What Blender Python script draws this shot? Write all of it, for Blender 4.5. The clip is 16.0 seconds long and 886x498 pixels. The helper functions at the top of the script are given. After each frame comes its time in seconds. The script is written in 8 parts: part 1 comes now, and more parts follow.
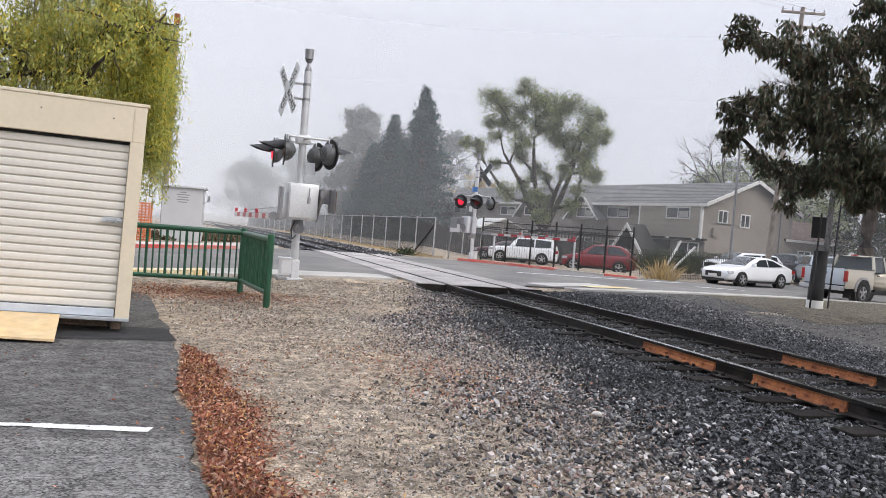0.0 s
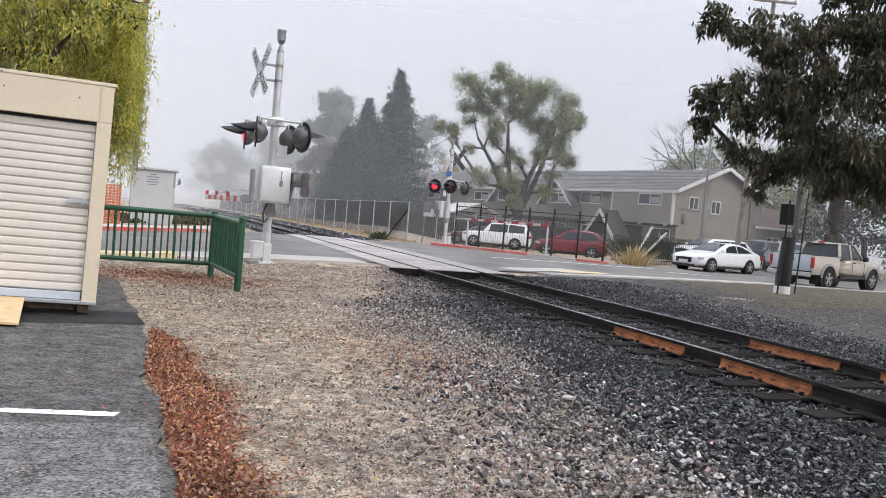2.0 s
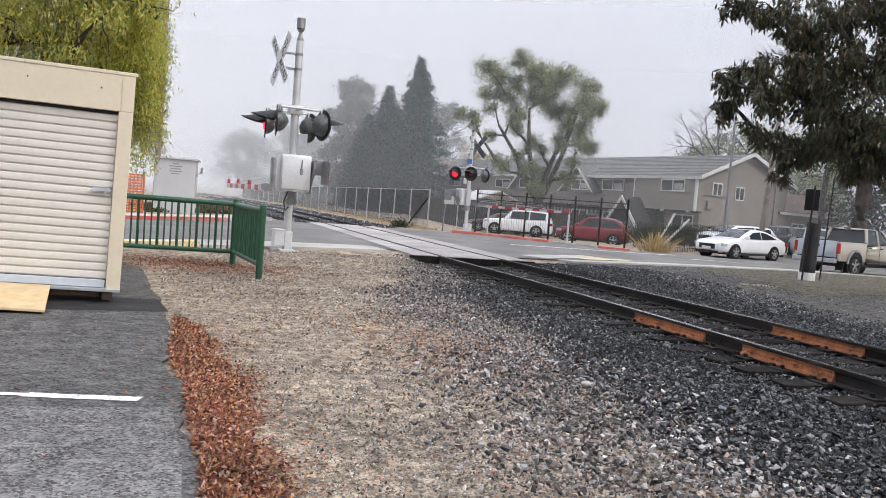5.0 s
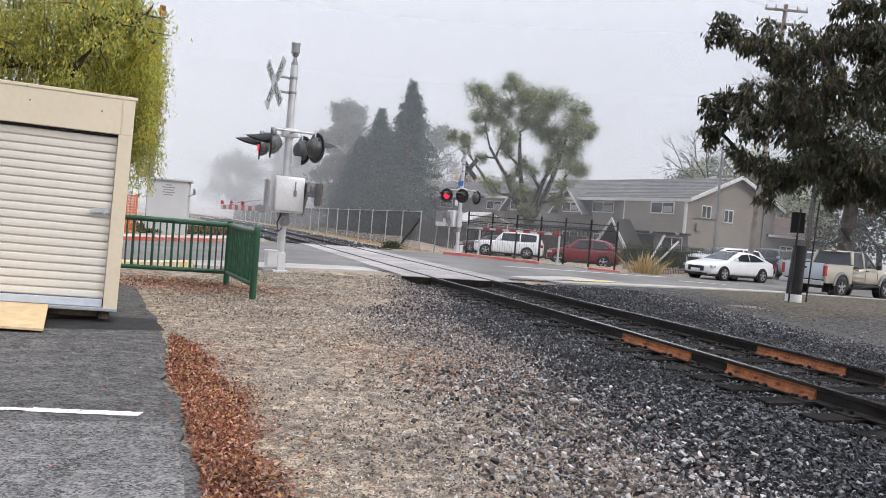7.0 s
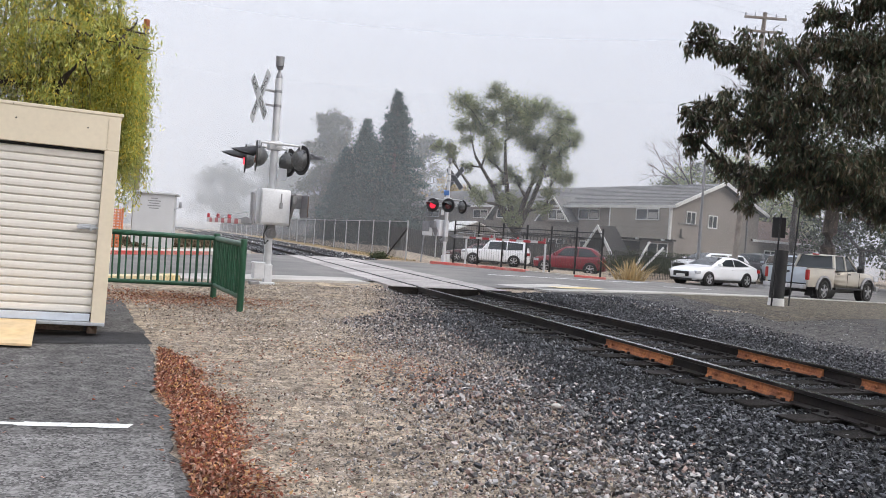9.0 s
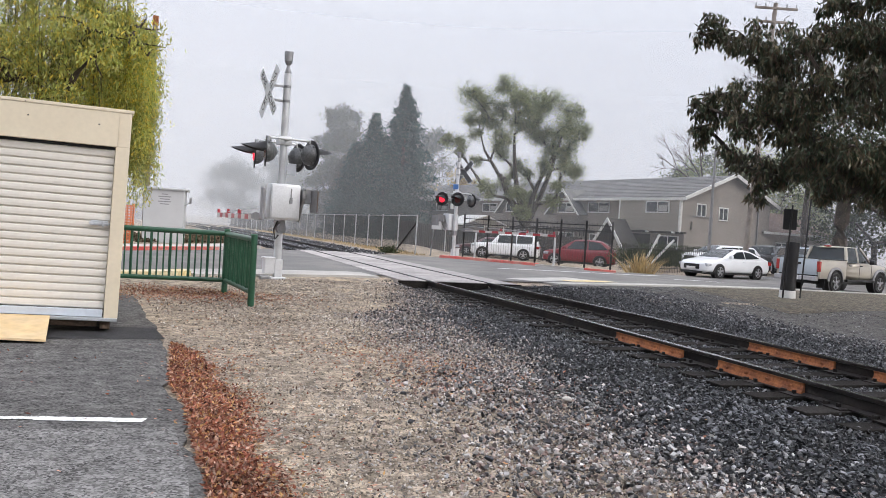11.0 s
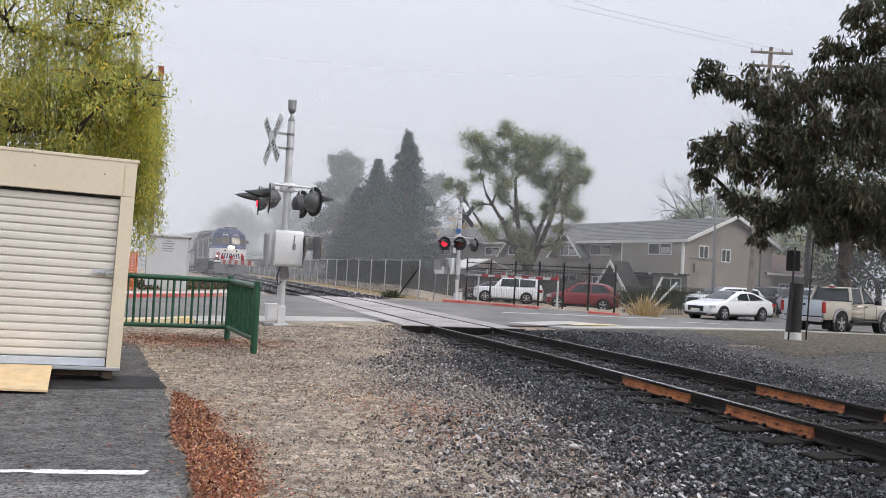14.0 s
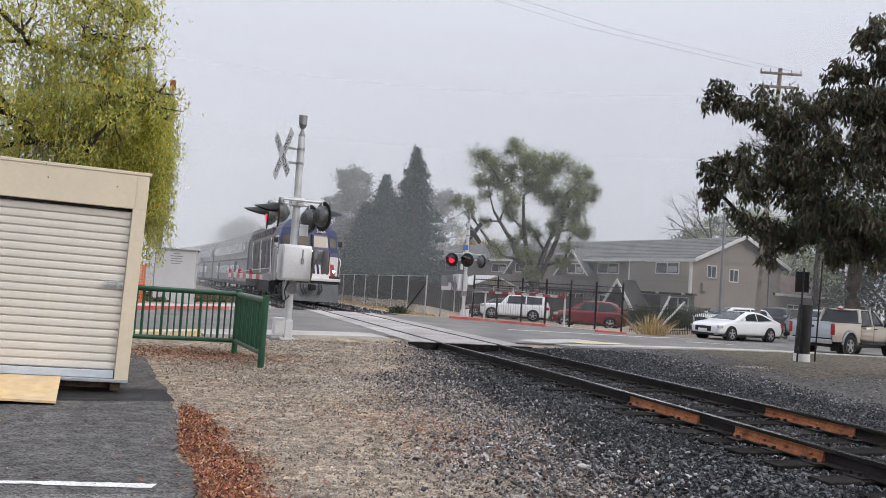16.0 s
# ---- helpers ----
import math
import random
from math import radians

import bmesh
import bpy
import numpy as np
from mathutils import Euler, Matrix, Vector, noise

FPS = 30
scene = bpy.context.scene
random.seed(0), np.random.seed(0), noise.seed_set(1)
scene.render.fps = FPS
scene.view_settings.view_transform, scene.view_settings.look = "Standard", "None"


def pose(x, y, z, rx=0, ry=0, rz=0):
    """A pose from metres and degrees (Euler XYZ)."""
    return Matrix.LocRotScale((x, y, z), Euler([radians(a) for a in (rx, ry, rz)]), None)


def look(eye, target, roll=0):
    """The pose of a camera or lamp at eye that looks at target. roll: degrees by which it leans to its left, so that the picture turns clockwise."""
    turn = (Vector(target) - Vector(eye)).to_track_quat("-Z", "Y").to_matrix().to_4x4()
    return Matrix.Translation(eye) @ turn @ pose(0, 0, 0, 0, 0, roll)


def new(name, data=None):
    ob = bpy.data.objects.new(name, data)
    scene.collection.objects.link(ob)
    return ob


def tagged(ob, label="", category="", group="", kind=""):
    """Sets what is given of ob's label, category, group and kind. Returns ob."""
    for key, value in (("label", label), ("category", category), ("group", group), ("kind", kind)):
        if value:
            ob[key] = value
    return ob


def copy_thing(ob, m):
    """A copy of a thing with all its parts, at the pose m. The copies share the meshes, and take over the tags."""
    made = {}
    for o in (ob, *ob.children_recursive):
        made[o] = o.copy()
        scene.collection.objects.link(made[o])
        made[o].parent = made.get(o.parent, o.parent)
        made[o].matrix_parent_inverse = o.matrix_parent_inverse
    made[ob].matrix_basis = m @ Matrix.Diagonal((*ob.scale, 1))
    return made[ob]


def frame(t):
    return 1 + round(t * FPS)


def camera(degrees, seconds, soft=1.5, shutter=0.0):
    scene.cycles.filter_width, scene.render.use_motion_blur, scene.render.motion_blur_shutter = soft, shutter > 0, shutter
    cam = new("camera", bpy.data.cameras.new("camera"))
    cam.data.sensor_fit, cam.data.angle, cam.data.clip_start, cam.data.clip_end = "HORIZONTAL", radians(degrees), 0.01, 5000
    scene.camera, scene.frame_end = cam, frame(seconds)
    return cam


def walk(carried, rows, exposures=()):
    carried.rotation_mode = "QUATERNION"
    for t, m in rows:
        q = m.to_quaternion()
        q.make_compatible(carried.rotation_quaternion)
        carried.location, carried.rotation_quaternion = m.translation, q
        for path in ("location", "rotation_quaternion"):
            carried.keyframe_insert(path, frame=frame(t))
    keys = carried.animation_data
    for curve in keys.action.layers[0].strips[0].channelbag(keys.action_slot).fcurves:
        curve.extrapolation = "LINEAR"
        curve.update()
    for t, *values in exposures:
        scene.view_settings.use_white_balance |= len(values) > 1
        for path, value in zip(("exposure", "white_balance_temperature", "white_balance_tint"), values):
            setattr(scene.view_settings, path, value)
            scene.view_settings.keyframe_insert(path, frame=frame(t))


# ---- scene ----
cam = camera(60.4, 16.0, soft=0.7)
PATH = [
    (0.0, pose(-0.000, 0.000, 1.350, 88.70, -4.50, -0.00)),
    (0.5, pose(0.008, 0.013, 1.344, 88.50, -4.77, -0.92)),
    (1.0, pose(0.009, 0.015, 1.345, 88.27, -4.99, -1.60)),
    (1.5, pose(0.007, 0.016, 1.343, 88.04, -5.01, -2.00)),
    (2.0, pose(0.012, 0.019, 1.345, 87.71, -4.87, -1.97)),
    (2.5, pose(0.011, 0.015, 1.343, 87.32, -4.59, -1.61)),
    (3.0, pose(0.003, 0.012, 1.343, 86.95, -4.41, -1.08)),
    (3.5, pose(0.003, 0.009, 1.342, 86.67, -4.37, -0.67)),
    (4.0, pose(0.010, 0.017, 1.341, 86.55, -4.40, -0.51)),
    (6.5, pose(0.061, -0.033, 1.330, 87.70, -4.90, -0.48)),
    (7.0, pose(0.028, -0.174, 1.337, 88.34, -4.73, -1.03)),
    (7.5, pose(-0.011, -0.315, 1.354, 88.83, -4.56, -1.81)),
    (8.0, pose(0.026, -0.288, 1.354, 89.16, -4.36, -2.35)),
    (8.5, pose(0.061, -0.314, 1.356, 89.21, -4.16, -2.44)),
    (9.0, pose(0.060, -0.304, 1.353, 89.10, -3.93, -1.98)),
    (9.5, pose(0.057, -0.311, 1.355, 88.89, -3.79, -1.43)),
    (12.0, pose(0.056, -0.323, 1.353, 88.58, -3.41, -1.32)),
    (12.5, pose(0.053, -0.337, 1.358, 89.02, -3.11, -1.46)),
    (13.0, pose(0.048, -0.331, 1.366, 89.87, -2.98, -1.43)),
    (13.5, pose(0.049, -0.319, 1.369, 90.94, -2.97, -1.33)),
    (14.0, pose(0.047, -0.319, 1.372, 91.89, -3.05, -1.08)),
    (14.5, pose(0.035, -0.326, 1.375, 92.52, -3.17, -0.78)),
    (15.0, pose(0.019, -0.322, 1.384, 92.83, -3.38, -0.40)),
    (15.5, pose(0.018, -0.330, 1.377, 93.01, -3.65, -0.10)),
    (16.0, pose(0.018, -0.328, 1.376, 93.07, -3.84, -0.61)),
]
walk(cam, PATH, [(0.0, 0.0), (12.5, 0.0), (14.0, -0.12), (15.0, -0.2), (16.0, -0.24)])


# ---- world, sun and exposure ----
def build_world():
    w = bpy.data.worlds.new("foggy_sky")
    scene.world = w
    w.use_nodes = True
    n, l = w.node_tree.nodes, w.node_tree.links
    n.clear()
    out = n.new("ShaderNodeOutputWorld")
    sky = n.new("ShaderNodeTexSky")
    sky.sky_type, sky.sun_disc = "NISHITA", False
    sky.sun_elevation, sky.sun_rotation = radians(38), radians(120)
    sky.dust_density, sky.air_density = 4.0, 1.0
    bg1 = n.new("ShaderNodeBackground")
    bg1.inputs[1].default_value = 0.01
    l.new(sky.outputs[0], bg1.inputs[0])
    # overcast fog: evenly bright low down, brighter overhead
    geo = n.new("ShaderNodeTexCoord")
    sep = n.new("ShaderNodeSeparateXYZ")
    l.new(geo.outputs["Generated"], sep.inputs[0])
    cl = n.new("ShaderNodeMath"); cl.operation = "MAXIMUM"; cl.inputs[1].default_value = 0.0
    l.new(sep.outputs[2], cl.inputs[0])
    pw = n.new("ShaderNodeMath"); pw.operation = "POWER"; pw.inputs[1].default_value = 2.6
    l.new(cl.outputs[0], pw.inputs[0])
    mu = n.new("ShaderNodeMath"); mu.operation = "MULTIPLY_ADD"
    mu.inputs[1].default_value, mu.inputs[2].default_value = ZENITH, 0.825
    l.new(pw.outputs[0], mu.inputs[0])
    bg2 = n.new("ShaderNodeBackground")
    bg2.inputs[0].default_value = (0.935, 0.965, 1.085, 1)
    l.new(mu.outputs[0], bg2.inputs[1])
    add = n.new("ShaderNodeAddShader")
    l.new(bg1.outputs[0], add.inputs[0]); l.new(bg2.outputs[0], add.inputs[1])
    l.new(add.outputs[0], out.inputs[0])
    sun = bpy.data.lights.new("sun", "SUN")
    sun.energy, sun.angle, sun.color = 1.5, radians(25), (1.0, 0.93, 0.84)
    ob = new("sun", sun)
    ob.matrix_world = look((38, -22, 34), (0, 0, 0))


ZENITH = 1.3
build_world()


# ---- materials ----
def material(name, color, rough=0.7, metal=0.0, dark=0.75, scale=3.0, fine=60.0, bump=0.15, second=None, spread=0.0, emit=None, power=0.0, coat=0.0, amount=0.6):
    """Base colour with blotches at one scale and grain at another; spread varies piece by piece."""
    m = bpy.data.materials.new(name)
    m.use_nodes = True
    n, l = m.node_tree.nodes, m.node_tree.links
    b = n["Principled BSDF"]
    b.inputs["Roughness"].default_value, b.inputs["Metallic"].default_value = rough, metal
    b.inputs["Coat Weight"].default_value = coat
    tc = n.new("ShaderNodeTexCoord")
    big, small = n.new("ShaderNodeTexNoise"), n.new("ShaderNodeTexNoise")
    big.inputs["Scale"].default_value, big.inputs["Detail"].default_value = scale, 5
    small.inputs["Scale"].default_value, small.inputs["Detail"].default_value = fine, 3
    l.new(tc.outputs["Object"], big.inputs["Vector"]); l.new(tc.outputs["Object"], small.inputs["Vector"])
    ramp = n.new("ShaderNodeMapRange")
    ramp.inputs[1].default_value, ramp.inputs[2].default_value = 0.35, 0.65
    l.new(big.outputs["Fac"], ramp.inputs[0])
    mix = n.new("ShaderNodeMix"); mix.data_type = "RGBA"
    c2 = second or tuple(c * dark for c in color)
    mix.inputs["A"].default_value, mix.inputs["B"].default_value = (*color, 1), (*c2, 1)
    l.new(ramp.outputs[0], mix.inputs["Factor"])
    mr = n.new("ShaderNodeMapRange")
    mr.inputs[1].default_value, mr.inputs[2].default_value = 0.3, 0.7
    mr.inputs[3].default_value, mr.inputs[4].default_value = 1 - 0.5 * amount, 1 + 0.5 * amount
    l.new(small.outputs["Fac"], mr.inputs[0])
    mul = n.new("ShaderNodeMix"); mul.data_type = "RGBA"; mul.blend_type = "MULTIPLY"
    mul.inputs["Factor"].default_value = 1
    l.new(mix.outputs["Result"], mul.inputs["A"]); l.new(mr.outputs[0], mul.inputs["B"])
    last = mul.outputs["Result"]
    if spread:
        g, o = n.new("ShaderNodeNewGeometry"), n.new("ShaderNodeObjectInfo")
        s = n.new("ShaderNodeMath"); s.operation = "ADD"
        l.new(g.outputs["Random Per Island"], s.inputs[0]); l.new(o.outputs["Random"], s.inputs[1])
        fr = n.new("ShaderNodeMath"); fr.operation = "FRACT"
        l.new(s.outputs[0], fr.inputs[0])
        m3 = n.new("ShaderNodeMapRange")
        m3.inputs[3].default_value, m3.inputs[4].default_value = 1 - spread, 1 + spread
        l.new(fr.outputs[0], m3.inputs[0])
        mu2 = n.new("ShaderNodeMix"); mu2.data_type = "RGBA"; mu2.blend_type = "MULTIPLY"
        mu2.inputs["Factor"].default_value = 1
        l.new(last, mu2.inputs["A"]); l.new(m3.outputs[0], mu2.inputs["B"])
        last = mu2.outputs["Result"]
    l.new(last, b.inputs["Base Color"])
    if bump:
        bp = n.new("ShaderNodeBump")
        bp.inputs["Strength"].default_value, bp.inputs["Distance"].default_value = bump, 0.02
        l.new(small.outputs["Fac"], bp.inputs["Height"]); l.new(bp.outputs[0], b.inputs["Normal"])
    if emit:
        b.inputs["Emission Color"].default_value, b.inputs["Emission Strength"].default_value = (*emit, 1), power
    return m


def palette(name, colors, rough=0.8, translucent=0.0, bump=0.0, metal=0.0):
    """Colour picked piece by piece from a few, for stones and leaves."""
    m = bpy.data.materials.new(name)
    m.use_nodes = True
    n, l = m.node_tree.nodes, m.node_tree.links
    b = n["Principled BSDF"]
    b.inputs["Roughness"].default_value, b.inputs["Metallic"].default_value = rough, metal
    g = n.new("ShaderNodeNewGeometry")
    r = n.new("ShaderNodeValToRGB")
    r.color_ramp.interpolation = "LINEAR"
    e = r.color_ramp.elements
    while len(e) < len(colors):
        e.new(0.5)
    for i, c in enumerate(colors):
        e[i].position, e[i].color = i / max(1, len(colors) - 1), (*c, 1)
    l.new(g.outputs["Random Per Island"], r.inputs[0])
    tc, no = n.new("ShaderNodeTexCoord"), n.new("ShaderNodeTexNoise")
    no.inputs["Scale"].default_value = 1.3
    l.new(tc.outputs["Object"], no.inputs["Vector"])
    mr = n.new("ShaderNodeMapRange")
    mr.inputs[1].default_value, mr.inputs[2].default_value, mr.inputs[3].default_value, mr.inputs[4].default_value = 0.3, 0.7, 0.7, 1.3
    l.new(no.outputs["Fac"], mr.inputs[0])
    mu = n.new("ShaderNodeMix"); mu.data_type = "RGBA"; mu.blend_type = "MULTIPLY"; mu.inputs["Factor"].default_value = 1
    l.new(r.outputs[0], mu.inputs["A"]); l.new(mr.outputs[0], mu.inputs["B"])
    l.new(mu.outputs["Result"], b.inputs["Base Color"])
    if translucent:
        t = n.new("ShaderNodeBsdfTranslucent")
        l.new(mu.outputs["Result"], t.inputs[0])
        ms = n.new("ShaderNodeMixShader"); ms.inputs[0].default_value = translucent
        l.new(b.outputs[0], ms.inputs[1]); l.new(t.outputs[0], ms.inputs[2])
        l.new(ms.outputs[0], n["Material Output"].inputs[0])
    return m


def glass(name, tint=(0.02, 0.025, 0.03), rough=0.05):
    m = bpy.data.materials.new(name)
    m.use_nodes = True
    b = m.node_tree.nodes["Principled BSDF"]
    b.inputs["Base Color"].default_value = (*tint, 1)
    b.inputs["Roughness"].default_value = rough
    b.inputs["IOR"].default_value = 1.5
    return m


def speckled(name, colors, cell, low, high, scale=0.8, rough=0.95, bump=0.6, streak=0.0, cloud=0.28):
    """Ground of small grains: broad patches of a few colours, every grain lighter or darker."""
    m = bpy.data.materials.new(name)
    m.use_nodes = True
    n, l = m.node_tree.nodes, m.node_tree.links
    b = n["Principled BSDF"]
    b.inputs["Roughness"].default_value = rough
    tc = n.new("ShaderNodeTexCoord")
    src = tc.outputs["Object"]
    big, mid = n.new("ShaderNodeTexNoise"), n.new("ShaderNodeTexNoise")
    big.inputs["Scale"].default_value, big.inputs["Detail"].default_value, big.inputs["Roughness"].default_value = scale, 8, 0.65
    mid.inputs["Scale"].default_value, mid.inputs["Detail"].default_value = 9.0, 6
    l.new(src, big.inputs["Vector"]); l.new(src, mid.inputs["Vector"])
    r = n.new("ShaderNodeValToRGB")
    e = r.color_ramp.elements
    while len(e) < len(colors):
        e.new(0.5)
    for i, c in enumerate(colors):
        e[i].position, e[i].color = 0.3 + 0.4 * i / (len(colors) - 1), (*c, 1)
    l.new(big.outputs["Fac"], r.inputs[0])
    last = r.outputs[0]
    vo = n.new("ShaderNodeTexVoronoi")
    vo.inputs["Scale"].default_value = cell
    l.new(src, vo.inputs["Vector"])
    sp = n.new("ShaderNodeSeparateColor")
    l.new(vo.outputs["Color"], sp.inputs[0])
    for out, lo, hi, a, z in ((sp.outputs[0], low, high, 0.0, 1.0), (mid.outputs["Fac"], 1 - cloud, 1 + cloud, 0.35, 0.65)):
        mr = n.new("ShaderNodeMapRange")
        mr.inputs[1].default_value, mr.inputs[2].default_value, mr.inputs[3].default_value, mr.inputs[4].default_value = a, z, lo, hi
        l.new(out, mr.inputs[0])
        mu = n.new("ShaderNodeMix"); mu.data_type = "RGBA"; mu.blend_type = "MULTIPLY"; mu.inputs["Factor"].default_value = 1
        l.new(last, mu.inputs["A"]); l.new(mr.outputs[0], mu.inputs["B"])
        last = mu.outputs["Result"]
    if streak:
        # pale scuffs, drawn out one way
        mp, no = n.new("ShaderNodeMapping"), n.new("ShaderNodeTexNoise")
        mp.inputs["Scale"].default_value = (0.9, 1.3, 1)
        mp.inputs["Rotation"].default_value = (0, 0, 0.5)
        no.inputs["Scale"].default_value, no.inputs["Detail"].default_value, no.inputs["Roughness"].default_value = 7.0, 12, 0.75
        l.new(src, mp.inputs[0]); l.new(mp.outputs[0], no.inputs["Vector"])
        mr = n.new("ShaderNodeMapRange")
        mr.inputs[1].default_value, mr.inputs[2].default_value, mr.inputs[3].default_value, mr.inputs[4].default_value = 0.48, 0.72, 0.0, streak
        l.new(no.outputs["Fac"], mr.inputs[0])
        mx = n.new("ShaderNodeMix"); mx.data_type = "RGBA"
        mx.inputs["B"].default_value = (0.34, 0.33, 0.32, 1)
        l.new(mr.outputs[0], mx.inputs["Factor"]); l.new(last, mx.inputs["A"])
        last = mx.outputs["Result"]
    l.new(last, b.inputs["Base Color"])
    bp = n.new("ShaderNodeBump")
    bp.inputs["Strength"].default_value, bp.inputs["Distance"].default_value = bump, 0.012
    l.new(vo.outputs["Distance"], bp.inputs["Height"]); l.new(bp.outputs[0], b.inputs["Normal"])
    return m


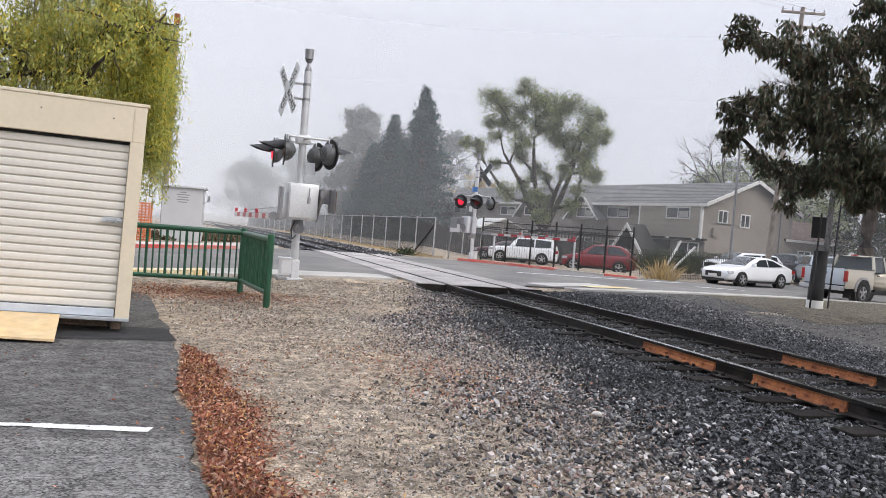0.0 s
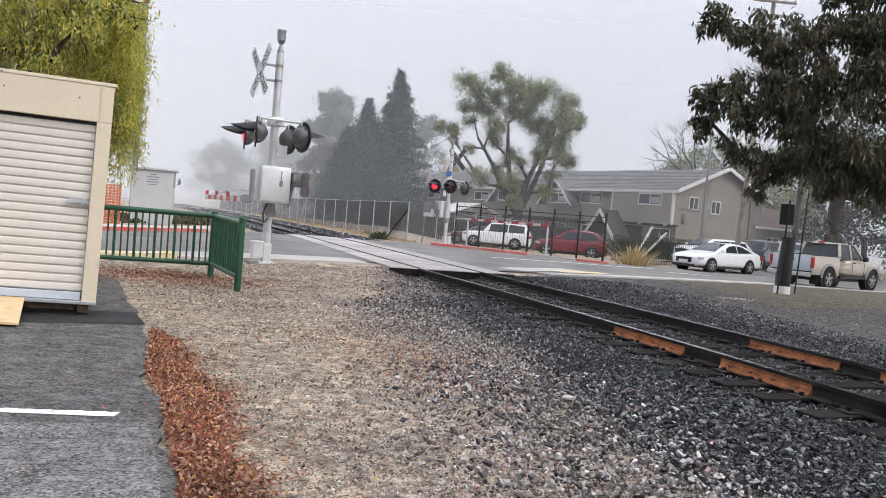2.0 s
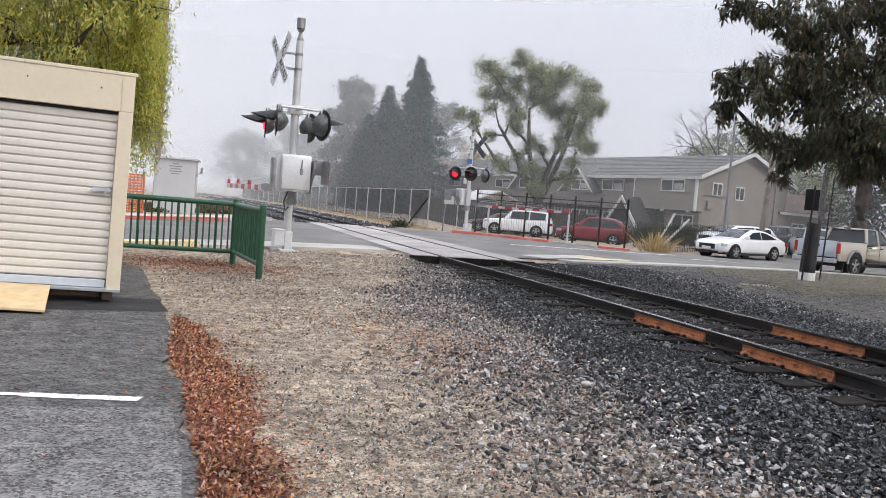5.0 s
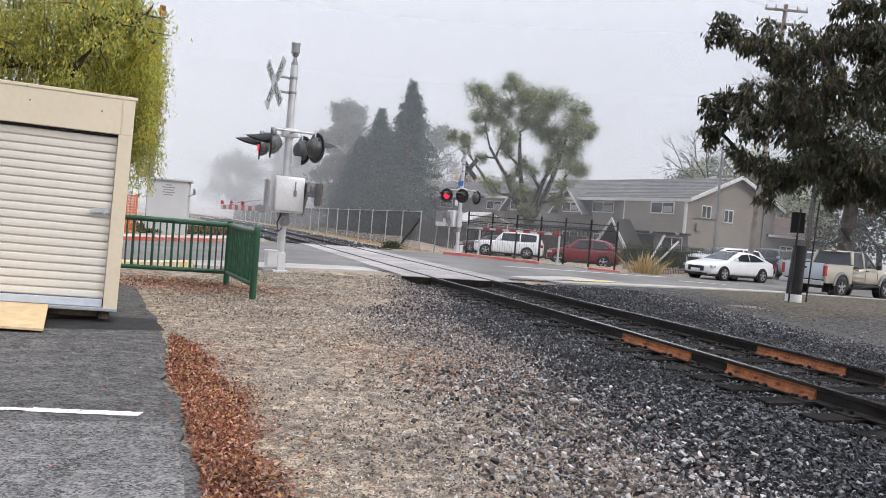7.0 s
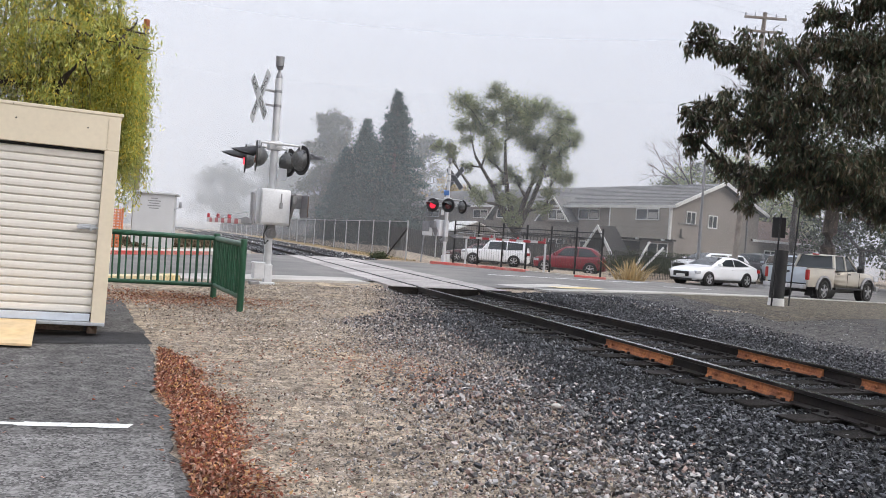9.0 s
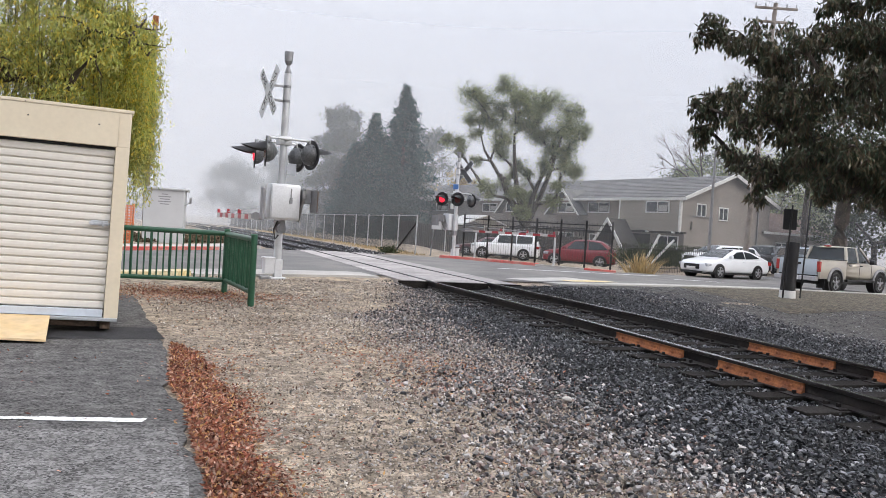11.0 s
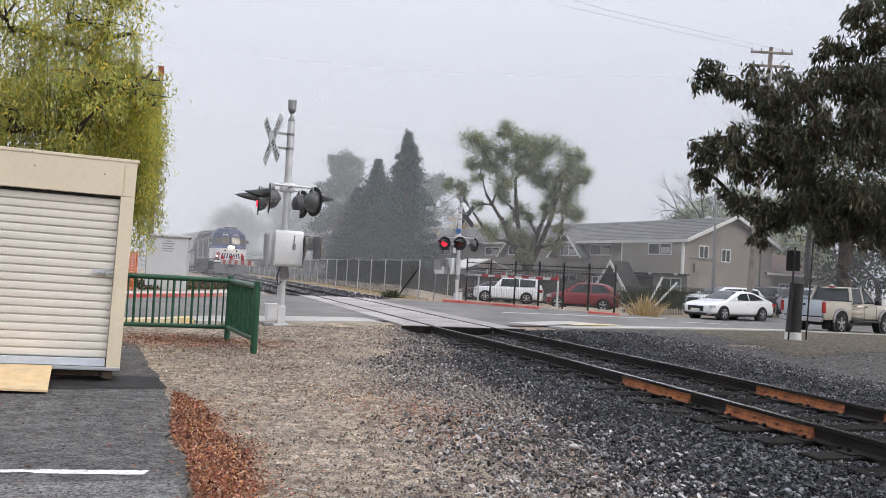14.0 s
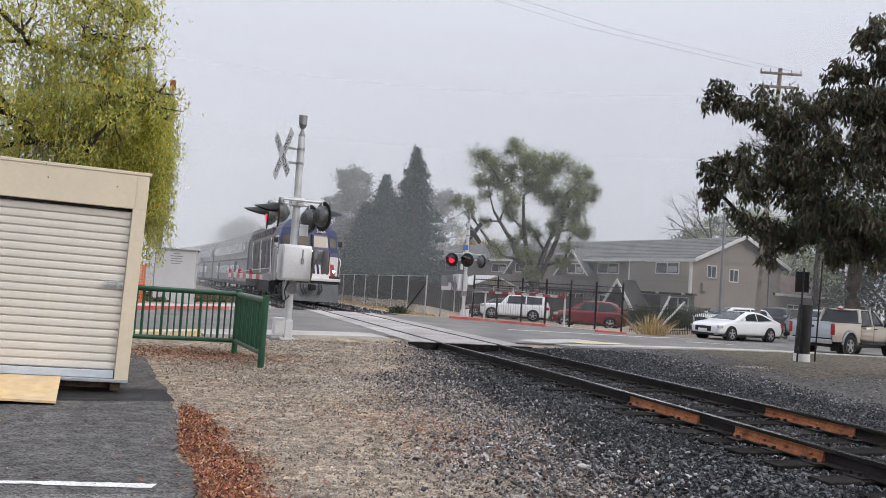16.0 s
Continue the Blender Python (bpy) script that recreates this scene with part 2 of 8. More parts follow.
M = dict(
    dirt=speckled("gravel_dirt", [(0.165, 0.138, 0.113), (0.34, 0.28, 0.212), (0.225, 0.188, 0.152), (0.47, 0.375, 0.258)], 75, 0.55, 1.45, 0.85, bump=0.15, cloud=0.45),
    asphalt=speckled("old_asphalt", [(0.056, 0.054, 0.053), (0.094, 0.091, 0.088), (0.068, 0.066, 0.064), (0.125, 0.121, 0.117)], 70, 0.35, 1.9, 1.3, 0.9, 0.1, 0.42, 0.15),
    worn=speckled("worn_asphalt", [(0.09, 0.087, 0.085), (0.145, 0.141, 0.137), (0.11, 0.107, 0.104), (0.19, 0.185, 0.179)], 75, 0.3, 2.0, 1.6, 0.9, 0.1, 0.45, 0.15),
    verge=speckled("brown_verge", [(0.068, 0.06, 0.05), (0.115, 0.099, 0.076), (0.088, 0.079, 0.066), (0.155, 0.13, 0.093)], 22, 0.4, 1.7, 1.2),
    verge_grey=speckled("grey_verge", [(0.07, 0.068, 0.066), (0.11, 0.105, 0.1), (0.09, 0.087, 0.085), (0.16, 0.145, 0.12)], 45, 0.5, 1.5, 0.8),
    black_stones=palette("black_stones", [(0.005, 0.0055, 0.0068), (0.022, 0.0235, 0.028), (0.008, 0.009, 0.011), (0.07, 0.074, 0.084), (0.006, 0.0066, 0.0082), (0.19, 0.195, 0.21), (0.011, 0.012, 0.0145)], 0.45),
    seal=speckled("asphalt_seal", [(0.03, 0.031, 0.033), (0.045, 0.045, 0.047), (0.036, 0.036, 0.037)], 150, 0.7, 1.3, 2.0, 0.8, 0.2, 0.0, 0.1),
    chips=palette("grey_chips", [(0.2, 0.185, 0.175), (0.04, 0.039, 0.041), (0.42, 0.4, 0.38), (0.07, 0.064, 0.064), (0.34, 0.25, 0.215), (0.62, 0.6, 0.585), (0.03, 0.03, 0.033), (0.2, 0.13, 0.11)], 0.6),
    road=material("road_asphalt", (0.135, 0.131, 0.128), 0.9, second=(0.2, 0.19, 0.18), scale=0.6, fine=25, bump=0.15, amount=0.4),
    concrete=material("concrete", (0.5, 0.48, 0.45), 0.9, second=(0.4, 0.385, 0.36), scale=1.2, fine=50, bump=0.15, amount=0.4),
    panel=material("crossing_panel", (0.43, 0.4, 0.385), 0.9, second=(0.29, 0.272, 0.262), scale=1.6, fine=14, bump=0.2, spread=0.12, amount=0.35),
    red_curb=material("red_curb_paint", (0.55, 0.085, 0.075), 0.8, second=(0.5, 0.24, 0.2), scale=1.6, fine=18, amount=0.5),
    yellow_paint=material("yellow_paint", (0.74, 0.57, 0.22), 0.8, second=(0.6, 0.55, 0.42), scale=1.4, fine=20),
    white_paint=material("white_line_paint", (0.78, 0.78, 0.76), 0.8, dark=0.75, scale=6, fine=60),
    rail=material("rail_side", (0.014, 0.012, 0.012), 0.7, metal=0.1, second=(0.026, 0.02, 0.017), scale=4, fine=50, bump=0.1),
    railtop=material("rail_head", (0.55, 0.55, 0.56), 0.22, metal=1.0, dark=0.8, scale=5, fine=80, bump=0.02, amount=0.2),
    rust=material("orange_rust", (0.37, 0.135, 0.048), 0.9, second=(0.19, 0.068, 0.032), scale=7, fine=40, bump=0.3),
    tie=material("creosoted_tie", (0.013, 0.0115, 0.011), 0.95, second=(0.024, 0.0215, 0.02), scale=3, fine=40, bump=0.5, spread=0.3),
    # fine ballast, its colour lowered to carry the shade between stones
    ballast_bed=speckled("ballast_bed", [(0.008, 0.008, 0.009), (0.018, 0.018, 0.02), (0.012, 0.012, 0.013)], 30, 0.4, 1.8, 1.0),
    cream=material("cream_painted_steel", (0.74, 0.65, 0.49), 0.55, dark=0.93, scale=1.5, fine=20, bump=0.02, amount=0.06),
    door=material("ivory_door_slats", (0.74, 0.7, 0.635), 0.5, dark=0.95, scale=2, fine=25, bump=0.02, amount=0.05),
    galv=material("galvanised_steel", (0.6, 0.62, 0.64), 0.45, metal=0.7, dark=0.85, scale=6, fine=40, bump=0.03, amount=0.15),
    plywood=material("weathered_plywood", (0.74, 0.52, 0.25), 0.75, second=(0.66, 0.5, 0.3), scale=2, fine=9, bump=0.05, amount=0.22),
    bar=material("pale_bar_paint", (0.62, 0.67, 0.74), 0.4, metal=0.15, dark=0.9, scale=3, fine=25, bump=0.02, amount=0.1),
    timber=material("dark_timber", (0.13, 0.09, 0.065), 0.9, dark=0.6, scale=4, fine=40, bump=0.4),
    green=material("green_enamel", (0.016, 0.085, 0.043), 0.4, dark=0.8, scale=4, fine=30, bump=0.03, amount=0.15, coat=0.2),
    mast=material("aluminium_paint", (0.62, 0.63, 0.645), 0.5, metal=0.35, dark=0.85, scale=5, fine=40, bump=0.04, amount=0.15),
    silver=material("silver_box_paint", (0.68, 0.69, 0.71), 0.42, metal=0.3, dark=0.9, scale=3, fine=30, bump=0.03, amount=0.12),
    black=material("matt_black", (0.016, 0.016, 0.018), 0.55, dark=0.7, scale=5, fine=40, bump=0.03, amount=0.3),
    grey_metal=material("grey_metal", (0.3, 0.3, 0.31), 0.5, metal=0.6, dark=0.8, scale=5, fine=40, bump=0.05, amount=0.2),
    sign_white=material("sign_white", (0.66, 0.67, 0.68), 0.45, dark=0.9, scale=5, fine=40, bump=0.0, amount=0.1),
    stripe_red=material("reflective_red", (0.38, 0.03, 0.04), 0.4, dark=0.85, scale=5, fine=30, bump=0.0, amount=0.15),
    stripe_white=material("reflective_white", (0.56, 0.54, 0.52), 0.4, dark=0.9, scale=5, fine=30, bump=0.0, amount=0.1),
    lens_dark=material("dark_red_lens", (0.12, 0.012, 0.015), 0.15, bump=0.0, coat=0.5),
    lens_lit=material("lit_red_lens", (0.5, 0.02, 0.03), 0.2, bump=0.0, emit=(1.0, 0.03, 0.07), power=1.1),
    bluesign=material("blue_sign", (0.07, 0.2, 0.5), 0.5, bump=0.0, amount=0.1),
    bark=material("grey_brown_bark", (0.085, 0.068, 0.056), 0.95, second=(0.05, 0.042, 0.036), scale=3, fine=25, bump=0.7),
    pole_wood=material("pole_wood", (0.3, 0.265, 0.235), 0.95, second=(0.2, 0.17, 0.15), scale=2, fine=30, bump=0.4),
    stones=palette("ballast_stones", [(0.008, 0.0086, 0.0108), (0.05, 0.053, 0.062), (0.015, 0.016, 0.02), (0.12, 0.122, 0.134), (0.01, 0.011, 0.0135), (0.42, 0.42, 0.425), (0.018, 0.0195, 0.024), (0.09, 0.08, 0.086)], 0.5),
    pebbles=palette("pebbles", [(0.35, 0.3, 0.252), (0.13, 0.112, 0.097), (0.44, 0.39, 0.335), (0.23, 0.195, 0.163), (0.07, 0.062, 0.056), (0.64, 0.6, 0.55), (0.29, 0.243, 0.197), (0.17, 0.144, 0.122)], 0.9),
    litter=palette("dry_leaves", [(0.19, 0.06, 0.04), (0.42, 0.155, 0.095), (0.05, 0.024, 0.02), (0.6, 0.31, 0.21), (0.15, 0.05, 0.036), (0.68, 0.46, 0.35), (0.035, 0.021, 0.019), (0.34, 0.115, 0.07), (0.62, 0.38, 0.16), (0.1, 0.04, 0.032), (0.3, 0.13, 0.09)], 0.8, 0.1),
)


# rough, dusty surfaces have little sheen
for key in ("tie", "ballast_bed", "black_stones", "stones", "rail", "timber", "asphalt", "worn", "seal", "dirt", "verge", "verge_grey", "litter", "pebbles"):
    M[key].node_tree.nodes["Principled BSDF"].inputs["Specular IOR Level"].default_value = 0.35 if key in ("rail", "stones", "black_stones") else 0.15


# ---- mesh helpers ----
def thing(name, label, category, group="", m=None, kind=""):
    ob = new(name)
    ob.empty_display_size = 0.2
    if m is not None:
        ob.matrix_basis = m
    return tagged(ob, label, category, group, kind)


def finish(name, bm, mat, smooth=False):
    me = bpy.data.meshes.new(name)
    bm.normal_update()
    bm.to_mesh(me)
    bm.free()
    for x in (mat if isinstance(mat, (list, tuple)) else [mat]):
        me.materials.append(x)
    if smooth:
        me.polygons.foreach_set("use_smooth", [True] * len(me.polygons))
        me.set_sharp_from_angle(angle=radians(40))
    return me


def part(name, bm, mat, parent, label="", smooth=False):
    ob = new(name, finish(name, bm, mat, smooth))
    ob.parent = parent
    return tagged(ob, label)


def single(name, bm, mat, label, category, group="", kind="", smooth=False, m=None):
    ob = new(name, finish(name, bm, mat, smooth))
    if m is not None:
        ob.matrix_basis = m
    return tagged(ob, label, category, group, kind)


def soup(name, verts, faces, mat, smooth=False):
    me = bpy.data.meshes.new(name)
    verts, faces = np.asarray(verts, np.float32), np.asarray(faces, np.int32)
    k = faces.shape[1]
    me.vertices.add(len(verts)); me.vertices.foreach_set("co", verts.ravel())
    me.loops.add(faces.size); me.loops.foreach_set("vertex_index", faces.ravel())
    me.polygons.add(len(faces)); me.polygons.foreach_set("loop_start", np.arange(0, faces.size, k, dtype=np.int32))
    me.update(calc_edges=True)
    me.materials.append(mat)
    me.polygons.foreach_set("use_smooth", [smooth] * len(faces))
    return me


def box(bm, lo, hi, m=None, bevel=0.0, slot=0):
    c = [(a + b) / 2 for a, b in zip(lo, hi)]
    s = [abs(b - a) for a, b in zip(lo, hi)]
    mm = Matrix.LocRotScale(c, None, s)
    g = bmesh.ops.create_cube(bm, size=1, matrix=(m @ mm) if m is not None else mm)
    if bevel:
        edges = {e for v in g["verts"] for e in v.link_edges}
        g = bmesh.ops.bevel(bm, geom=list(edges), offset=bevel, segments=2, affect="EDGES", profile=0.6)
    if slot:
        for v in g["verts"]:
            for f in v.link_faces:
                f.material_index = slot
    return g["verts"]


def cyl(bm, p0, p1, r0, r1=None, seg=16, cap=True):
    p0, p1 = Vector(p0), Vector(p1)
    d = p1 - p0
    m = Matrix.Translation((p0 + p1) / 2) @ d.to_track_quat("Z", "Y").to_matrix().to_4x4()
    return bmesh.ops.create_cone(bm, cap_ends=cap, segments=seg, radius1=r0, radius2=r0 if r1 is None else r1, depth=d.length, matrix=m)["verts"]


def tube(bm, pts, radii, seg=8):
    pts = [Vector(p) for p in pts]
    rings = []
    for i, p in enumerate(pts):
        d = (pts[min(i + 1, len(pts) - 1)] - pts[max(i - 1, 0)]).normalized()
        q = d.to_track_quat("Z", "Y")
        r = radii[i] if isinstance(radii, (list, tuple)) else radii
        rings.append([bm.verts.new(p + q @ Vector((r * math.cos(2 * math.pi * k / seg), r * math.sin(2 * math.pi * k / seg), 0))) for k in range(seg)])
    for a, b in zip(rings, rings[1:]):
        for k in range(seg):
            bm.faces.new((a[k], a[(k + 1) % seg], b[(k + 1) % seg], b[k]))
    bm.faces.new(rings[0][::-1]); bm.faces.new(rings[-1])


def prism(bm, poly, lo, hi, axis="y"):
    """A polygon of two coordinates pushed along an axis."""
    def at(p, h):
        return {"x": (h, p[0], p[1]), "y": (p[0], h, p[1]), "z": (p[0], p[1], h)}[axis]
    a = [bm.verts.new(at(p, lo)) for p in poly]
    b = [bm.verts.new(at(p, hi)) for p in poly]
    bm.faces.new(a); bm.faces.new(b[::-1])
    for i in range(len(poly)):
        j = (i + 1) % len(poly)
        bm.faces.new((a[j], a[i], b[i], b[j]))
    bmesh.ops.recalc_face_normals(bm, faces=bm.faces)


def lettering(name, text, size, mat, parent, m, depth=0.002):
    cu = bpy.data.curves.new(name, "FONT")
    cu.body, cu.size, cu.extrude, cu.align_x, cu.align_y = text, size, depth, "CENTER", "CENTER"
    tmp = bpy.data.objects.new(name, cu)
    scene.collection.objects.link(tmp)
    me = bpy.data.meshes.new_from_object(tmp.evaluated_get(bpy.context.evaluated_depsgraph_get()))
    bpy.data.objects.remove(tmp)
    me.materials.clear(); me.materials.append(mat)
    ob = new(name, me)
    ob.parent, ob.matrix_basis = parent, m
    return ob


# ---- the lie of the land ----
def smooth(a, b, v):
    u = min(1.0, max(0.0, (v - a) / (b - a)))
    return u * u * (3 - 2 * u)


def track_x(y):
    bulge = 0.1 - 0.004 * (min(max(y, 4.0), 16.2) - 11.2) ** 2
    return 1.12 - (y - 16.48) * 0.329 - 0.0009 * max(0.0, y - 30) ** 2 + bulge


def track_dir(y):
    d = Vector((track_x(y + 0.5) - track_x(y - 0.5), 1.0, 0))
    return d.normalized()


def track_point(y, off=0.0, z=0.0):
    d = track_dir(y)
    return Vector((track_x(y) + d.y * off, y - d.x * off, z))


def ground_z(x, y):
    yy = min(max(y, -60), 260)
    d = (x - track_x(yy)) * 0.95
    z = 0.18 * smooth(12, 17, y) * math.exp(-(d / 12) ** 2)
    bed = 1 - smooth(1.25, 2.4, abs(d))
    crossing = smooth(16.2, 17.2, y) * (1 - smooth(31, 33, y))
    z -= 0.16 * smooth(24, 34, y) * smooth(9, 13, x)
    z -= 0.36 * smooth(37, 43, y) * smooth(-1.5, 2.5, x) * (1 - smooth(66, 90, y)) * (1 - smooth(11, 16, x))
    z *= 1 - 0.95 * (1 - smooth(1.25, 1.8, abs(d))) * (1 - smooth(17.0, 17.4, y))
    return z * (1 - 0.75 * bed * smooth(31, 34, y)) - 0.005 * bed * (1 - smooth(14, 17.5, y)) - 0.03 * bed * crossing


def build_ground():
    def axis(lo, hi, step, far):
        a = list(np.arange(lo, hi + 1e-6, step))
        return [-f for f in far[::-1]] + a + list(far)
    xs = sorted(axis(-24, 30, 0.5, (45, 80, 200, 700, 2500)))
    ys = sorted([-2500, -700, -200, -60, -20] + list(np.arange(-6, 40, 0.5)) + list(np.arange(40, 130, 2.5)) + [160, 220, 400, 900, 2500])
    verts = [(x, y, ground_z(x, y) + 0.012 * noise.noise((x * 0.7, y * 0.7, 0)) * (1 if y < 17 else 0.3)) for y in ys for x in xs]
    nx = len(xs)
    faces = [(j * nx + i, j * nx + i + 1, (j + 1) * nx + i + 1, (j + 1) * nx + i) for j in range(len(ys) - 1) for i in range(nx - 1)]
    ob = new("ground", soup("ground", verts, faces, M["dirt"], True))
    tagged(ob, "trodden grey-tan gravel and dirt ground", "ground", kind="structure")


build_ground()


def draped(name, rows, mat, label, category, lift=0.012, kind="structure", skirt=0.0):
    """A sheet over the ground; rows of equally many plan points."""
    bm = bmesh.new()
    grid = [[bm.verts.new((x, y, ground_z(x, y) + lift)) for x, y in r] for r in rows]
    for a, b in zip(grid, grid[1:]):
        for i in range(len(a) - 1):
            bm.faces.new((a[i], a[i + 1], b[i + 1], b[i]))
    if skirt:
        edge = [e for e in bm.edges if e.is_boundary]
        g = bmesh.ops.extrude_edge_only(bm, edges=edge)
        for v in g["geom"]:
            if isinstance(v, bmesh.types.BMVert):
                v.co.z -= skirt
    bmesh.ops.recalc_face_normals(bm, faces=bm.faces)
    if sum(f.normal.z for f in bm.faces) < 0:
        bmesh.ops.reverse_faces(bm, faces=bm.faces)
    return single(name, bm, mat, label, category, kind=kind)


def along(poly, n):
    """n points evenly along a plan polyline."""
    seg = [math.dist(a, b) for a, b in zip(poly, poly[1:])]
    total, out = sum(seg), []
    for k in range(n):
        s = total * k / (n - 1)
        i = 0
        while i < len(seg) - 1 and s > seg[i]:
            s -= seg[i]; i += 1
        u = s / seg[i]
        out.append((poly[i][0] + (poly[i + 1][0] - poly[i][0]) * u, poly[i][1] + (poly[i + 1][1] - poly[i][1]) * u))
    return out


ROAD_DIR = Vector((0.857, 0.515, 0))
NEAR_EDGE = [(-45, -9.5), (-9, 12.6), (-5.3, 14.9), (-3.9, 16.6), (-1.2, 18.0), (3.1, 18.8), (7.0, 22.1), (12.5, 26.1), (18.6, 29.0), (60, 53)]
FAR_EDGE = [(-50, 0), (-20, 16), (-9.06, 22.8), (-7.0, 26.6), (-6.2, 30.0), (0.84, 32.3), (4, 31.0), (7.44, 29.3), (10.5, 33.6), (16, 40.5), (56, 66)]


def strip(line, width, side=1):
    """The plan line and one beside it."""
    p = [Vector((*q, 0)) for q in line]
    out = []
    for i in range(len(p)):
        d = (p[min(i + 1, len(p) - 1)] - p[max(0, i - 1)]).normalized()
        out.append((p[i].x - d.y * width * side, p[i].y + d.x * width * side))
    return [line, out]


def build_road():
    a, b = along(NEAR_EDGE, 220), along(FAR_EDGE, 220)
    rows = [[(p[0] + (q[0] - p[0]) * k / 50, p[1] + (q[1] - p[1]) * k / 50) for k in range(51)] for p, q in zip(a, b)]
    draped("road", rows, M["road"], "worn grey asphalt road over the level crossing", "road", 0.03)
    # concrete walk by the near mast
    draped("pavement", [along([(-4.6, 15.3), (-3.5, 15.85), (-0.92, 17.1)], 12), along([(-5.2, 16.1), (-4.2, 16.9), (-1.45, 18.2)], 12)], M["concrete"], "pale concrete walk beside the crossing", "pavement", 0.05, skirt=0.12)
    g = along(NEAR_EDGE[5:9], 40)
    draped("gutter", strip(g, 0.5, -1), M["concrete"], "pale concrete gutter along the road edge", "gutter", 0.045, skirt=0.08)
    draped("yellow_kerb", strip(along([(4.0, 19.75), (5.6, 21.1)], 8), 0.5, 1), M["yellow_paint"], "faded yellow kerb ramp paint", "kerb", 0.052)
    draped("red_kerb", strip(along([(0.7, 32.3), (2.4, 31.8), (4.6, 30.7)], 16), 0.5, 1), M["red_curb"], "red painted kerb by the far signal", "kerb", 0.13, skirt=0.14)
    draped("red_kerb", strip(along([(6.4, 29.7), (7.6, 29.4)], 8), 0.4, 1), M["red_curb"], "red painted end of the kerb", "kerb", 0.11, skirt=0.12)
    draped("kerb", strip(along([(4.6, 30.7), (6.4, 29.7)], 8), 0.3, 1), M["concrete"], "worn concrete kerb", "kerb", 0.1, skirt=0.12)
    draped("red_kerb", strip(along([(-15, 19.3), (-9.06, 22.8), (-7.1, 26.4)], 26), 0.35, 1), M["red_curb"], "long red painted kerb", "kerb", 0.14, skirt=0.15)
    draped("pavement", strip(along([(-15.2, 19.6), (-9.36, 23.1), (-7.4, 26.6), (-6.4, 29.9)], 26), 1.3, 1), M["concrete"], "pale concrete pavement behind the red kerb", "pavement", 0.135, skirt=0.15)
    draped("kerb", strip(along([(-16, 8.3), (-9, 12.6), (-5.3, 14.9), (-4.7, 15.4)], 30), 0.35, 1), M["yellow_paint"], "yellow painted kerb behind the railing", "kerb", 0.1, skirt=0.12)
    draped("road_line", strip(along([(2.6, 25.2), (8.08, 28.2), (9.4, 29.3)], 16), 0.22, 1), M["white_paint"], "worn white road line", "road marking", 0.037)
    draped("road_line", strip(along([(9.1, 26.6), (11.5, 28.2)], 8), 0.2, 1), M["white_paint"], "worn white road line", "road marking", 0.037)
    draped("stop_line", strip(along([(2.9, 19.0), (5.0, 21.6)], 8), 0.9, 1), M["concrete"], "pale worn stop line by the rails", "road marking", 0.037)
    # parking lot with its crumbled edge
    edge = [(-9.5, 13.2), (-5.6, 12.9), (-4.45, 11.7), (-3.3, 9.2), (-2.27, 6.83), (-2.05, 6.1), (-1.86, 5.56), (-1.55, 4.95), (-1.27, 4.18), (-1.03, 3.6), (-0.5, 2.0), (0.4, -1), (1.5, -6)]
    e = along(edge, 150)
    e = [(x + 0.09 * noise.noise((i * 0.23, 0, 3)) + 0.04 * noise.noise((i * 0.9, 0, 5)), y) for i, (x, y) in enumerate(e)]
    draped("parking_lot", [[(x * (1 - k / 10) + (-22) * k / 10, y) for k in range(11)] for x, y in e], M["asphalt"], "cracked grey asphalt lot with crumbled edge", "asphalt", 0.022, skirt=0.03)
    draped("far_verge", [[tuple(track_point(y, o)[:2]) for o in np.linspace(2.6, 12.0, 14)] for y in np.arange(-4, 22, 1.0)], M["verge_grey"], "dark grey gravel verge beyond the rails", "verge", 0.006)
    draped("verge", [[(x, float(np.interp(x, [3.1, 7.0, 12.5, 18.6, 30], [18.3, 21.5, 25.5, 28.4, 35])) - 7.0 * k / 8) for k in range(9)] for x in np.linspace(7.5, 26, 18)], M["verge"], "brown dirt and dry grass verge", "verge", 0.014)
    rows = []
    for k in range(36):
        y = 1.0 + 3.44 * k / 35
        right = float(np.interp(y, [1.0, 2.0, 3.6, 4.18, 4.5], [-0.25, -0.56, -1.09, -1.33, -1.45]))
        rows.append([(right - u * 6.5, y - 0.27 * u * 6.5 + 0.02 * noise.noise((u * 9, k, 4))) for u in np.linspace(0, 1, 14)])
    draped("worn_asphalt", rows, M["worn"], "paler worn asphalt before the parking line", "asphalt", 0.0245)
    draped("asphalt_patch", [[(-5.2, 6.9), (-5.2, 7.5)], [(-4.2, 7.2), (-4.2, 7.9)], [(-3.4, 7.45), (-3.4, 8.4)], [(-2.62, 7.75), (-3.0, 8.5)]], M["seal"], "dark freshly sealed asphalt patch by the shed", "asphalt", 0.027)
    rng = random.Random(6)
    for pts in ([(-1.72, 4.72), (-2.4, 4.6), (-3.4, 4.4)], [(-2.1, 6.25), (-2.9, 6.0), (-4.4, 5.9)], [(-1.5, 4.2), (-2.2, 3.7), (-2.9, 3.4)]):
        line = [(x + rng.uniform(-0.02, 0.02), y + rng.uniform(-0.025, 0.025)) for x, y in along(pts, 40)]
        draped("crack", strip(line, 0.007), M["seal"], "thin crack across the asphalt", "crack", 0.0255)
    line = along([(-1.66, 4.5), (-2.3, 4.41)], 24)
    rows = [[(x, y + rng.uniform(-0.006, 0.004)), (x, y + 0.095 + rng.uniform(-0.004, 0.008))] for x, y in line]
    draped("parking_line", rows, M["white_paint"], "white painted parking line on asphalt", "road marking", 0.027)
    line = along([(-2.18, 4.44), (-3.7, 4.02)], 40)
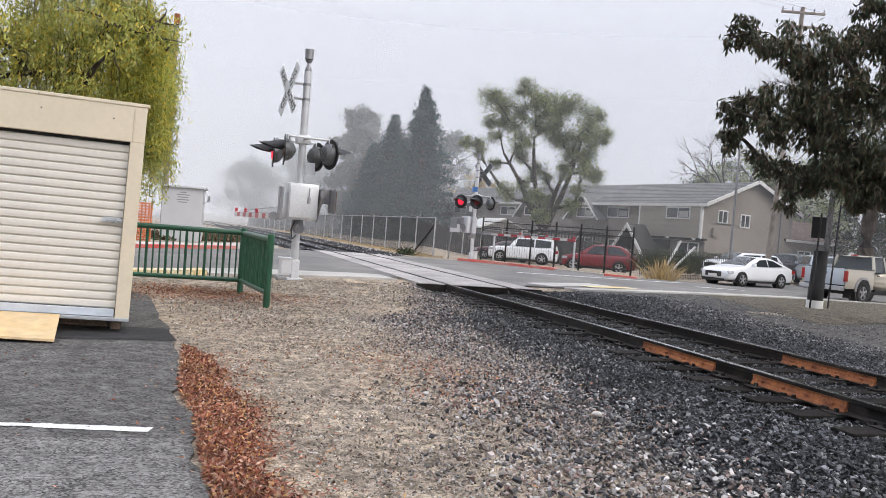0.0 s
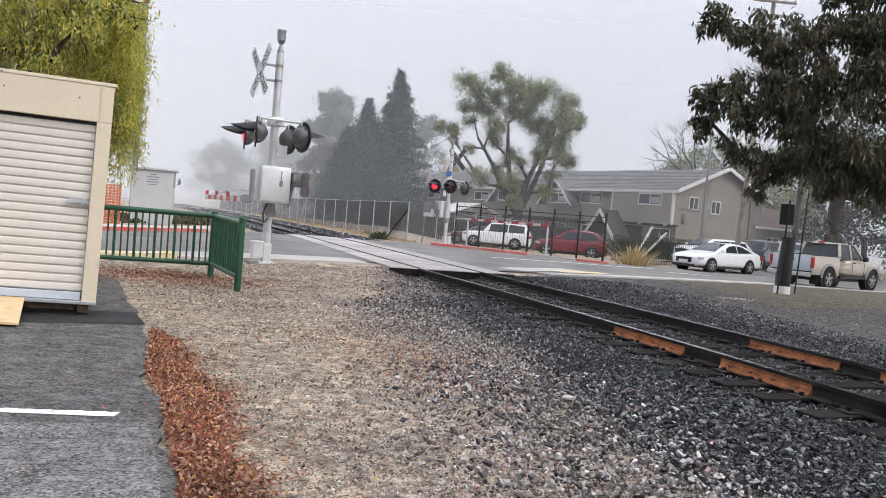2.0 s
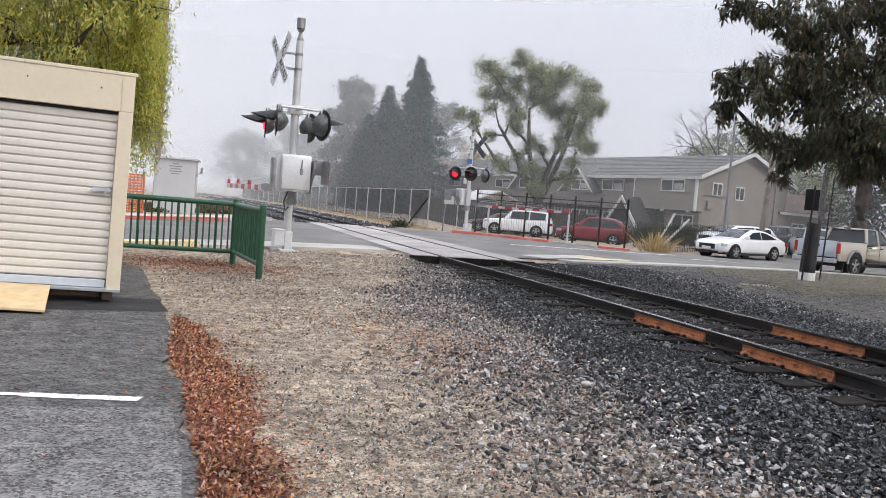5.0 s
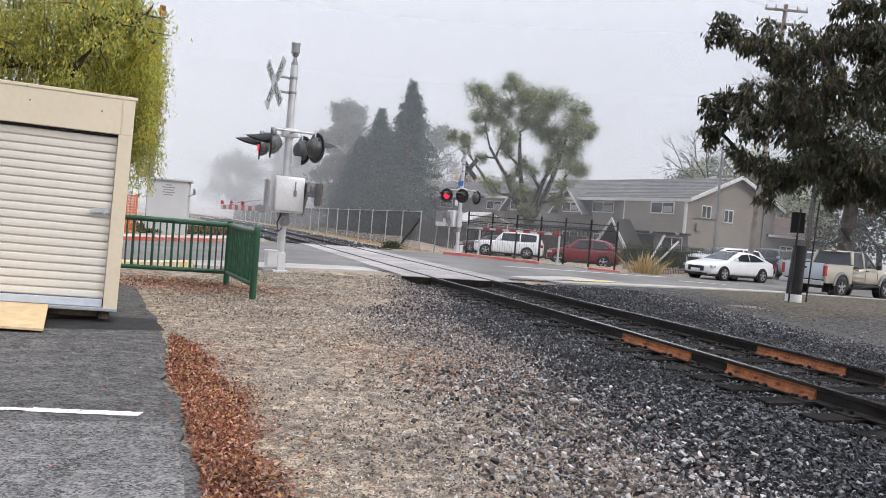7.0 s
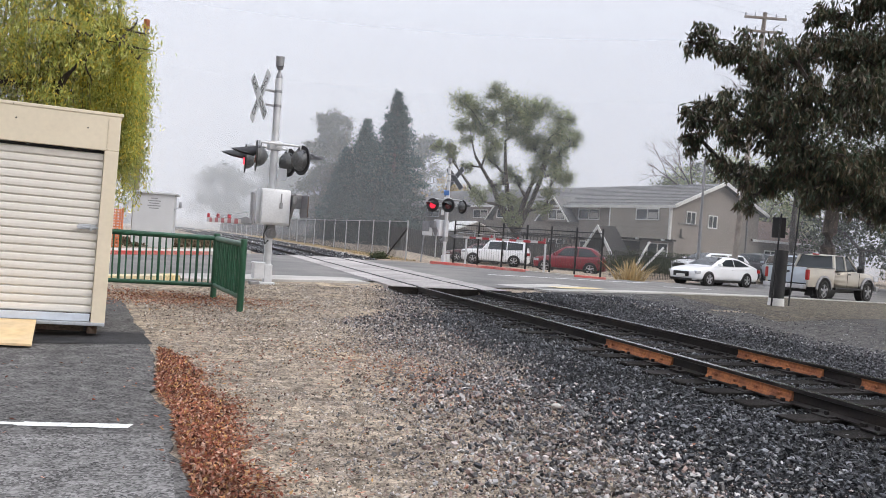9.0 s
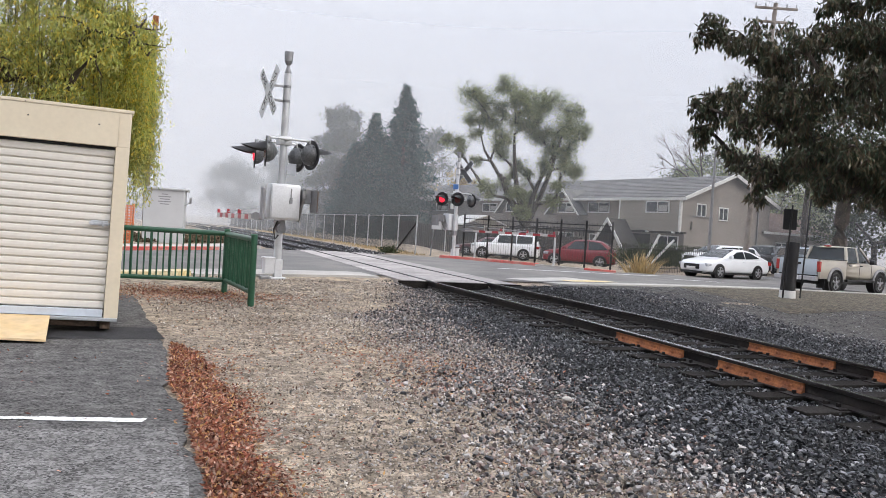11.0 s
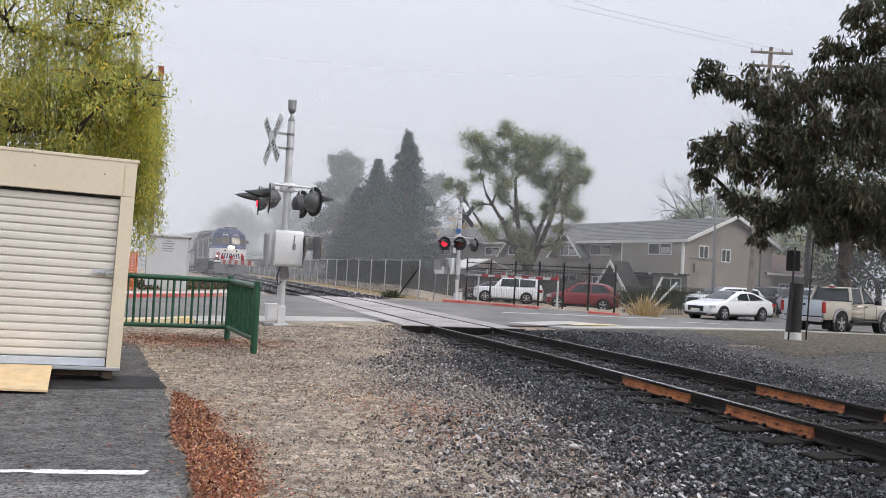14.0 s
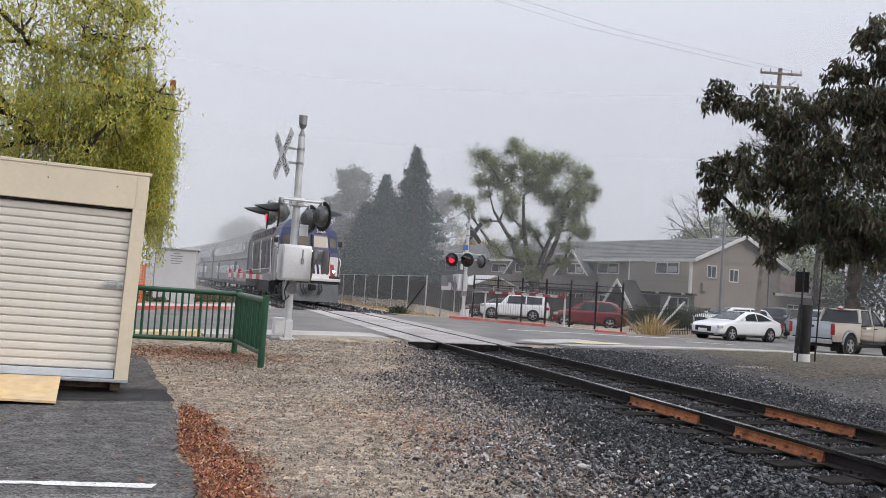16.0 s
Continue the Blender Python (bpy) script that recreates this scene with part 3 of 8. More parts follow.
    rows = [[(x, y + 0.035 * min(1, k / 6) + rng.uniform(-0.006, 0.004)), (x, y + 0.045 + 0.06 * min(1, k / 6) + rng.uniform(-0.004, 0.008))] for k, (x, y) in enumerate(line)]
    draped("parking_line", rows, M["white_paint"], "white painted parking line on asphalt", "road marking", 0.0285)


build_road()


def left_edge(y):
    """Where the ballast ends on the path side, in metres from the track's middle."""
    e = float(np.interp(y, [0, 3, 6, 9, 12, 14.5, 17], [-4.6, -4.45, -4.05, -3.85, -3.3, -2.4, -1.6]))
    return e - 0.22 * math.sin(y * 1.1 + 1) - 0.15 * math.sin(y * 2.7)


def build_track():
    ys = list(np.arange(-14, 17.2, 0.6)) + list(np.arange(17.2, 60, 1.2)) + list(np.arange(60, 330, 4))
    prof = [(-0.07, 0.05), (0.07, 0.05), (0.07, 0.062), (0.012, 0.08), (0.012, 0.16), (0.036, 0.168), (0.036, 0.2), (-0.036, 0.2), (-0.036, 0.168), (-0.012, 0.16), (-0.012, 0.08), (-0.07, 0.062)]
    for off in (-0.755, 0.755):
        bm = bmesh.new()
        rings = [[bm.verts.new(track_point(y, off + a, b)) for a, b in prof] for y in ys]
        for r, s in zip(rings, rings[1:]):
            for k in range(12):
                f = bm.faces.new((r[k], r[(k + 1) % 12], s[(k + 1) % 12], s[k]))
                f.material_index = 1 if k == 6 else 0
        bmesh.ops.recalc_face_normals(bm, faces=bm.faces)
        rail = single("rail", bm, [M["rail"], M["railtop"]], "dark steel rail with a bright worn head", "rail", "rails of the track", "structure")
        # rusty joint bars bolted to the web
        spans = ((8.5, 9.85), (6.75, 7.9)) if off < 0 else ((7.85, 9.15), (5.9, 7.35))
        for lo, hi in spans:
            bm = bmesh.new()
            for side in (-1, 1):
                p = [(0.013, 0.074), (0.062, 0.068), (0.04, 0.1), (0.034, 0.14), (0.044, 0.166), (0.013, 0.162)]
                ends = []
                for y in (lo, hi):
                    ends.append([bm.verts.new(track_point(y, off + side * a, b)) for a, b in p])
                bm.faces.new(ends[0]); bm.faces.new(ends[1][::-1])
                for k in range(6):
                    bm.faces.new((ends[0][k], ends[0][(k + 1) % 6], ends[1][(k + 1) % 6], ends[1][k]))
                for k in range(4):
                    q = track_point(lo + (hi - lo) * (k + 0.5) / 4, off + side * 0.034, 0.115)
                    cyl(bm, q, q + Vector((0.95, 0.31, 0)) * side * 0.03, 0.016, seg=6)
            bmesh.ops.recalc_face_normals(bm, faces=bm.faces)
            part("joint_bar", bm, M["rust"], rail, "orange rusted joint bar")
    # sleepers
    bm = bmesh.new()
    box(bm, (-1.3, -0.115, -0.1), (1.3, 0.115, 0.052), bevel=0.012)
    me = finish("sleeper", bm, M["tie"])
    bed = thing("track_bed", "creosoted timber sleepers set in dark ballast", "railway track", kind="structure")
    y = -10.0
    while y < 95:
        if not 17.2 < y < 31.6:
            d = track_dir(y)
            ob = new("sleeper", me)
            ob.parent = bed
            p = track_point(y, random.uniform(-0.04, 0.04), random.uniform(-0.015, 0.004))
            ob.matrix_basis = Matrix.Translation(p) @ pose(0, 0, 0, 0, 0, math.degrees(math.atan2(-d.x, d.y)) + random.uniform(-1.5, 1.5))
        y += 0.52 * 0.95
    # tie plates, spikes and anchors
    bm = bmesh.new()
    box(bm, (-0.17, -0.09, 0.05), (0.17, 0.09, 0.062), bevel=0.003)
    for sx in (-0.09, 0.09):
        box(bm, (sx - 0.015, -0.015, 0.05), (sx + 0.015, 0.015, 0.095), bevel=0.004)
        box(bm, (sx - 0.013, 0.1, 0.05), (sx + 0.013, 0.16, 0.085), bevel=0.004)
    me = finish("tie_plate", bm, M["rail"])
    y = -10.0
    while y < 17:
        for off in (-0.755, 0.755):
            ob = new("tie_plate", me)
            ob.parent = bed
            d = track_dir(y)
            ob.matrix_basis = Matrix.Translation(track_point(y, off, 0.0)) @ pose(0, 0, 0, 0, 0, math.degrees(math.atan2(-d.x, d.y)))
        y += 0.52 * 0.95
    # crossing panels: between the rails and outside them
    floor = thing("crossing_deck", "worn grey concrete panels between and beside the rails", "level crossing", kind="structure")
    for lo, hi in ((-1.42, -0.82), (-0.66, 0.66), (0.82, 1.42)):
        y = 17.1
        while y < 31.5:
            bm = bmesh.new()
            y2 = min(y + 2.3, 31.6)
            v = [track_point(y + 0.015, lo, 0.195), track_point(y + 0.015, hi, 0.195), track_point(y2, hi, 0.195), track_point(y2, lo, 0.195)]
            t = [bm.verts.new(q) for q in v]
            u = [bm.verts.new(q - Vector((0, 0, 0.2))) for q in v]
            bm.faces.new(t); bm.faces.new(u[::-1])
            for k in range(4):
                bm.faces.new((u[k], u[(k + 1) % 4], t[(k + 1) % 4], t[k]))
            bmesh.ops.recalc_face_normals(bm, faces=bm.faces)
            part("panel", bm, M["panel"], floor)
            y = y2
    # dark timber headers across the near end of the deck
    for lo, hi in ((-1.5, -0.82), (-0.66, 0.66), (0.82, 1.5)):
        bm = bmesh.new()
        a, b = track_point(17.0, lo), track_point(17.0, hi)
        d = track_dir(17.0) * 0.07
        v = [a, b, b + d, a + d]
        t = [bm.verts.new(q + Vector((0, 0, 0.185))) for q in v]; u = [bm.verts.new(q - Vector((0, 0, 0.05))) for q in v]
        bm.faces.new(t); bm.faces.new(u[::-1])
        for k in range(4):
            bm.faces.new((u[k], u[(k + 1) % 4], t[(k + 1) % 4], t[k]))
        bmesh.ops.recalc_face_normals(bm, faces=bm.faces)
        part("header_timber", bm, M["tie"], floor, "dark timber edge of the deck")
    # bed of fine ballast under the stones, near-black to paint the shade in their gaps
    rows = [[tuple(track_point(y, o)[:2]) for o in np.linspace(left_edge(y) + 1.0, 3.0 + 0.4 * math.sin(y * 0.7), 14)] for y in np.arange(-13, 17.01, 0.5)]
    draped("ballast_bed", rows, M["ballast_bed"], "crushed-rock ballast bed, near-black for the shade between stones", "ballast", 0.012)
    rows = [[tuple(track_point(y, o)[:2]) for o in np.linspace(-2.6, 2.6, 12)] for y in np.arange(31.7, 300, 3)]
    draped("ballast_bed", rows, M["ballast_bed"], "crushed-rock ballast bed beyond the road, gap shade in its colour", "ballast", 0.012)


build_track()


def scatter(name, pts, sizes, mat, label, category, flat=0.6, lift=0.3, grains=False):
    """Many small broken stones in one mesh."""
    n = len(pts)
    rng = np.random.default_rng(len(name) * 7 + n)
    cube = np.array([(-1, -1, -1), (1, -1, -1), (1, 1, -1), (-1, 1, -1), (-1, -1, 1), (1, -1, 1), (1, 1, 1), (-1, 1, 1)], float) * 0.5
    quad = np.array([(0, 3, 2, 1), (4, 5, 6, 7), (0, 1, 5, 4), (1, 2, 6, 5), (2, 3, 7, 6), (3, 0, 4, 7)])
    if grains:
        cube = np.array([(0.6, 0, 0), (-0.6, 0, 0), (0, 0.6, 0), (0, -0.6, 0), (0, 0, 0.6), (0, 0, -0.6)])
        quad = np.array([(0, 2, 4), (2, 1, 4), (1, 3, 4), (3, 0, 4), (2, 0, 5), (1, 2, 5), (3, 1, 5), (0, 3, 5)])
    k = len(cube)
    v = cube[None] * rng.uniform(0.55, 1.15, (n, k, 1)) + rng.uniform(-0.16, 0.16, (n, k, 3))
    v = v * (np.asarray(sizes)[:, None] * rng.uniform((0.9, 0.6, flat * 0.6), (1.6, 1.1, flat * 1.15), (n, 3)))[:, None, :]
    q = rng.normal(size=(n, 4)) * (0.33, 0.33, 1, 1)
    q = q[:, [3, 0, 1, 2]]; q /= np.linalg.norm(q, axis=1)[:, None]
    w, x, y, z = q.T
    R = np.stack([1 - 2 * (y * y + z * z), 2 * (x * y - z * w), 2 * (x * z + y * w), 2 * (x * y + z * w), 1 - 2 * (x * x + z * z), 2 * (y * z - x * w), 2 * (x * z - y * w), 2 * (y * z + x * w), 1 - 2 * (x * x + y * y)], 1).reshape(n, 3, 3)
    v = np.einsum("nij,nkj->nki", R, v)
    p = np.array(pts, float)
    p[:, 2] += np.asarray(sizes) * lift * flat
    v += p[:, None, :]
    f = quad[None] + (np.arange(n) * k)[:, None, None]
    ob = new(name, soup(name, v.reshape(-1, 3), f.reshape(-1, quad.shape[1]), mat))
    return tagged(ob, label, category, kind="stuff")


def build_stones():
    rng = random.Random(4)
    pts, size = [], []
    for _ in range(196000):
        y = 2.3 + 14.5 * rng.random() ** 1.5
        o = rng.uniform(-5.6, 4.4)
        if o < left_edge(y) + rng.gauss(0.3, 0.4) or (o > 3.2 and rng.random() < (o - 3.2) * 0.6):
            continue
        p = track_point(y, o)
        if p.x > 0.68 * p.y + 0.9:
            continue
        if any(abs(o - r) < 0.085 for r in (-0.755, 0.755)):
            continue
        if y < 9.8 and abs(o) < 1.32 and abs(((y + 10.0) / 0.494 + 0.5) % 1.0 - 0.5) < 0.27 and rng.random() < (0.75 if o < -0.8 else 0.4):
            continue
        s = rng.choice((0.011, 0.014, 0.017, 0.02, 0.023, 0.026, 0.03, 0.036)) * (0.88 + 0.35 * smooth(5, 12, y))
        pts.append((p.x, p.y, ground_z(p.x, p.y) + 0.004 + rng.random() * 0.034)); size.append(s)
    pale, dark, wet = [], [], []
    for i in range(len(pts)):
        x, y, z = pts[i]
        o = (x - track_x(y)) * 0.95
        chance = 0.62 * (1 - smooth(0.3, 2.0, o - left_edge(y))) * (1.25 - 0.3 * smooth(4, 7, y) - 0.5 * smooth(8, 13, y))
        (pale if rng.random() < chance else wet if -2.9 < o < 3.4 and rng.random() < 0.55 + 0.35 * smooth(-2.9, -1.6, o) else dark).append(i)
    for group, mat, label in ((dark, "stones", "dark crushed-rock railway ballast stones"), (wet, "black_stones", "oil-blackened ballast stones along the rails"), (pale, "chips", "paler grey ballast stones at the shoulder")):
        for near in (True, False):
            pick = [i for i in group if (pts[i][1] < 7.0) == near]
            scatter("ballast", [pts[i] for i in pick], [size[i] for i in pick], M[mat], label, "ballast", 0.6 if near else 0.75, grains=not near)
    pts, size = [], []
    for _ in range(5000):
        y = 31.8 + 45 * rng.random() ** 1.5
        p = track_point(y, rng.uniform(-2.4, 2.4))
        pts.append((p.x, p.y, ground_z(p.x, p.y) + 0.01)); size.append(rng.uniform(0.05, 0.1))
    scatter("ballast", pts, size, M["stones"], "dark ballast stones beyond the road", "ballast")
    pts, size = [], []
    for _ in range(15000):
        y = 4 + 18 * rng.random()
        p = track_point(y, rng.uniform(2.4, 8.0))
        if p.y < 18.3 + (p.x - 3) * 0.75:
            pts.append((p.x, p.y, ground_z(p.x, p.y) + 0.004)); size.append(rng.choice((0.012, 0.016, 0.02, 0.026, 0.034)))
    scatter("spilled_ballast", pts, size, M["stones"], "dark ballast spilled over the far verge", "gravel", 0.5, grains=True)
    # mixed pale chips where the path meets the ballast
    pts, size = [], []
    for _ in range(26000):
        y = 2.2 + 14.3 * rng.random() ** 1.4
        o = left_edge(y) + rng.gauss(0.2, 0.5 - 0.25 * smooth(8, 13, y))
        p = track_point(y, o)
        pts.append((p.x, p.y, ground_z(p.x, p.y) + 0.008 + 0.03 * (o > left_edge(y) + 0.5))); size.append(rng.choice((0.009, 0.011, 0.014, 0.017, 0.02, 0.026)))
    scatter("gravel_chips", pts, size, M["chips"], "mixed grey and pale stone chips beside the ballast", "gravel", 0.6, grains=True)
    pts, size = [], []
    for _ in range(112000):
        y = 2.4 + 13.4 * rng.random() ** 1.7
        x = rng.uniform(-4.2, 1.6)
        p = track_point(y)
        if (x - p.x) * 0.95 > left_edge(y) + 0.3 or x < float(np.interp(y, [2, 3.6, 5.56, 6.83, 9.2, 11.7, 16], [-0.5, -1.0, -1.83, -2.2, -3.2, -4.3, -4.3])):
            continue
        if noise.noise((x * 0.9, y * 0.55, 1.7)) > 0.15 and rng.random() < 0.6:
            continue
        pts.append((x, y, ground_z(x, y) + 0.002)); size.append(rng.choice((0.006, 0.007, 0.008, 0.01, 0.011, 0.012, 0.014, 0.017, 0.022)) * (1 + 0.5 * smooth(6, 11, y)))
    scatter("pebbles", pts, size, M["pebbles"], "loose grey and tan pebbles on the path", "gravel", grains=True)
    # a few pale stones
    bm = bmesh.new()
    bmesh.ops.create_icosphere(bm, subdivisions=2, radius=0.045, matrix=Matrix.Diagonal((1.2, 0.8, 0.6, 1)))
    for v in bm.verts:
        v.co *= 1 + 0.25 * noise.noise(v.co * 18)
    single("pale_stone", bm, M["concrete"], "pale quartz stone lying on the ballast", "stone", m=pose(1.26, 5.7, 0.075, 0, 0, 20) @ Matrix.Diagonal((0.8, 0.8, 0.8, 1)))


build_stones()


def leaf_soup(n, rng, pos, length, width, droop=None):
    """Folded four-cornered leaves; pos (n,3), droop: mean direction or None."""
    d = rng.normal(size=(n, 3))
    if droop is not None:
        d = d * droop[3] + np.asarray(droop[:3])
    d /= np.linalg.norm(d, axis=1)[:, None]
    u = np.cross(d, rng.normal(size=(n, 3))); u /= np.linalg.norm(u, axis=1)[:, None]
    w = np.cross(d, u)
    L = length * rng.uniform(0.6, 1.3, (n, 1)); W = width * rng.uniform(0.6, 1.3, (n, 1))
    v = np.stack([pos, pos + d * L * 0.5 + u * W * 0.5 + w * W * 0.15, pos + d * L, pos + d * L * 0.5 - u * W * 0.5 + w * W * 0.15], 1)
    f = np.arange(n * 4).reshape(n, 4)
    return v.reshape(-1, 3), f


def build_litter():
    rng = np.random.default_rng(11)
    n = 24000
    y = 2.2 + 5.2 * rng.random(n)
    edge = np.interp(y, [2, 3.6, 4.18, 4.95, 5.56, 6.1, 6.83, 7.5], [-0.5, -1.03, -1.27, -1.55, -1.86, -2.05, -2.27, -2.5])
    wide = np.interp(y, [2, 3.6, 4.4, 5.9, 6.6, 7.3], [0.34, 0.33, 0.43, 0.44, 0.32, 0.1])
    lump = np.array([1 + 0.55 * noise.noise((v * 1.6, 0, 2)) + 0.25 * noise.noise((v * 5, 0, 9)) for v in y])
    x = edge + 0.03 + wide * lump * (rng.random(n) ** 1.1) * rng.uniform(0.55, 1.3, n)
    pos = np.stack([x, y, 0.012 + 0.05 * rng.random(n) * np.clip(1 - (x - edge) / (wide + .1), 0, 1)], 1)
    m = 4200
    more = np.stack([rng.uniform(-4.2, 1.2, m), rng.uniform(3, 14.5, m), np.full(m, 0.012)], 1)
    keep = (more[:, 0] > np.interp(more[:, 1], [3, 7, 12, 15], [-1, -2.2, -4.2, -4.2]))
    cl = np.array([noise.noise((a * 0.6, b * 0.6, 7)) for a, b, _ in more])
    more = more[keep & (cl > 0.0)]
    m = 6500
    fence = np.stack([rng.normal(-4.0, 1.0, m), rng.normal(12.7, 0.75, m), np.full(m, 0.03)], 1)
    red = np.stack([rng.normal(0.0, 0.6, 2200), rng.normal(7.0, 0.9, 2200), np.full(2200, 0.016)], 1)
    red[:, 0] += (red[:, 1] - 7.2) * -0.6
    stray = np.stack([rng.uniform(-4.0, -1.2, 90), rng.uniform(3.2, 7.2, 90), np.full(90, 0.03)], 1)
    rim = np.stack([np.interp(y[:1500], [2, 3.6, 4.95, 6.1, 7.5], [-0.5, -1.03, -1.55, -2.05, -2.5]) + rng.normal(0.42, 0.2, 1500), y[:1500], np.full(1500, 0.014)], 1)
    pos = np.concatenate([pos, more, fence, red, stray, rim])
    v, f = leaf_soup(len(pos), rng, pos, 0.042, 0.019, (0, 0, 0.12, 0.45))
    v[:, 2] = np.maximum(v[:, 2] * 0.65 + 0.011, 0.026)
    ob = new("leaf_litter", soup("leaf_litter", v, f, M["litter"]))
    tagged(ob, "drift of dry red-brown leaves along the asphalt edge", "leaves", kind="stuff")


build_litter()


# ---- shed with a roll-up door ----
def build_shed():
    # u runs along its slightly sagging front, v up the jamb
    o = Vector((-3.23, 8.0, 0.165))
    u = Vector((math.cos(radians(16)), math.sin(radians(16)), 0.0)) + Vector((0, 0, -0.018))
    v = Vector((0.022, 0.0, 1.0))
    w = Vector((-math.sin(radians(24)), math.cos(radians(24)), 0))
    m = Matrix((u, w, v)).transposed().to_4x4()
    m.translation = o
    shed = thing("storage_shed", "cream steel storage shed with ivory roll-up door", "shed")
    W, H, D = 3.6, 2.23, 1.9
    def piece(name, lo, hi, mat, label="", bevel=0.006):
        bm = bmesh.new()
        box(bm, lo, hi, m, bevel)
        return part(name, bm, mat, shed, label)
    piece("jamb", (-0.14, -0.01, 0), (0, 0.12, H - 0.37), M["cream"])
    piece("jamb", (-W, -0.01, 0), (-W + 0.14, 0.12, H - 0.37), M["cream"])
    piece("header", (-W, -0.012, H - 0.37), (0, 0.14, H), M["cream"], "deep cream fascia panel")
    piece("corner_trim", (-0.125, -0.02, H - 0.36), (-0.112, -0.012, H - 0.03), M["cream"])
    piece("side_wall", (-0.03, 0.12, 0), (0, D, H - 0.37), M["cream"])
    piece("side_wall", (-W, 0.12, 0), (-W + 0.03, D, H - 0.37), M["cream"])
    piece("back_wall", (-W, D, 0), (0, D + 0.03, H - 0.1), M["cream"])
    piece("roof", (-W - 0.02, -0.02, H), (0.02, D + 0.05, H + 0.035), M["cream"])
    # door curtain: rolled ribs
    door = piece("roll_up_door", (-W + 0.14, 0.085, 0.1), (-0.14, 0.1, H - 0.36), M["door"], "ivory ribbed roll-up door, shut")
    step, z = 0.0865, 0.105
    bm0 = bmesh.new()
    prof = [(0.085, 0.0), (0.068, 0.003), (0.059, 0.012), (0.055, 0.04), (0.057, 0.068), (0.064, 0.076), (0.085, 0.079)]
    prism(bm0, prof, -W + 0.15, -0.145, "x")
    bm0.transform(m)
    me = finish("slat", bm0, M["door"])
    while z + step < H - 0.365:
        ob = new("slat", me)
        ob.parent = door
        ob.matrix_basis = Matrix.Translation(v * z)
        z += step
    piece("drum_shadow_gap", (-W + 0.14, 0.06, H - 0.4), (-0.14, 0.11, H - 0.37), M["black"])
    piece("bottom_bar", (-W + 0.145, 0.02, 0.02), (-0.15, 0.06, 0.1), M["bar"], "pale blue-white bottom bar")
    piece("sill", (-W, -0.03, -0.02), (0.0, 0.12, 0.015), M["galv"])
    bm = bmesh.new()
    box(bm, (-0.335, 0.02, 1.005), (-0.16, 0.056, 1.06), m, 0.004)
    box(bm, (-0.3, 0.005, 1.02), (-0.14, 0.03, 1.035), m, 0.003)
    box(bm, (-0.22, -0.01, 0.99), (-0.2, 0.03, 1.06), m, 0.003)
    cyl(bm, m @ Vector((-0.33, 0.0, 1.03)), m @ Vector((-0.33, 0.05, 1.03)), 0.02, seg=10)
    part("latch", bm, M["galv"], shed, "steel slide-bolt latch")
    for x, z in ((-1.03, 2.24), (-0.32, 2.08), (-1.0, 2.1), (-2.3, 2.2)):
        bm = bmesh.new()
        cyl(bm, m @ Vector((x, -0.02, z)), m @ Vector((x, 0.01, z)), 0.008, seg=8)
        part("screw", bm, M["black"], shed)
    for x in (-0.12, -1.2, -2.4, -3.4):
        bm = bmesh.new()
        box(bm, (x - 0.05, 0.02, -0.11), (x + 0.05, D, -0.02), m, 0.01)
        part("skid", bm, M["timber"], shed, "dark timber skid under the floor")
    bm = bmesh.new()
    box(bm, (-W, 0.05, -0.09), (-0.2, 0.14, -0.03), m, 0.01)
    part("floor_beam", bm, M["timber"], shed)
    # plywood ramp
    bm = bmesh.new()
    a = [m @ Vector(p) for p in ((-1.72, -0.02, 0.02), (-0.66, -0.02, 0.02), (-0.66, -0.8, -0.115), (-1.72, -0.8, -0.095))]
    top = [bm.verts.new(p) for p in a]
    low = [bm.verts.new(p - Vector((0, 0, 0.022))) for p in a]
    bm.faces.new(top[::-1]); bm.faces.new(low)
    for k in range(4):
        bm.faces.new((top[k], top[(k + 1) % 4], low[(k + 1) % 4], low[k]))
    bmesh.ops.recalc_face_normals(bm, faces=bm.faces)
    single("ramp", bm, M["plywood"], "bare yellow plywood ramp up to the shed sill", "ramp")


build_shed()


def build_railing():
    r = thing("railing", "dark green tubular steel railing with upright bars", "railing")
    a, b = Vector((-2.57, 11.45, 0.0)), Vector((-3.4, 13.05, 0.03))
    c = Vector((-6.6, 11.95, 0.05))
    def post(p, name="post"):
        bm = bmesh.new()
        cyl(bm, p - Vector((0, 0, 0.05)), p + Vector((0, 0, 1.1)), 0.052, seg=16)
        cyl(bm, p + Vector((0, 0, 1.1)), p + Vector((0, 0, 1.115)), 0.058, 0.05, seg=16)
        part(name, bm, M["green"], r, smooth=True)
    post(a); post(b); post(c)
    for p, q in ((a, b), (b, c)):
        for z, rad in ((1.03, 0.045), (0.22, 0.038)):
            bm = bmesh.new()
            cyl(bm, p + Vector((0, 0, z)), q + Vector((0, 0, z)), rad, seg=14)
            part("rail_bar", bm, M["green"], r, smooth=True)
        n = round((q - p).length / 0.102)
        for k in range(1, n):
            s = p.lerp(q, k / n)
            bm = bmesh.new()
            cyl(bm, s + Vector((0, 0, 0.22)), s + Vector((0, 0, 1.03)), 0.014 if k % 3 else 0.024, seg=8)
            part("baluster", bm, M["green"], r, smooth=True)


build_railing()


# ---- crossing signals ----
M["lamp_grey"] = material("dark_lamp_housing", (0.13, 0.135, 0.14), 0.5, metal=0.3, dark=0.7, scale=5, fine=30, bump=0.05)


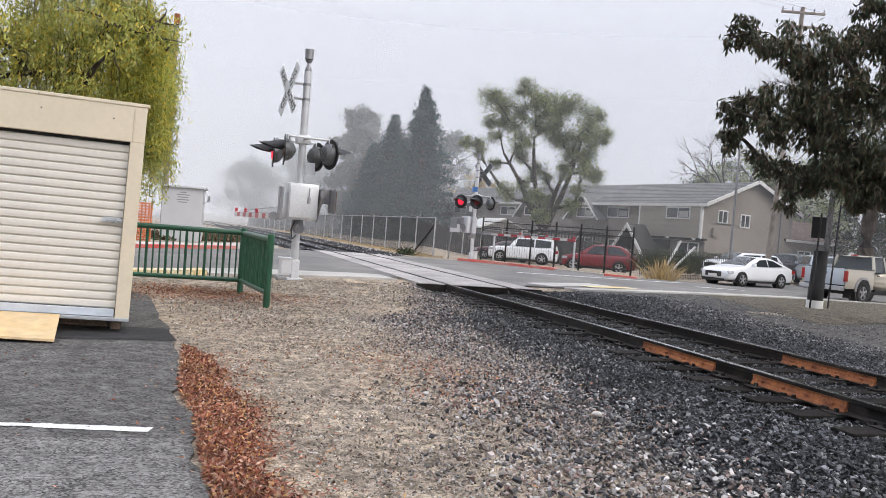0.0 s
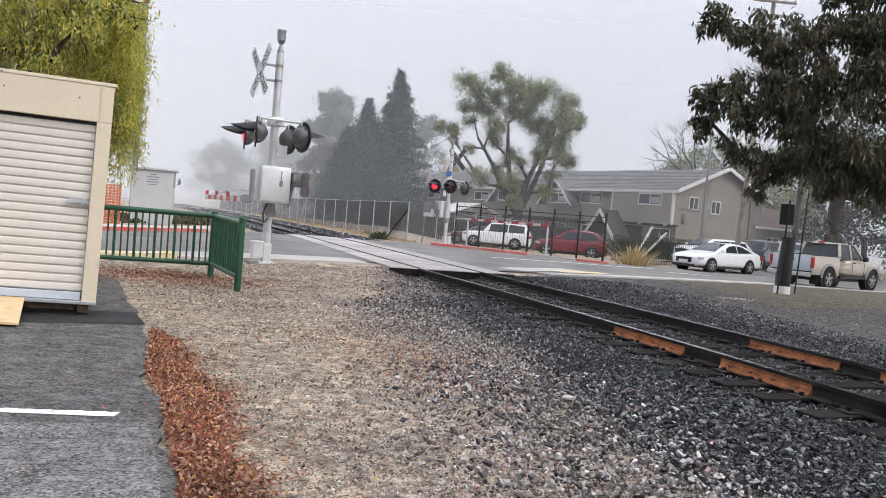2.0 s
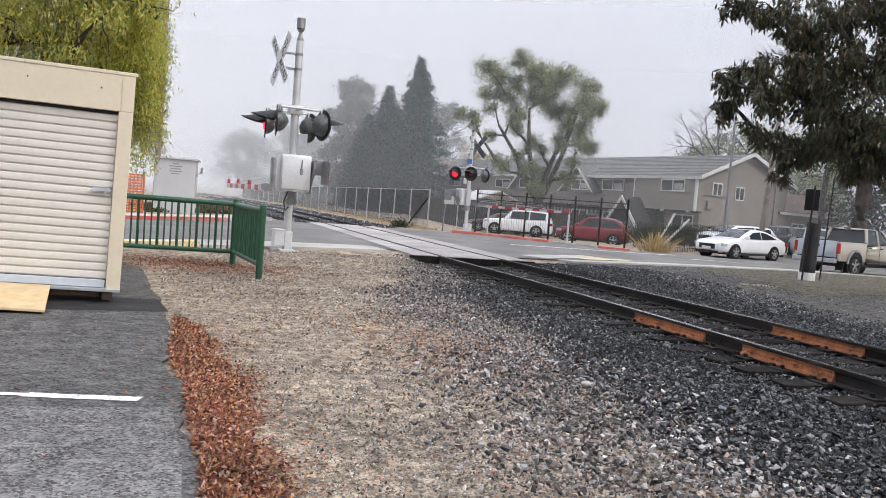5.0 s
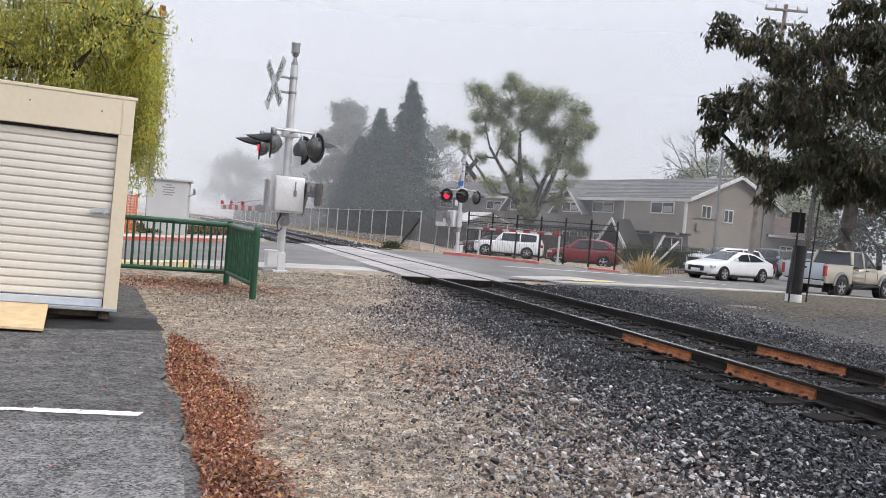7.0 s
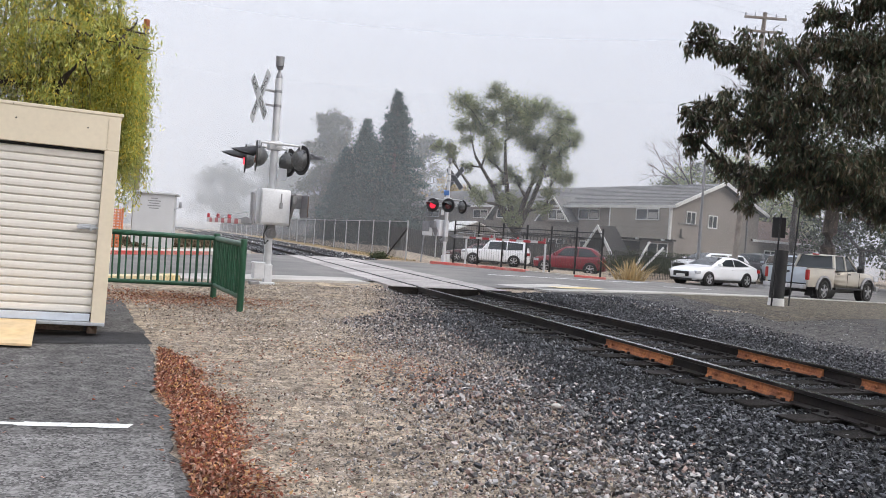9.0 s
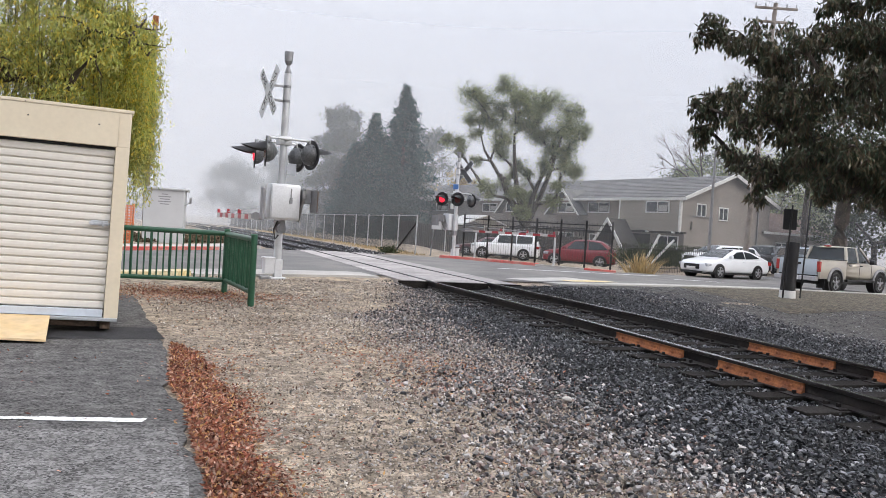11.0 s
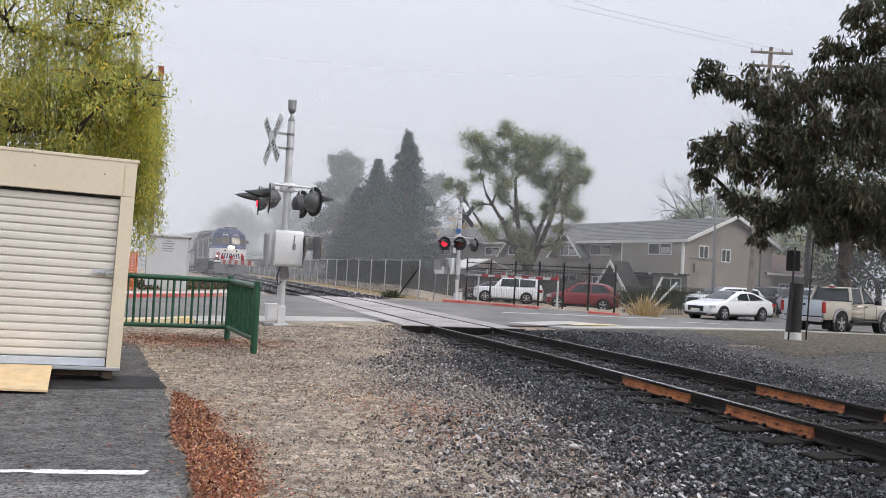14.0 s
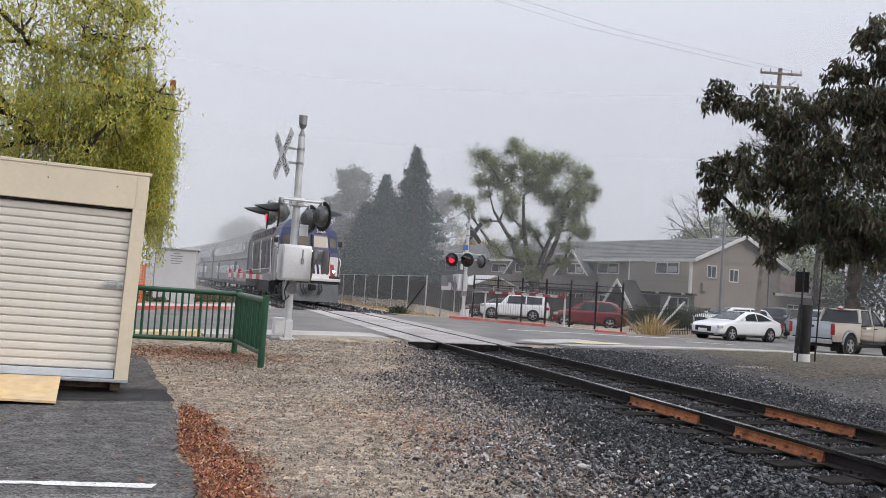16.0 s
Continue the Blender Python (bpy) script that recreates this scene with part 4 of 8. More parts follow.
def build_signal(base, turn, arm, side, lit):
    """A crossing signal; local x along the road away from its traffic, y along the arm."""
    g = thing("crossing_signal", "silver crossing signal mast with lowered striped gate", "railway signal", "crossing signals",
              Matrix.Translation(base) @ pose(0, 0, 0, 0, 0, turn))
    bm = bmesh.new(); cyl(bm, (0, 0, 0.3), (0, 0, 4.25), 0.08, 0.074, 20); part("mast", bm, M["mast"], g, smooth=True)
    bm = bmesh.new()
    cyl(bm, (0, 0, 4.25), (0, 0, 4.3), 0.07, 0.07, 16); cyl(bm, (0, 0, 4.3), (0, 0, 4.42), 0.055, 0.025, 16); cyl(bm, (0, 0, 4.42), (0, 0, 4.47), 0.03, 0.075, 16)
    for k in range(4):
        q = Vector((0.06 * math.cos(k * 1.57), 0.06 * math.sin(k * 1.57), 4.45)); cyl(bm, q, q + Vector((0, 0, 0.06)), 0.008, seg=6)
    cyl(bm, (0, 0, 4.5), (0, 0, 4.69), 0.085, 0.085, 20); cyl(bm, (0, 0, 4.66), (0, 0, 4.7), 0.092, 0.092, 20)
    part("bell", bm, M["grey_metal"], g, "grey warning bell on the mast top", smooth=True)
    # base casting and junction box
    bm = bmesh.new(); box(bm, (-0.07, -0.08, 0.02), (0.1, 0.08, 0.4), bevel=0.02); box(bm, (-0.16, -0.14, -0.05), (0.16, 0.14, 0.03), bevel=0.01); cyl(bm, (0, 0, 0.38), (0, 0, 0.48), 0.085, 0.07, 16)
    part("base_casting", bm, M["silver"], g)
    bm = bmesh.new(); box(bm, (-0.29, -0.12, 0.1), (-0.08, 0.1, 0.42), bevel=0.015); box(bm, (-0.31, -0.14, 0.41), (-0.07, 0.12, 0.44), bevel=0.008)
    part("junction_box", bm, M["silver"], g)
    bm = bmesh.new(); box(bm, (-0.36, -0.1, -0.08), (-0.16, 0.1, 0.06), bevel=0.03); part("footing", bm, M["grey_metal"], g)
    # gate mechanism
    bm = bmesh.new(); box(bm, (-0.35, -0.52, 1.22), (0.27, -0.12, 1.95), bevel=0.05)
    mech = part("gate_mechanism", bm, M["silver"], g, "big rounded silver gate mechanism box", smooth=True)
    bm = bmesh.new(); box(bm, (-0.325, -0.545, 1.26), (0.245, -0.51, 1.91), bevel=0.014); part("cover", bm, M["silver"], mech, smooth=True)
    bm = bmesh.new(); box(bm, (0.05, -0.56, 1.65), (0.072, -0.545, 1.86), bevel=0.004); cyl(bm, (0.06, -0.57, 1.63), (0.06, -0.54, 1.63), 0.03, seg=10); box(bm, (0.03, -0.568, 1.56), (0.09, -0.545, 1.68), bevel=0.008)
    part("hasp", bm, M["grey_metal"], mech)
    bm = bmesh.new(); cyl(bm, (-0.0, -0.2, 1.04), (0.0, -0.08, 1.04), 0.1, seg=18); cyl(bm, (0, -0.235, 1.04), (0, -0.2, 1.04), 0.045, seg=14); box(bm, (-0.1, -0.1, 1.0), (0.1, 0.09, 1.22), bevel=0.02)
    part("mounting_bracket", bm, M["grey_metal"], g, smooth=True)
    bm = bmesh.new(); tube(bm, [(-0.1, -0.2, 1.2), (-0.16, -0.16, 1.0), (-0.1, -0.1, 0.82), (-0.03, -0.07, 0.9)], 0.014, 8); part("cable", bm, M["black"], g, smooth=True)
    # counterweight arms and weights opposite the gate
    bm = bmesh.new()
    prism(bm, [(-0.3, 1.2), (-0.62, 1.68), (-0.62, 1.84), (-0.4, 1.84), (-0.2, 1.45)], 0.28, 0.33, "x")
    part("counterweight_arm", bm, M["grey_metal"], g)
    bm = bmesh.new(); box(bm, (0.33, -0.62, 1.58), (0.46, -0.3, 1.88), bevel=0.012)
    for a, b in ((-0.55, 1.78), (-0.45, 1.74), (-0.5, 1.84)):
        cyl(bm, (0.38 + 0.12 * (b - 1.78), -0.645, b - 0.04), (0.38 + 0.12 * (b - 1.78), -0.6, b - 0.04), 0.03, seg=8)
    part("counterweight", bm, M["grey_metal"], g, "dark steel counterweight plates")
    bm = bmesh.new(); box(bm, (0.46, -0.98, 1.4), (0.5, -0.55, 1.86), bevel=0.01); part("weight_plate", bm, M["grey_metal"], g)
    bm = bmesh.new(); box(bm, (0.47, -0.992, 1.42), (0.49, -0.98, 1.84)); part("edge_strip", bm, M["timber"], g)
    bm = bmesh.new(); prism(bm, [(-0.15, 1.3), (0.3, 1.36), (0.75, 1.32), (0.75, 1.22), (0.2, 1.18)], -0.42, -0.37, "x")
    box(bm, (-0.5, -0.46, 1.2), (-0.43, -0.28, 1.86), bevel=0.025)
    part("gate_bracket", bm, M["grey_metal"], g)
    # gate arm in red and white lengths
    y0, n = 0.75, max(8, round((arm - 0.75) / 0.36))
    step = (arm - y0) / n
    bm = bmesh.new(); box(bm, (-0.39, 0.3, 1.235), (-0.36, arm, 1.265)); arm_ob = part("gate_arm", bm, M["stripe_white"], g, "lowered gate arm banded red and white")
    for k in range(n):
        bm = bmesh.new(); y = y0 + k * step
        hh = 0.055 if side == 0 else 0.045
        box(bm, (-0.405, y, 1.25 - hh), (-0.345, y + step - 0.002, 1.25 + hh), bevel=0.006)
        part("band", bm, M["stripe_red"] if k % 2 else M["stripe_white"], arm_ob)
    for s in (0.36, 0.68, 0.985):
        y = y0 + (arm - y0) * s
        bm = bmesh.new(); box(bm, (-0.41, y - 0.05, 1.31), (-0.34, y + 0.05, 1.345), bevel=0.01)
        cyl(bm, (-0.375, y, 1.34), (-0.375, y, 1.41), 0.04, 0.034, 12)
        part("arm_lamp", bm, M["stripe_red"], arm_ob, "small red gate lamp")
    bm = bmesh.new(); tube(bm, [(-0.375, 0.4, 1.45), (-0.375, arm * 0.55, 1.38), (-0.375, arm * 0.93, 1.3)], 0.008, 6)
    part("brace_wire", bm, M["galv"], arm_ob)
    # crossarm and four flashing lamps, each aimed down its own lane
    E = 0.46
    bm = bmesh.new(); cyl(bm, (0, -E, 2.86), (0, E, 2.86), 0.028, seg=12); box(bm, (-0.14, -0.13, 2.77), (0.14, 0.13, 2.95), bevel=0.03)
    for sy in (-1, 1):
        cyl(bm, (-0.42, sy * E, 2.86), (0.4, sy * E, 2.86), 0.024, seg=10)
        for x in (-0.42, 0.4):
            cyl(bm, (x, sy * E, 2.885), (x, sy * E, 2.78), 0.03, 0.026, 10)
    part("crossarm", bm, M["mast"], g, smooth=True)
    for sx in (-1, 1):
        for sy in (-1, 1):
            put = pose(0.4 if sx > 0 else -0.42, sy * E, 2.58, 0, 0, (14 if sx > 0 else -11))
            def lamp_part(name, bm, mat, parent, label, put=put):
                bm.transform(put)
                return part(name, bm, mat, parent, label, smooth=True)
            bm = bmesh.new(); cyl(bm, (sx * 0.05, 0, 0), (sx * 0.072, 0, 0), 0.305, seg=40)
            lamp = lamp_part("lamp_disc", bm, M["black"], g, "round black lamp background")
            bm = bmesh.new(); cyl(bm, (sx * 0.05, 0, 0), (-sx * 0.03, 0, 0), 0.225, 0.205, 28); cyl(bm, (-sx * 0.03, 0, 0), (-sx * 0.1, 0, 0), 0.205, 0.15, 28); cyl(bm, (-sx * 0.1, 0, 0), (-sx * 0.155, 0, 0), 0.15, 0.055, 28)
            cyl(bm, (-sx * 0.15, 0, 0), (-sx * 0.17, 0, 0), 0.03, 0.03, 10)
            for k in range(4):
                q = Vector((sx * 0.03, 0.235 * math.cos(0.8 + 1.57 * k), 0.235 * math.sin(0.8 + 1.57 * k))); cyl(bm, q, q - Vector((sx * 0.04, 0, 0)), 0.018, seg=8)
            cyl(bm, (-sx * 0.02, 0, 0.19), (0, 0, 0.3), 0.026, 0.026, 10)
            lamp_part("housing", bm, M["lamp_grey"], lamp, "grey dished lamp housing")
            bm = bmesh.new(); cyl(bm, (sx * 0.072, 0, 0), (sx * 0.1, 0, 0), 0.155, 0.12, 28)
            lamp_part("lens", bm, M["lens_lit"] if (sx, sy) == lit else M["lens_dark"], lamp, "red signal lens")
            # half-round hood, longest along its top
            bm = bmesh.new(); K = 14; rings = []
            for t in range(K + 1):
                a = math.pi * (0.0 + 1.0 * t / K)
                c, s = math.cos(a), math.sin(a)
                reach, drop = 0.1 + 0.45 * max(0.0, s) ** 0.6, 0.07 * s
                rings.append([bm.verts.new((sx * 0.07, 0.19 * c, 0.19 * s)), bm.verts.new((sx * reach, 0.175 * c, 0.175 * s - drop)), bm.verts.new((sx * reach, 0.168 * c, 0.168 * s - drop)), bm.verts.new((sx * 0.07, 0.182 * c, 0.182 * s))])
            for p, q in zip(rings, rings[1:]):
                for k in range(4):
                    bm.faces.new((p[k], p[(k + 1) % 4], q[(k + 1) % 4], q[k]))
            bm.faces.new(rings[0]); bm.faces.new(rings[-1][::-1])
            bmesh.ops.recalc_face_normals(bm, faces=bm.faces)
            lamp_part("hood", bm, M["black"], lamp, "long black lamp hood")
    bm = bmesh.new(); box(bm, (0.07, -0.12, 2.16), (0.26, -0.08, 2.4), bevel=0.012); part("tag_plate", bm, M["silver"], g)
    if side:
        bm = bmesh.new(); box(bm, (0.085, -0.15, 3.04), (0.1, 0.15, 3.26), bevel=0.004); part("blue_plate", bm, M["bluesign"], g, "small blue notice plate")
    # crossbuck facing the traffic
    for sz in (3.68, 3.98):
        bm = bmesh.new(); box(bm, (-0.34, -0.025, sz - 0.02), (-0.05, -0.012, sz + 0.02)); box(bm, (-0.34, 0.012, sz - 0.02), (-0.05, 0.025, sz + 0.02)); cyl(bm, (0, 0, sz - 0.025), (0, 0, sz + 0.025), 0.086, seg=16); cyl(bm, (-0.34, 0, sz - 0.02), (-0.37, 0, sz - 0.02), 0.02, seg=8)
        part("sign_bracket", bm, M["grey_metal"], g)
    for sg, words in ((-1, ("CROSSING",)), (1, ("RAIL", "ROAD"))):
        rot = pose(-0.38 - 0.012 * sg, 0, 3.84, 0, 0, 8) @ Matrix.Rotation(radians(sg * 48), 4, "X")
        bm = bmesh.new(); box(bm, (-0.005, -0.61, -0.115), (0.005, 0.61, 0.115), rot, 0.003)
        blade = part("blade", bm, M["sign_white"], g, "white crossbuck blade with black letters")
        bm = bmesh.new(); box(bm, (0.006, -0.605, -0.11), (0.009, 0.605, 0.11), rot); part("backing", bm, M["lamp_grey"], blade, "dull grey back of the blade")
        for i, wd in enumerate(words):
            off = 0 if len(words) == 1 else (0.34 if i == 0 else -0.34)
            lettering("letters", wd, 0.2 if len(words) == 1 else 0.2, M["black"], blade, rot @ Matrix.Translation((-0.007, off, 0)) @ Matrix(((0, 0, -1, 0), (-1, 0, 0, 0), (0, 1, 0, 0), (0, 0, 0, 1))))
    return g


build_signal(Vector((-3.0, 15.62, 0.14)), 26, 4.6, 0, (-1, 1))
build_signal(Vector((1.32, 33.4, 0.16)), 226, 5.1, 1, (1, -1))


# ---- plants ----
LEAF = dict(
    dark=palette("dark_leaves", [(0.036, 0.054, 0.03), (0.066, 0.084, 0.044), (0.105, 0.072, 0.046), (0.046, 0.066, 0.036), (0.15, 0.118, 0.066), (0.052, 0.07, 0.038), (0.085, 0.06, 0.042)], 0.5, 0.28),
    willow=palette("willow_leaves", [(0.36, 0.41, 0.1), (0.55, 0.56, 0.16), (0.19, 0.25, 0.065), (0.8, 0.62, 0.11), (0.42, 0.46, 0.13), (0.62, 0.59, 0.22)], 0.5, 0.5),
    oak=palette("oak_leaves", [(0.16, 0.195, 0.085), (0.24, 0.27, 0.125), (0.115, 0.148, 0.068), (0.32, 0.32, 0.16), (0.185, 0.22, 0.1)], 0.6, 0.4),
    spruce=palette("spruce_needles", [(0.014, 0.042, 0.034), (0.024, 0.062, 0.05), (0.01, 0.032, 0.026), (0.04, 0.085, 0.064)], 0.9, 0.05),
    far=palette("far_leaves", [(0.07, 0.085, 0.05), (0.1, 0.11, 0.07), (0.055, 0.07, 0.045)], 0.8, 0.2),
    autumn=palette("autumn_leaves", [(0.3, 0.2, 0.06), (0.4, 0.28, 0.1), (0.22, 0.17, 0.06)], 0.8, 0.3),
    verge=palette("verge_litter", [(0.16, 0.115, 0.07), (0.1, 0.072, 0.048), (0.2, 0.15, 0.09), (0.07, 0.055, 0.04), (0.13, 0.12, 0.06)], 0.9, 0.1),
    straw=palette("dry_grass_blades", [(0.42, 0.3, 0.13), (0.5, 0.38, 0.2), (0.3, 0.2, 0.09), (0.56, 0.45, 0.26)], 0.8, 0.2),
    bush=palette("bush_leaves", [(0.035, 0.05, 0.02), (0.06, 0.075, 0.03), (0.025, 0.035, 0.016)], 0.7, 0.2),
)


def limb(bm, a, b, r0, r1, bend, rng, steps=6):
    a, b = Vector(a), Vector(b)
    pts = []
    off = Vector((rng.uniform(-1, 1), rng.uniform(-1, 1), rng.uniform(-0.3, 0.8))) * bend
    for k in range(steps + 1):
        t = k / steps
        pts.append(a.lerp(b, t) + off * math.sin(math.pi * t))
    tube(bm, pts, [r0 + (r1 - r0) * k / steps for k in range(steps + 1)], 8 if r0 > 0.15 else 4)
    return pts


def build_tree(name, label, base, trunk, clumps, leaf, mat, n, lsize, droop=None, seed=1, squash=0.75, fork=None, twigs=3, loose=0.2, stems=()):
    """trunk: (radius, height of the fork); clumps: (x, y, z, r). Leaves gather in sprays within each clump."""
    rng = random.Random(seed)
    clumps = list(clumps)
    for x, y, z, r in tuple(clumps):
        for _ in range(2):
            d = Vector((rng.gauss(0, 1), rng.gauss(0, 1), rng.gauss(0, 0.8))).normalized() * r
            clumps.append((x + d.x, y + d.y, z + d.z, r * rng.uniform(0.4, 0.65)))
    nr = np.random.default_rng(seed)
    t = thing(name, label, "tree")
    bm = bmesh.new()
    top = Vector(fork) if fork else Vector((base[0], base[1], base[2] + trunk[1]))
    limb(bm, base, top, trunk[0], trunk[0] * 0.75, trunk[0] * 0.5, rng)
    bmesh.ops.recalc_face_normals(bm, faces=bm.faces)
    part("trunk", bm, M["bark"], t, smooth=True)
    pos = []
    tot = sum(c[3] ** 2 for c in clumps)
    bones = [top]
    for s in stems:
        bm = bmesh.new()
        bones += limb(bm, top, s, trunk[0] * 0.6, trunk[0] * 0.24, 0.35, rng, 8)[2:]
        bmesh.ops.recalc_face_normals(bm, faces=bm.faces)
        part("limb", bm, M["bark"], t, smooth=True)
    reach = max((Vector(c[:3]) - top).length for c in clumps)
    for x, y, z, r in sorted(clumps, key=lambda c: (Vector(c[:3]) - top).length):
        bm = bmesh.new()
        end = Vector((x, y, z))
        start = min(bones, key=lambda p: (p - end).length + 0.55 * (p - top).length)
        thin = trunk[0] * (0.48 - 0.4 * min(1, (start - top).length / reach))
        mid = limb(bm, start, end, thin, trunk[0] * 0.06, r * 0.35, rng)
        bones += mid[2:]
        for _ in range(twigs):
            d = Vector((rng.gauss(0, 1), rng.gauss(0, 1), rng.gauss(0, 0.8))).normalized() * r * rng.uniform(0.55, 1.0)
            s = mid[rng.choice((3, 4, 5, 6))]
            limb(bm, s, Vector((x, y, z)) + d, trunk[0] * 0.12, trunk[0] * 0.02, r * 0.15, rng, 4)
        bmesh.ops.recalc_face_normals(bm, faces=bm.faces)
        part("limb", bm, M["bark"], t, smooth=True)
        k = max(8, int(40 * r / 1.5))
        m = int(n * r * r / tot)
        d = nr.normal(size=(k, 3)); d /= np.linalg.norm(d, axis=1)[:, None]
        cen = np.array((x, y, z)) + d * r * nr.uniform(0.25, 1.0, (k, 1)) * (1, 1, squash)
        pick = nr.integers(0, k, m)
        pos.append(cen[pick] + nr.normal(size=(m, 3)) * r * loose * (1, 1, 0.9))
    pos = np.concatenate(pos)
    v, f = leaf_soup(len(pos), nr, pos, lsize[0], lsize[1], droop)
    ob = new("crown", soup("crown", v, f, mat))
    ob.parent = t
    return t


def build_willow():
    clumps = [(-8.4, 11.0, 3.6, 1.0), (-8.6, 11.2, 5.8, 0.8), (-7.4, 11.8, 6.4, 0.7), (-5.9, 12.3, 3.3, 0.7), (-4.95, 12.9, 5.2, 0.45), (-4.75, 13.0, 4.6, 0.35), (-6.8, 11.6, 5.0, 1.0), (-6.0, 12.2, 5.6, 1.1), (-5.2, 12.6, 5.3, 0.9), (-4.85, 12.9, 6.0, 0.55), (-5.6, 12.0, 4.3, 0.8), (-6.9, 11.5, 3.7, 0.9), (-5.0, 12.6, 4.3, 0.55), (-7.6, 11.2, 4.6, 1.0), (-6.2, 11.8, 6.6, 0.7), (-5.4, 12.3, 6.8, 0.5)]
    clumps = [(x - 0.8 if x > -5.5 and z > 4.4 else x, y, z, r) for x, y, z, r in clumps]
    t = build_tree("pepper_tree", "drooping yellow-green pepper tree behind the shed", (-6.6, 13.2, 0), (0.2, 3.0), clumps, None, LEAF["willow"], 27000, (0.1, 0.03), (0, 0, -1.1, 0.8), 3, 0.85)
    # hanging strands
    rng = np.random.default_rng(5)
    pos, dirs = [], []
    bm = bmesh.new()
    for k in range(720):
        u = rng.random()
        x = -7.4 + 2.3 * u ** 0.8
        y = 12.3 + 0.9 * rng.random() + (x + 6) * 0.25
        ztop = 3.4 + 1.9 * rng.random()
        length = rng.uniform(0.8, 2.0) * (1.25 if u > 0.6 else 0.85)
        zlow = max(2.0 if x > -5.3 else 2.5, ztop - length)
        m = int((ztop - zlow) * 38)
        s = np.linspace(0, 1, m)
        sway = rng.normal(0, 0.12, 2)
        p = np.stack([x + sway[0] * s ** 2 + (0.16 * s if x > -5.1 else 0), y + sway[1] * s ** 2, ztop - (ztop - zlow) * s], 1)
        pos.append(p + rng.normal(0, 0.018, p.shape))
        if k % 3 == 0:
            tube(bm, [p[0], p[m // 2], p[-1]], 0.004, 3)
    for k in range(640):
        x = rng.uniform(-5.45, -4.78)
        y = 12.5 + 0.9 * rng.random()
        ztop = rng.uniform(2.6, 4.6)
        zlow = max(1.4, ztop - rng.uniform(0.5, 1.3))
        m = int((ztop - zlow) * 40)
        s = np.linspace(0, 1, m)
        bend = rng.normal(0.05, 0.1, 2)
        pos.append(np.stack([x + bend[0] * s ** 2, y + bend[1] * s ** 2, ztop - (ztop - zlow) * s], 1) + rng.normal(0, 0.03, (m, 3)))
    part("strand", bm, M["bark"], t)
    pos = np.concatenate(pos)
    v, f = leaf_soup(len(pos), rng, pos, 0.085, 0.021, (0, 0, -1.0, 0.6))
    ob = new("hanging_foliage", soup("hanging_foliage", v, f, LEAF["willow"]))
    ob.parent = t


build_willow()

RIGHT_CLUMPS = [(8.7, 14.8, 2.7, 0.45), (9.5, 14.7, 2.5, 0.6), (8.1, 14.9, 2.85, 0.4), (7.7, 15.0, 3.75, 0.6), (6.9, 15.2, 5.15, 0.5), (8.9, 14.5, 5.5, 0.8), (7.0, 15.1, 4.5, 0.6), (5.9, 15.6, 5.85, 0.42), (6.5, 15.4, 5.7, 0.6), (7.3, 15.0, 5.4, 0.75), (8.2, 14.7, 5.6, 0.8), (8.6, 14.4, 6.6, 0.75), (9.3, 14.6, 7.2, 0.9), (6.25, 15.5, 4.6, 0.5), (5.85, 15.6, 4.2, 0.4), (5.75, 15.7, 3.8, 0.35), (6.6, 15.3, 3.95, 0.6), (7.4, 15.0, 4.4, 0.8), (8.3, 14.6, 4.5, 0.9),
                (6.5, 15.5, 3.2, 0.42), (6.95, 15.2, 2.95, 0.5), (7.6, 15.0, 3.1, 0.6), (8.3, 14.7, 3.3, 0.7), (9.0, 14.5, 3.2, 0.8), (9.3, 14.4, 4.6, 1.0), (9.6, 14.6, 6.0, 1.0), (10.4, 15.2, 5.0, 1.2), (10.6, 15.4, 3.6, 1.0), (7.9, 14.9, 6.35, 0.45)]
RIGHT_CLUMPS = [(x, y, z, r * (0.8 if z > 6.2 else 0.92)) for x, y, z, r in RIGHT_CLUMPS]
build_tree("shade_tree", "dark-leaved shade tree overhanging the verge", (11.6, 16.5, 0.0), (0.3, 2.2), RIGHT_CLUMPS, None, LEAF["dark"], 40000, (0.16, 0.05), (0, 0, -1.25, 0.6), 9, 0.85, loose=0.17)

OAK = [(5.6, 12.6, 0.9), (4.4, 11.5, 1.1), (2.9, 11.3, 0.9), (2.8, 10.0, 0.7), (4.1, 10.1, 0.9), (6.5, 11.4, 1.0), (7.9, 12.2, 1.1), (9.2, 11.5, 1.0), (10.3, 10.9, 0.9), (11.0, 9.8, 1.0), (9.8, 9.5, 1.2), (9.3, 8.1, 0.9), (10.8, 8.0, 0.9), (10.5, 6.5, 0.9), (7.6, 9.3, 0.9), (6.2, 9.8, 0.9), (5.2, 8.8, 0.9), (5.9, 7.6, 0.7), (2.4, 7.9, 0.7), (1.1, 8.1, 0.5), (3.3, 6.8, 0.5), (4.3, 4.9, 0.8), (7.7, 5.7, 0.6), (8.3, 10.5, 0.9), (9.6, 5.0, 0.6)]
OAK_LOW = [(6.6, 6.6, 0.8), (8.6, 6.6, 0.8), (6.9, 4.4, 0.8), (8.3, 4.3, 0.8), (9.4, 3.9, 0.7), (5.6, 5.6, 0.6), (4.9, 10.9, 0.8), (7.2, 10.4, 0.9), (3.6, 9.0, 0.6), (8.7, 8.9, 0.8), (7.0, 3.2, 0.7), (10.2, 7.3, 0.8)]
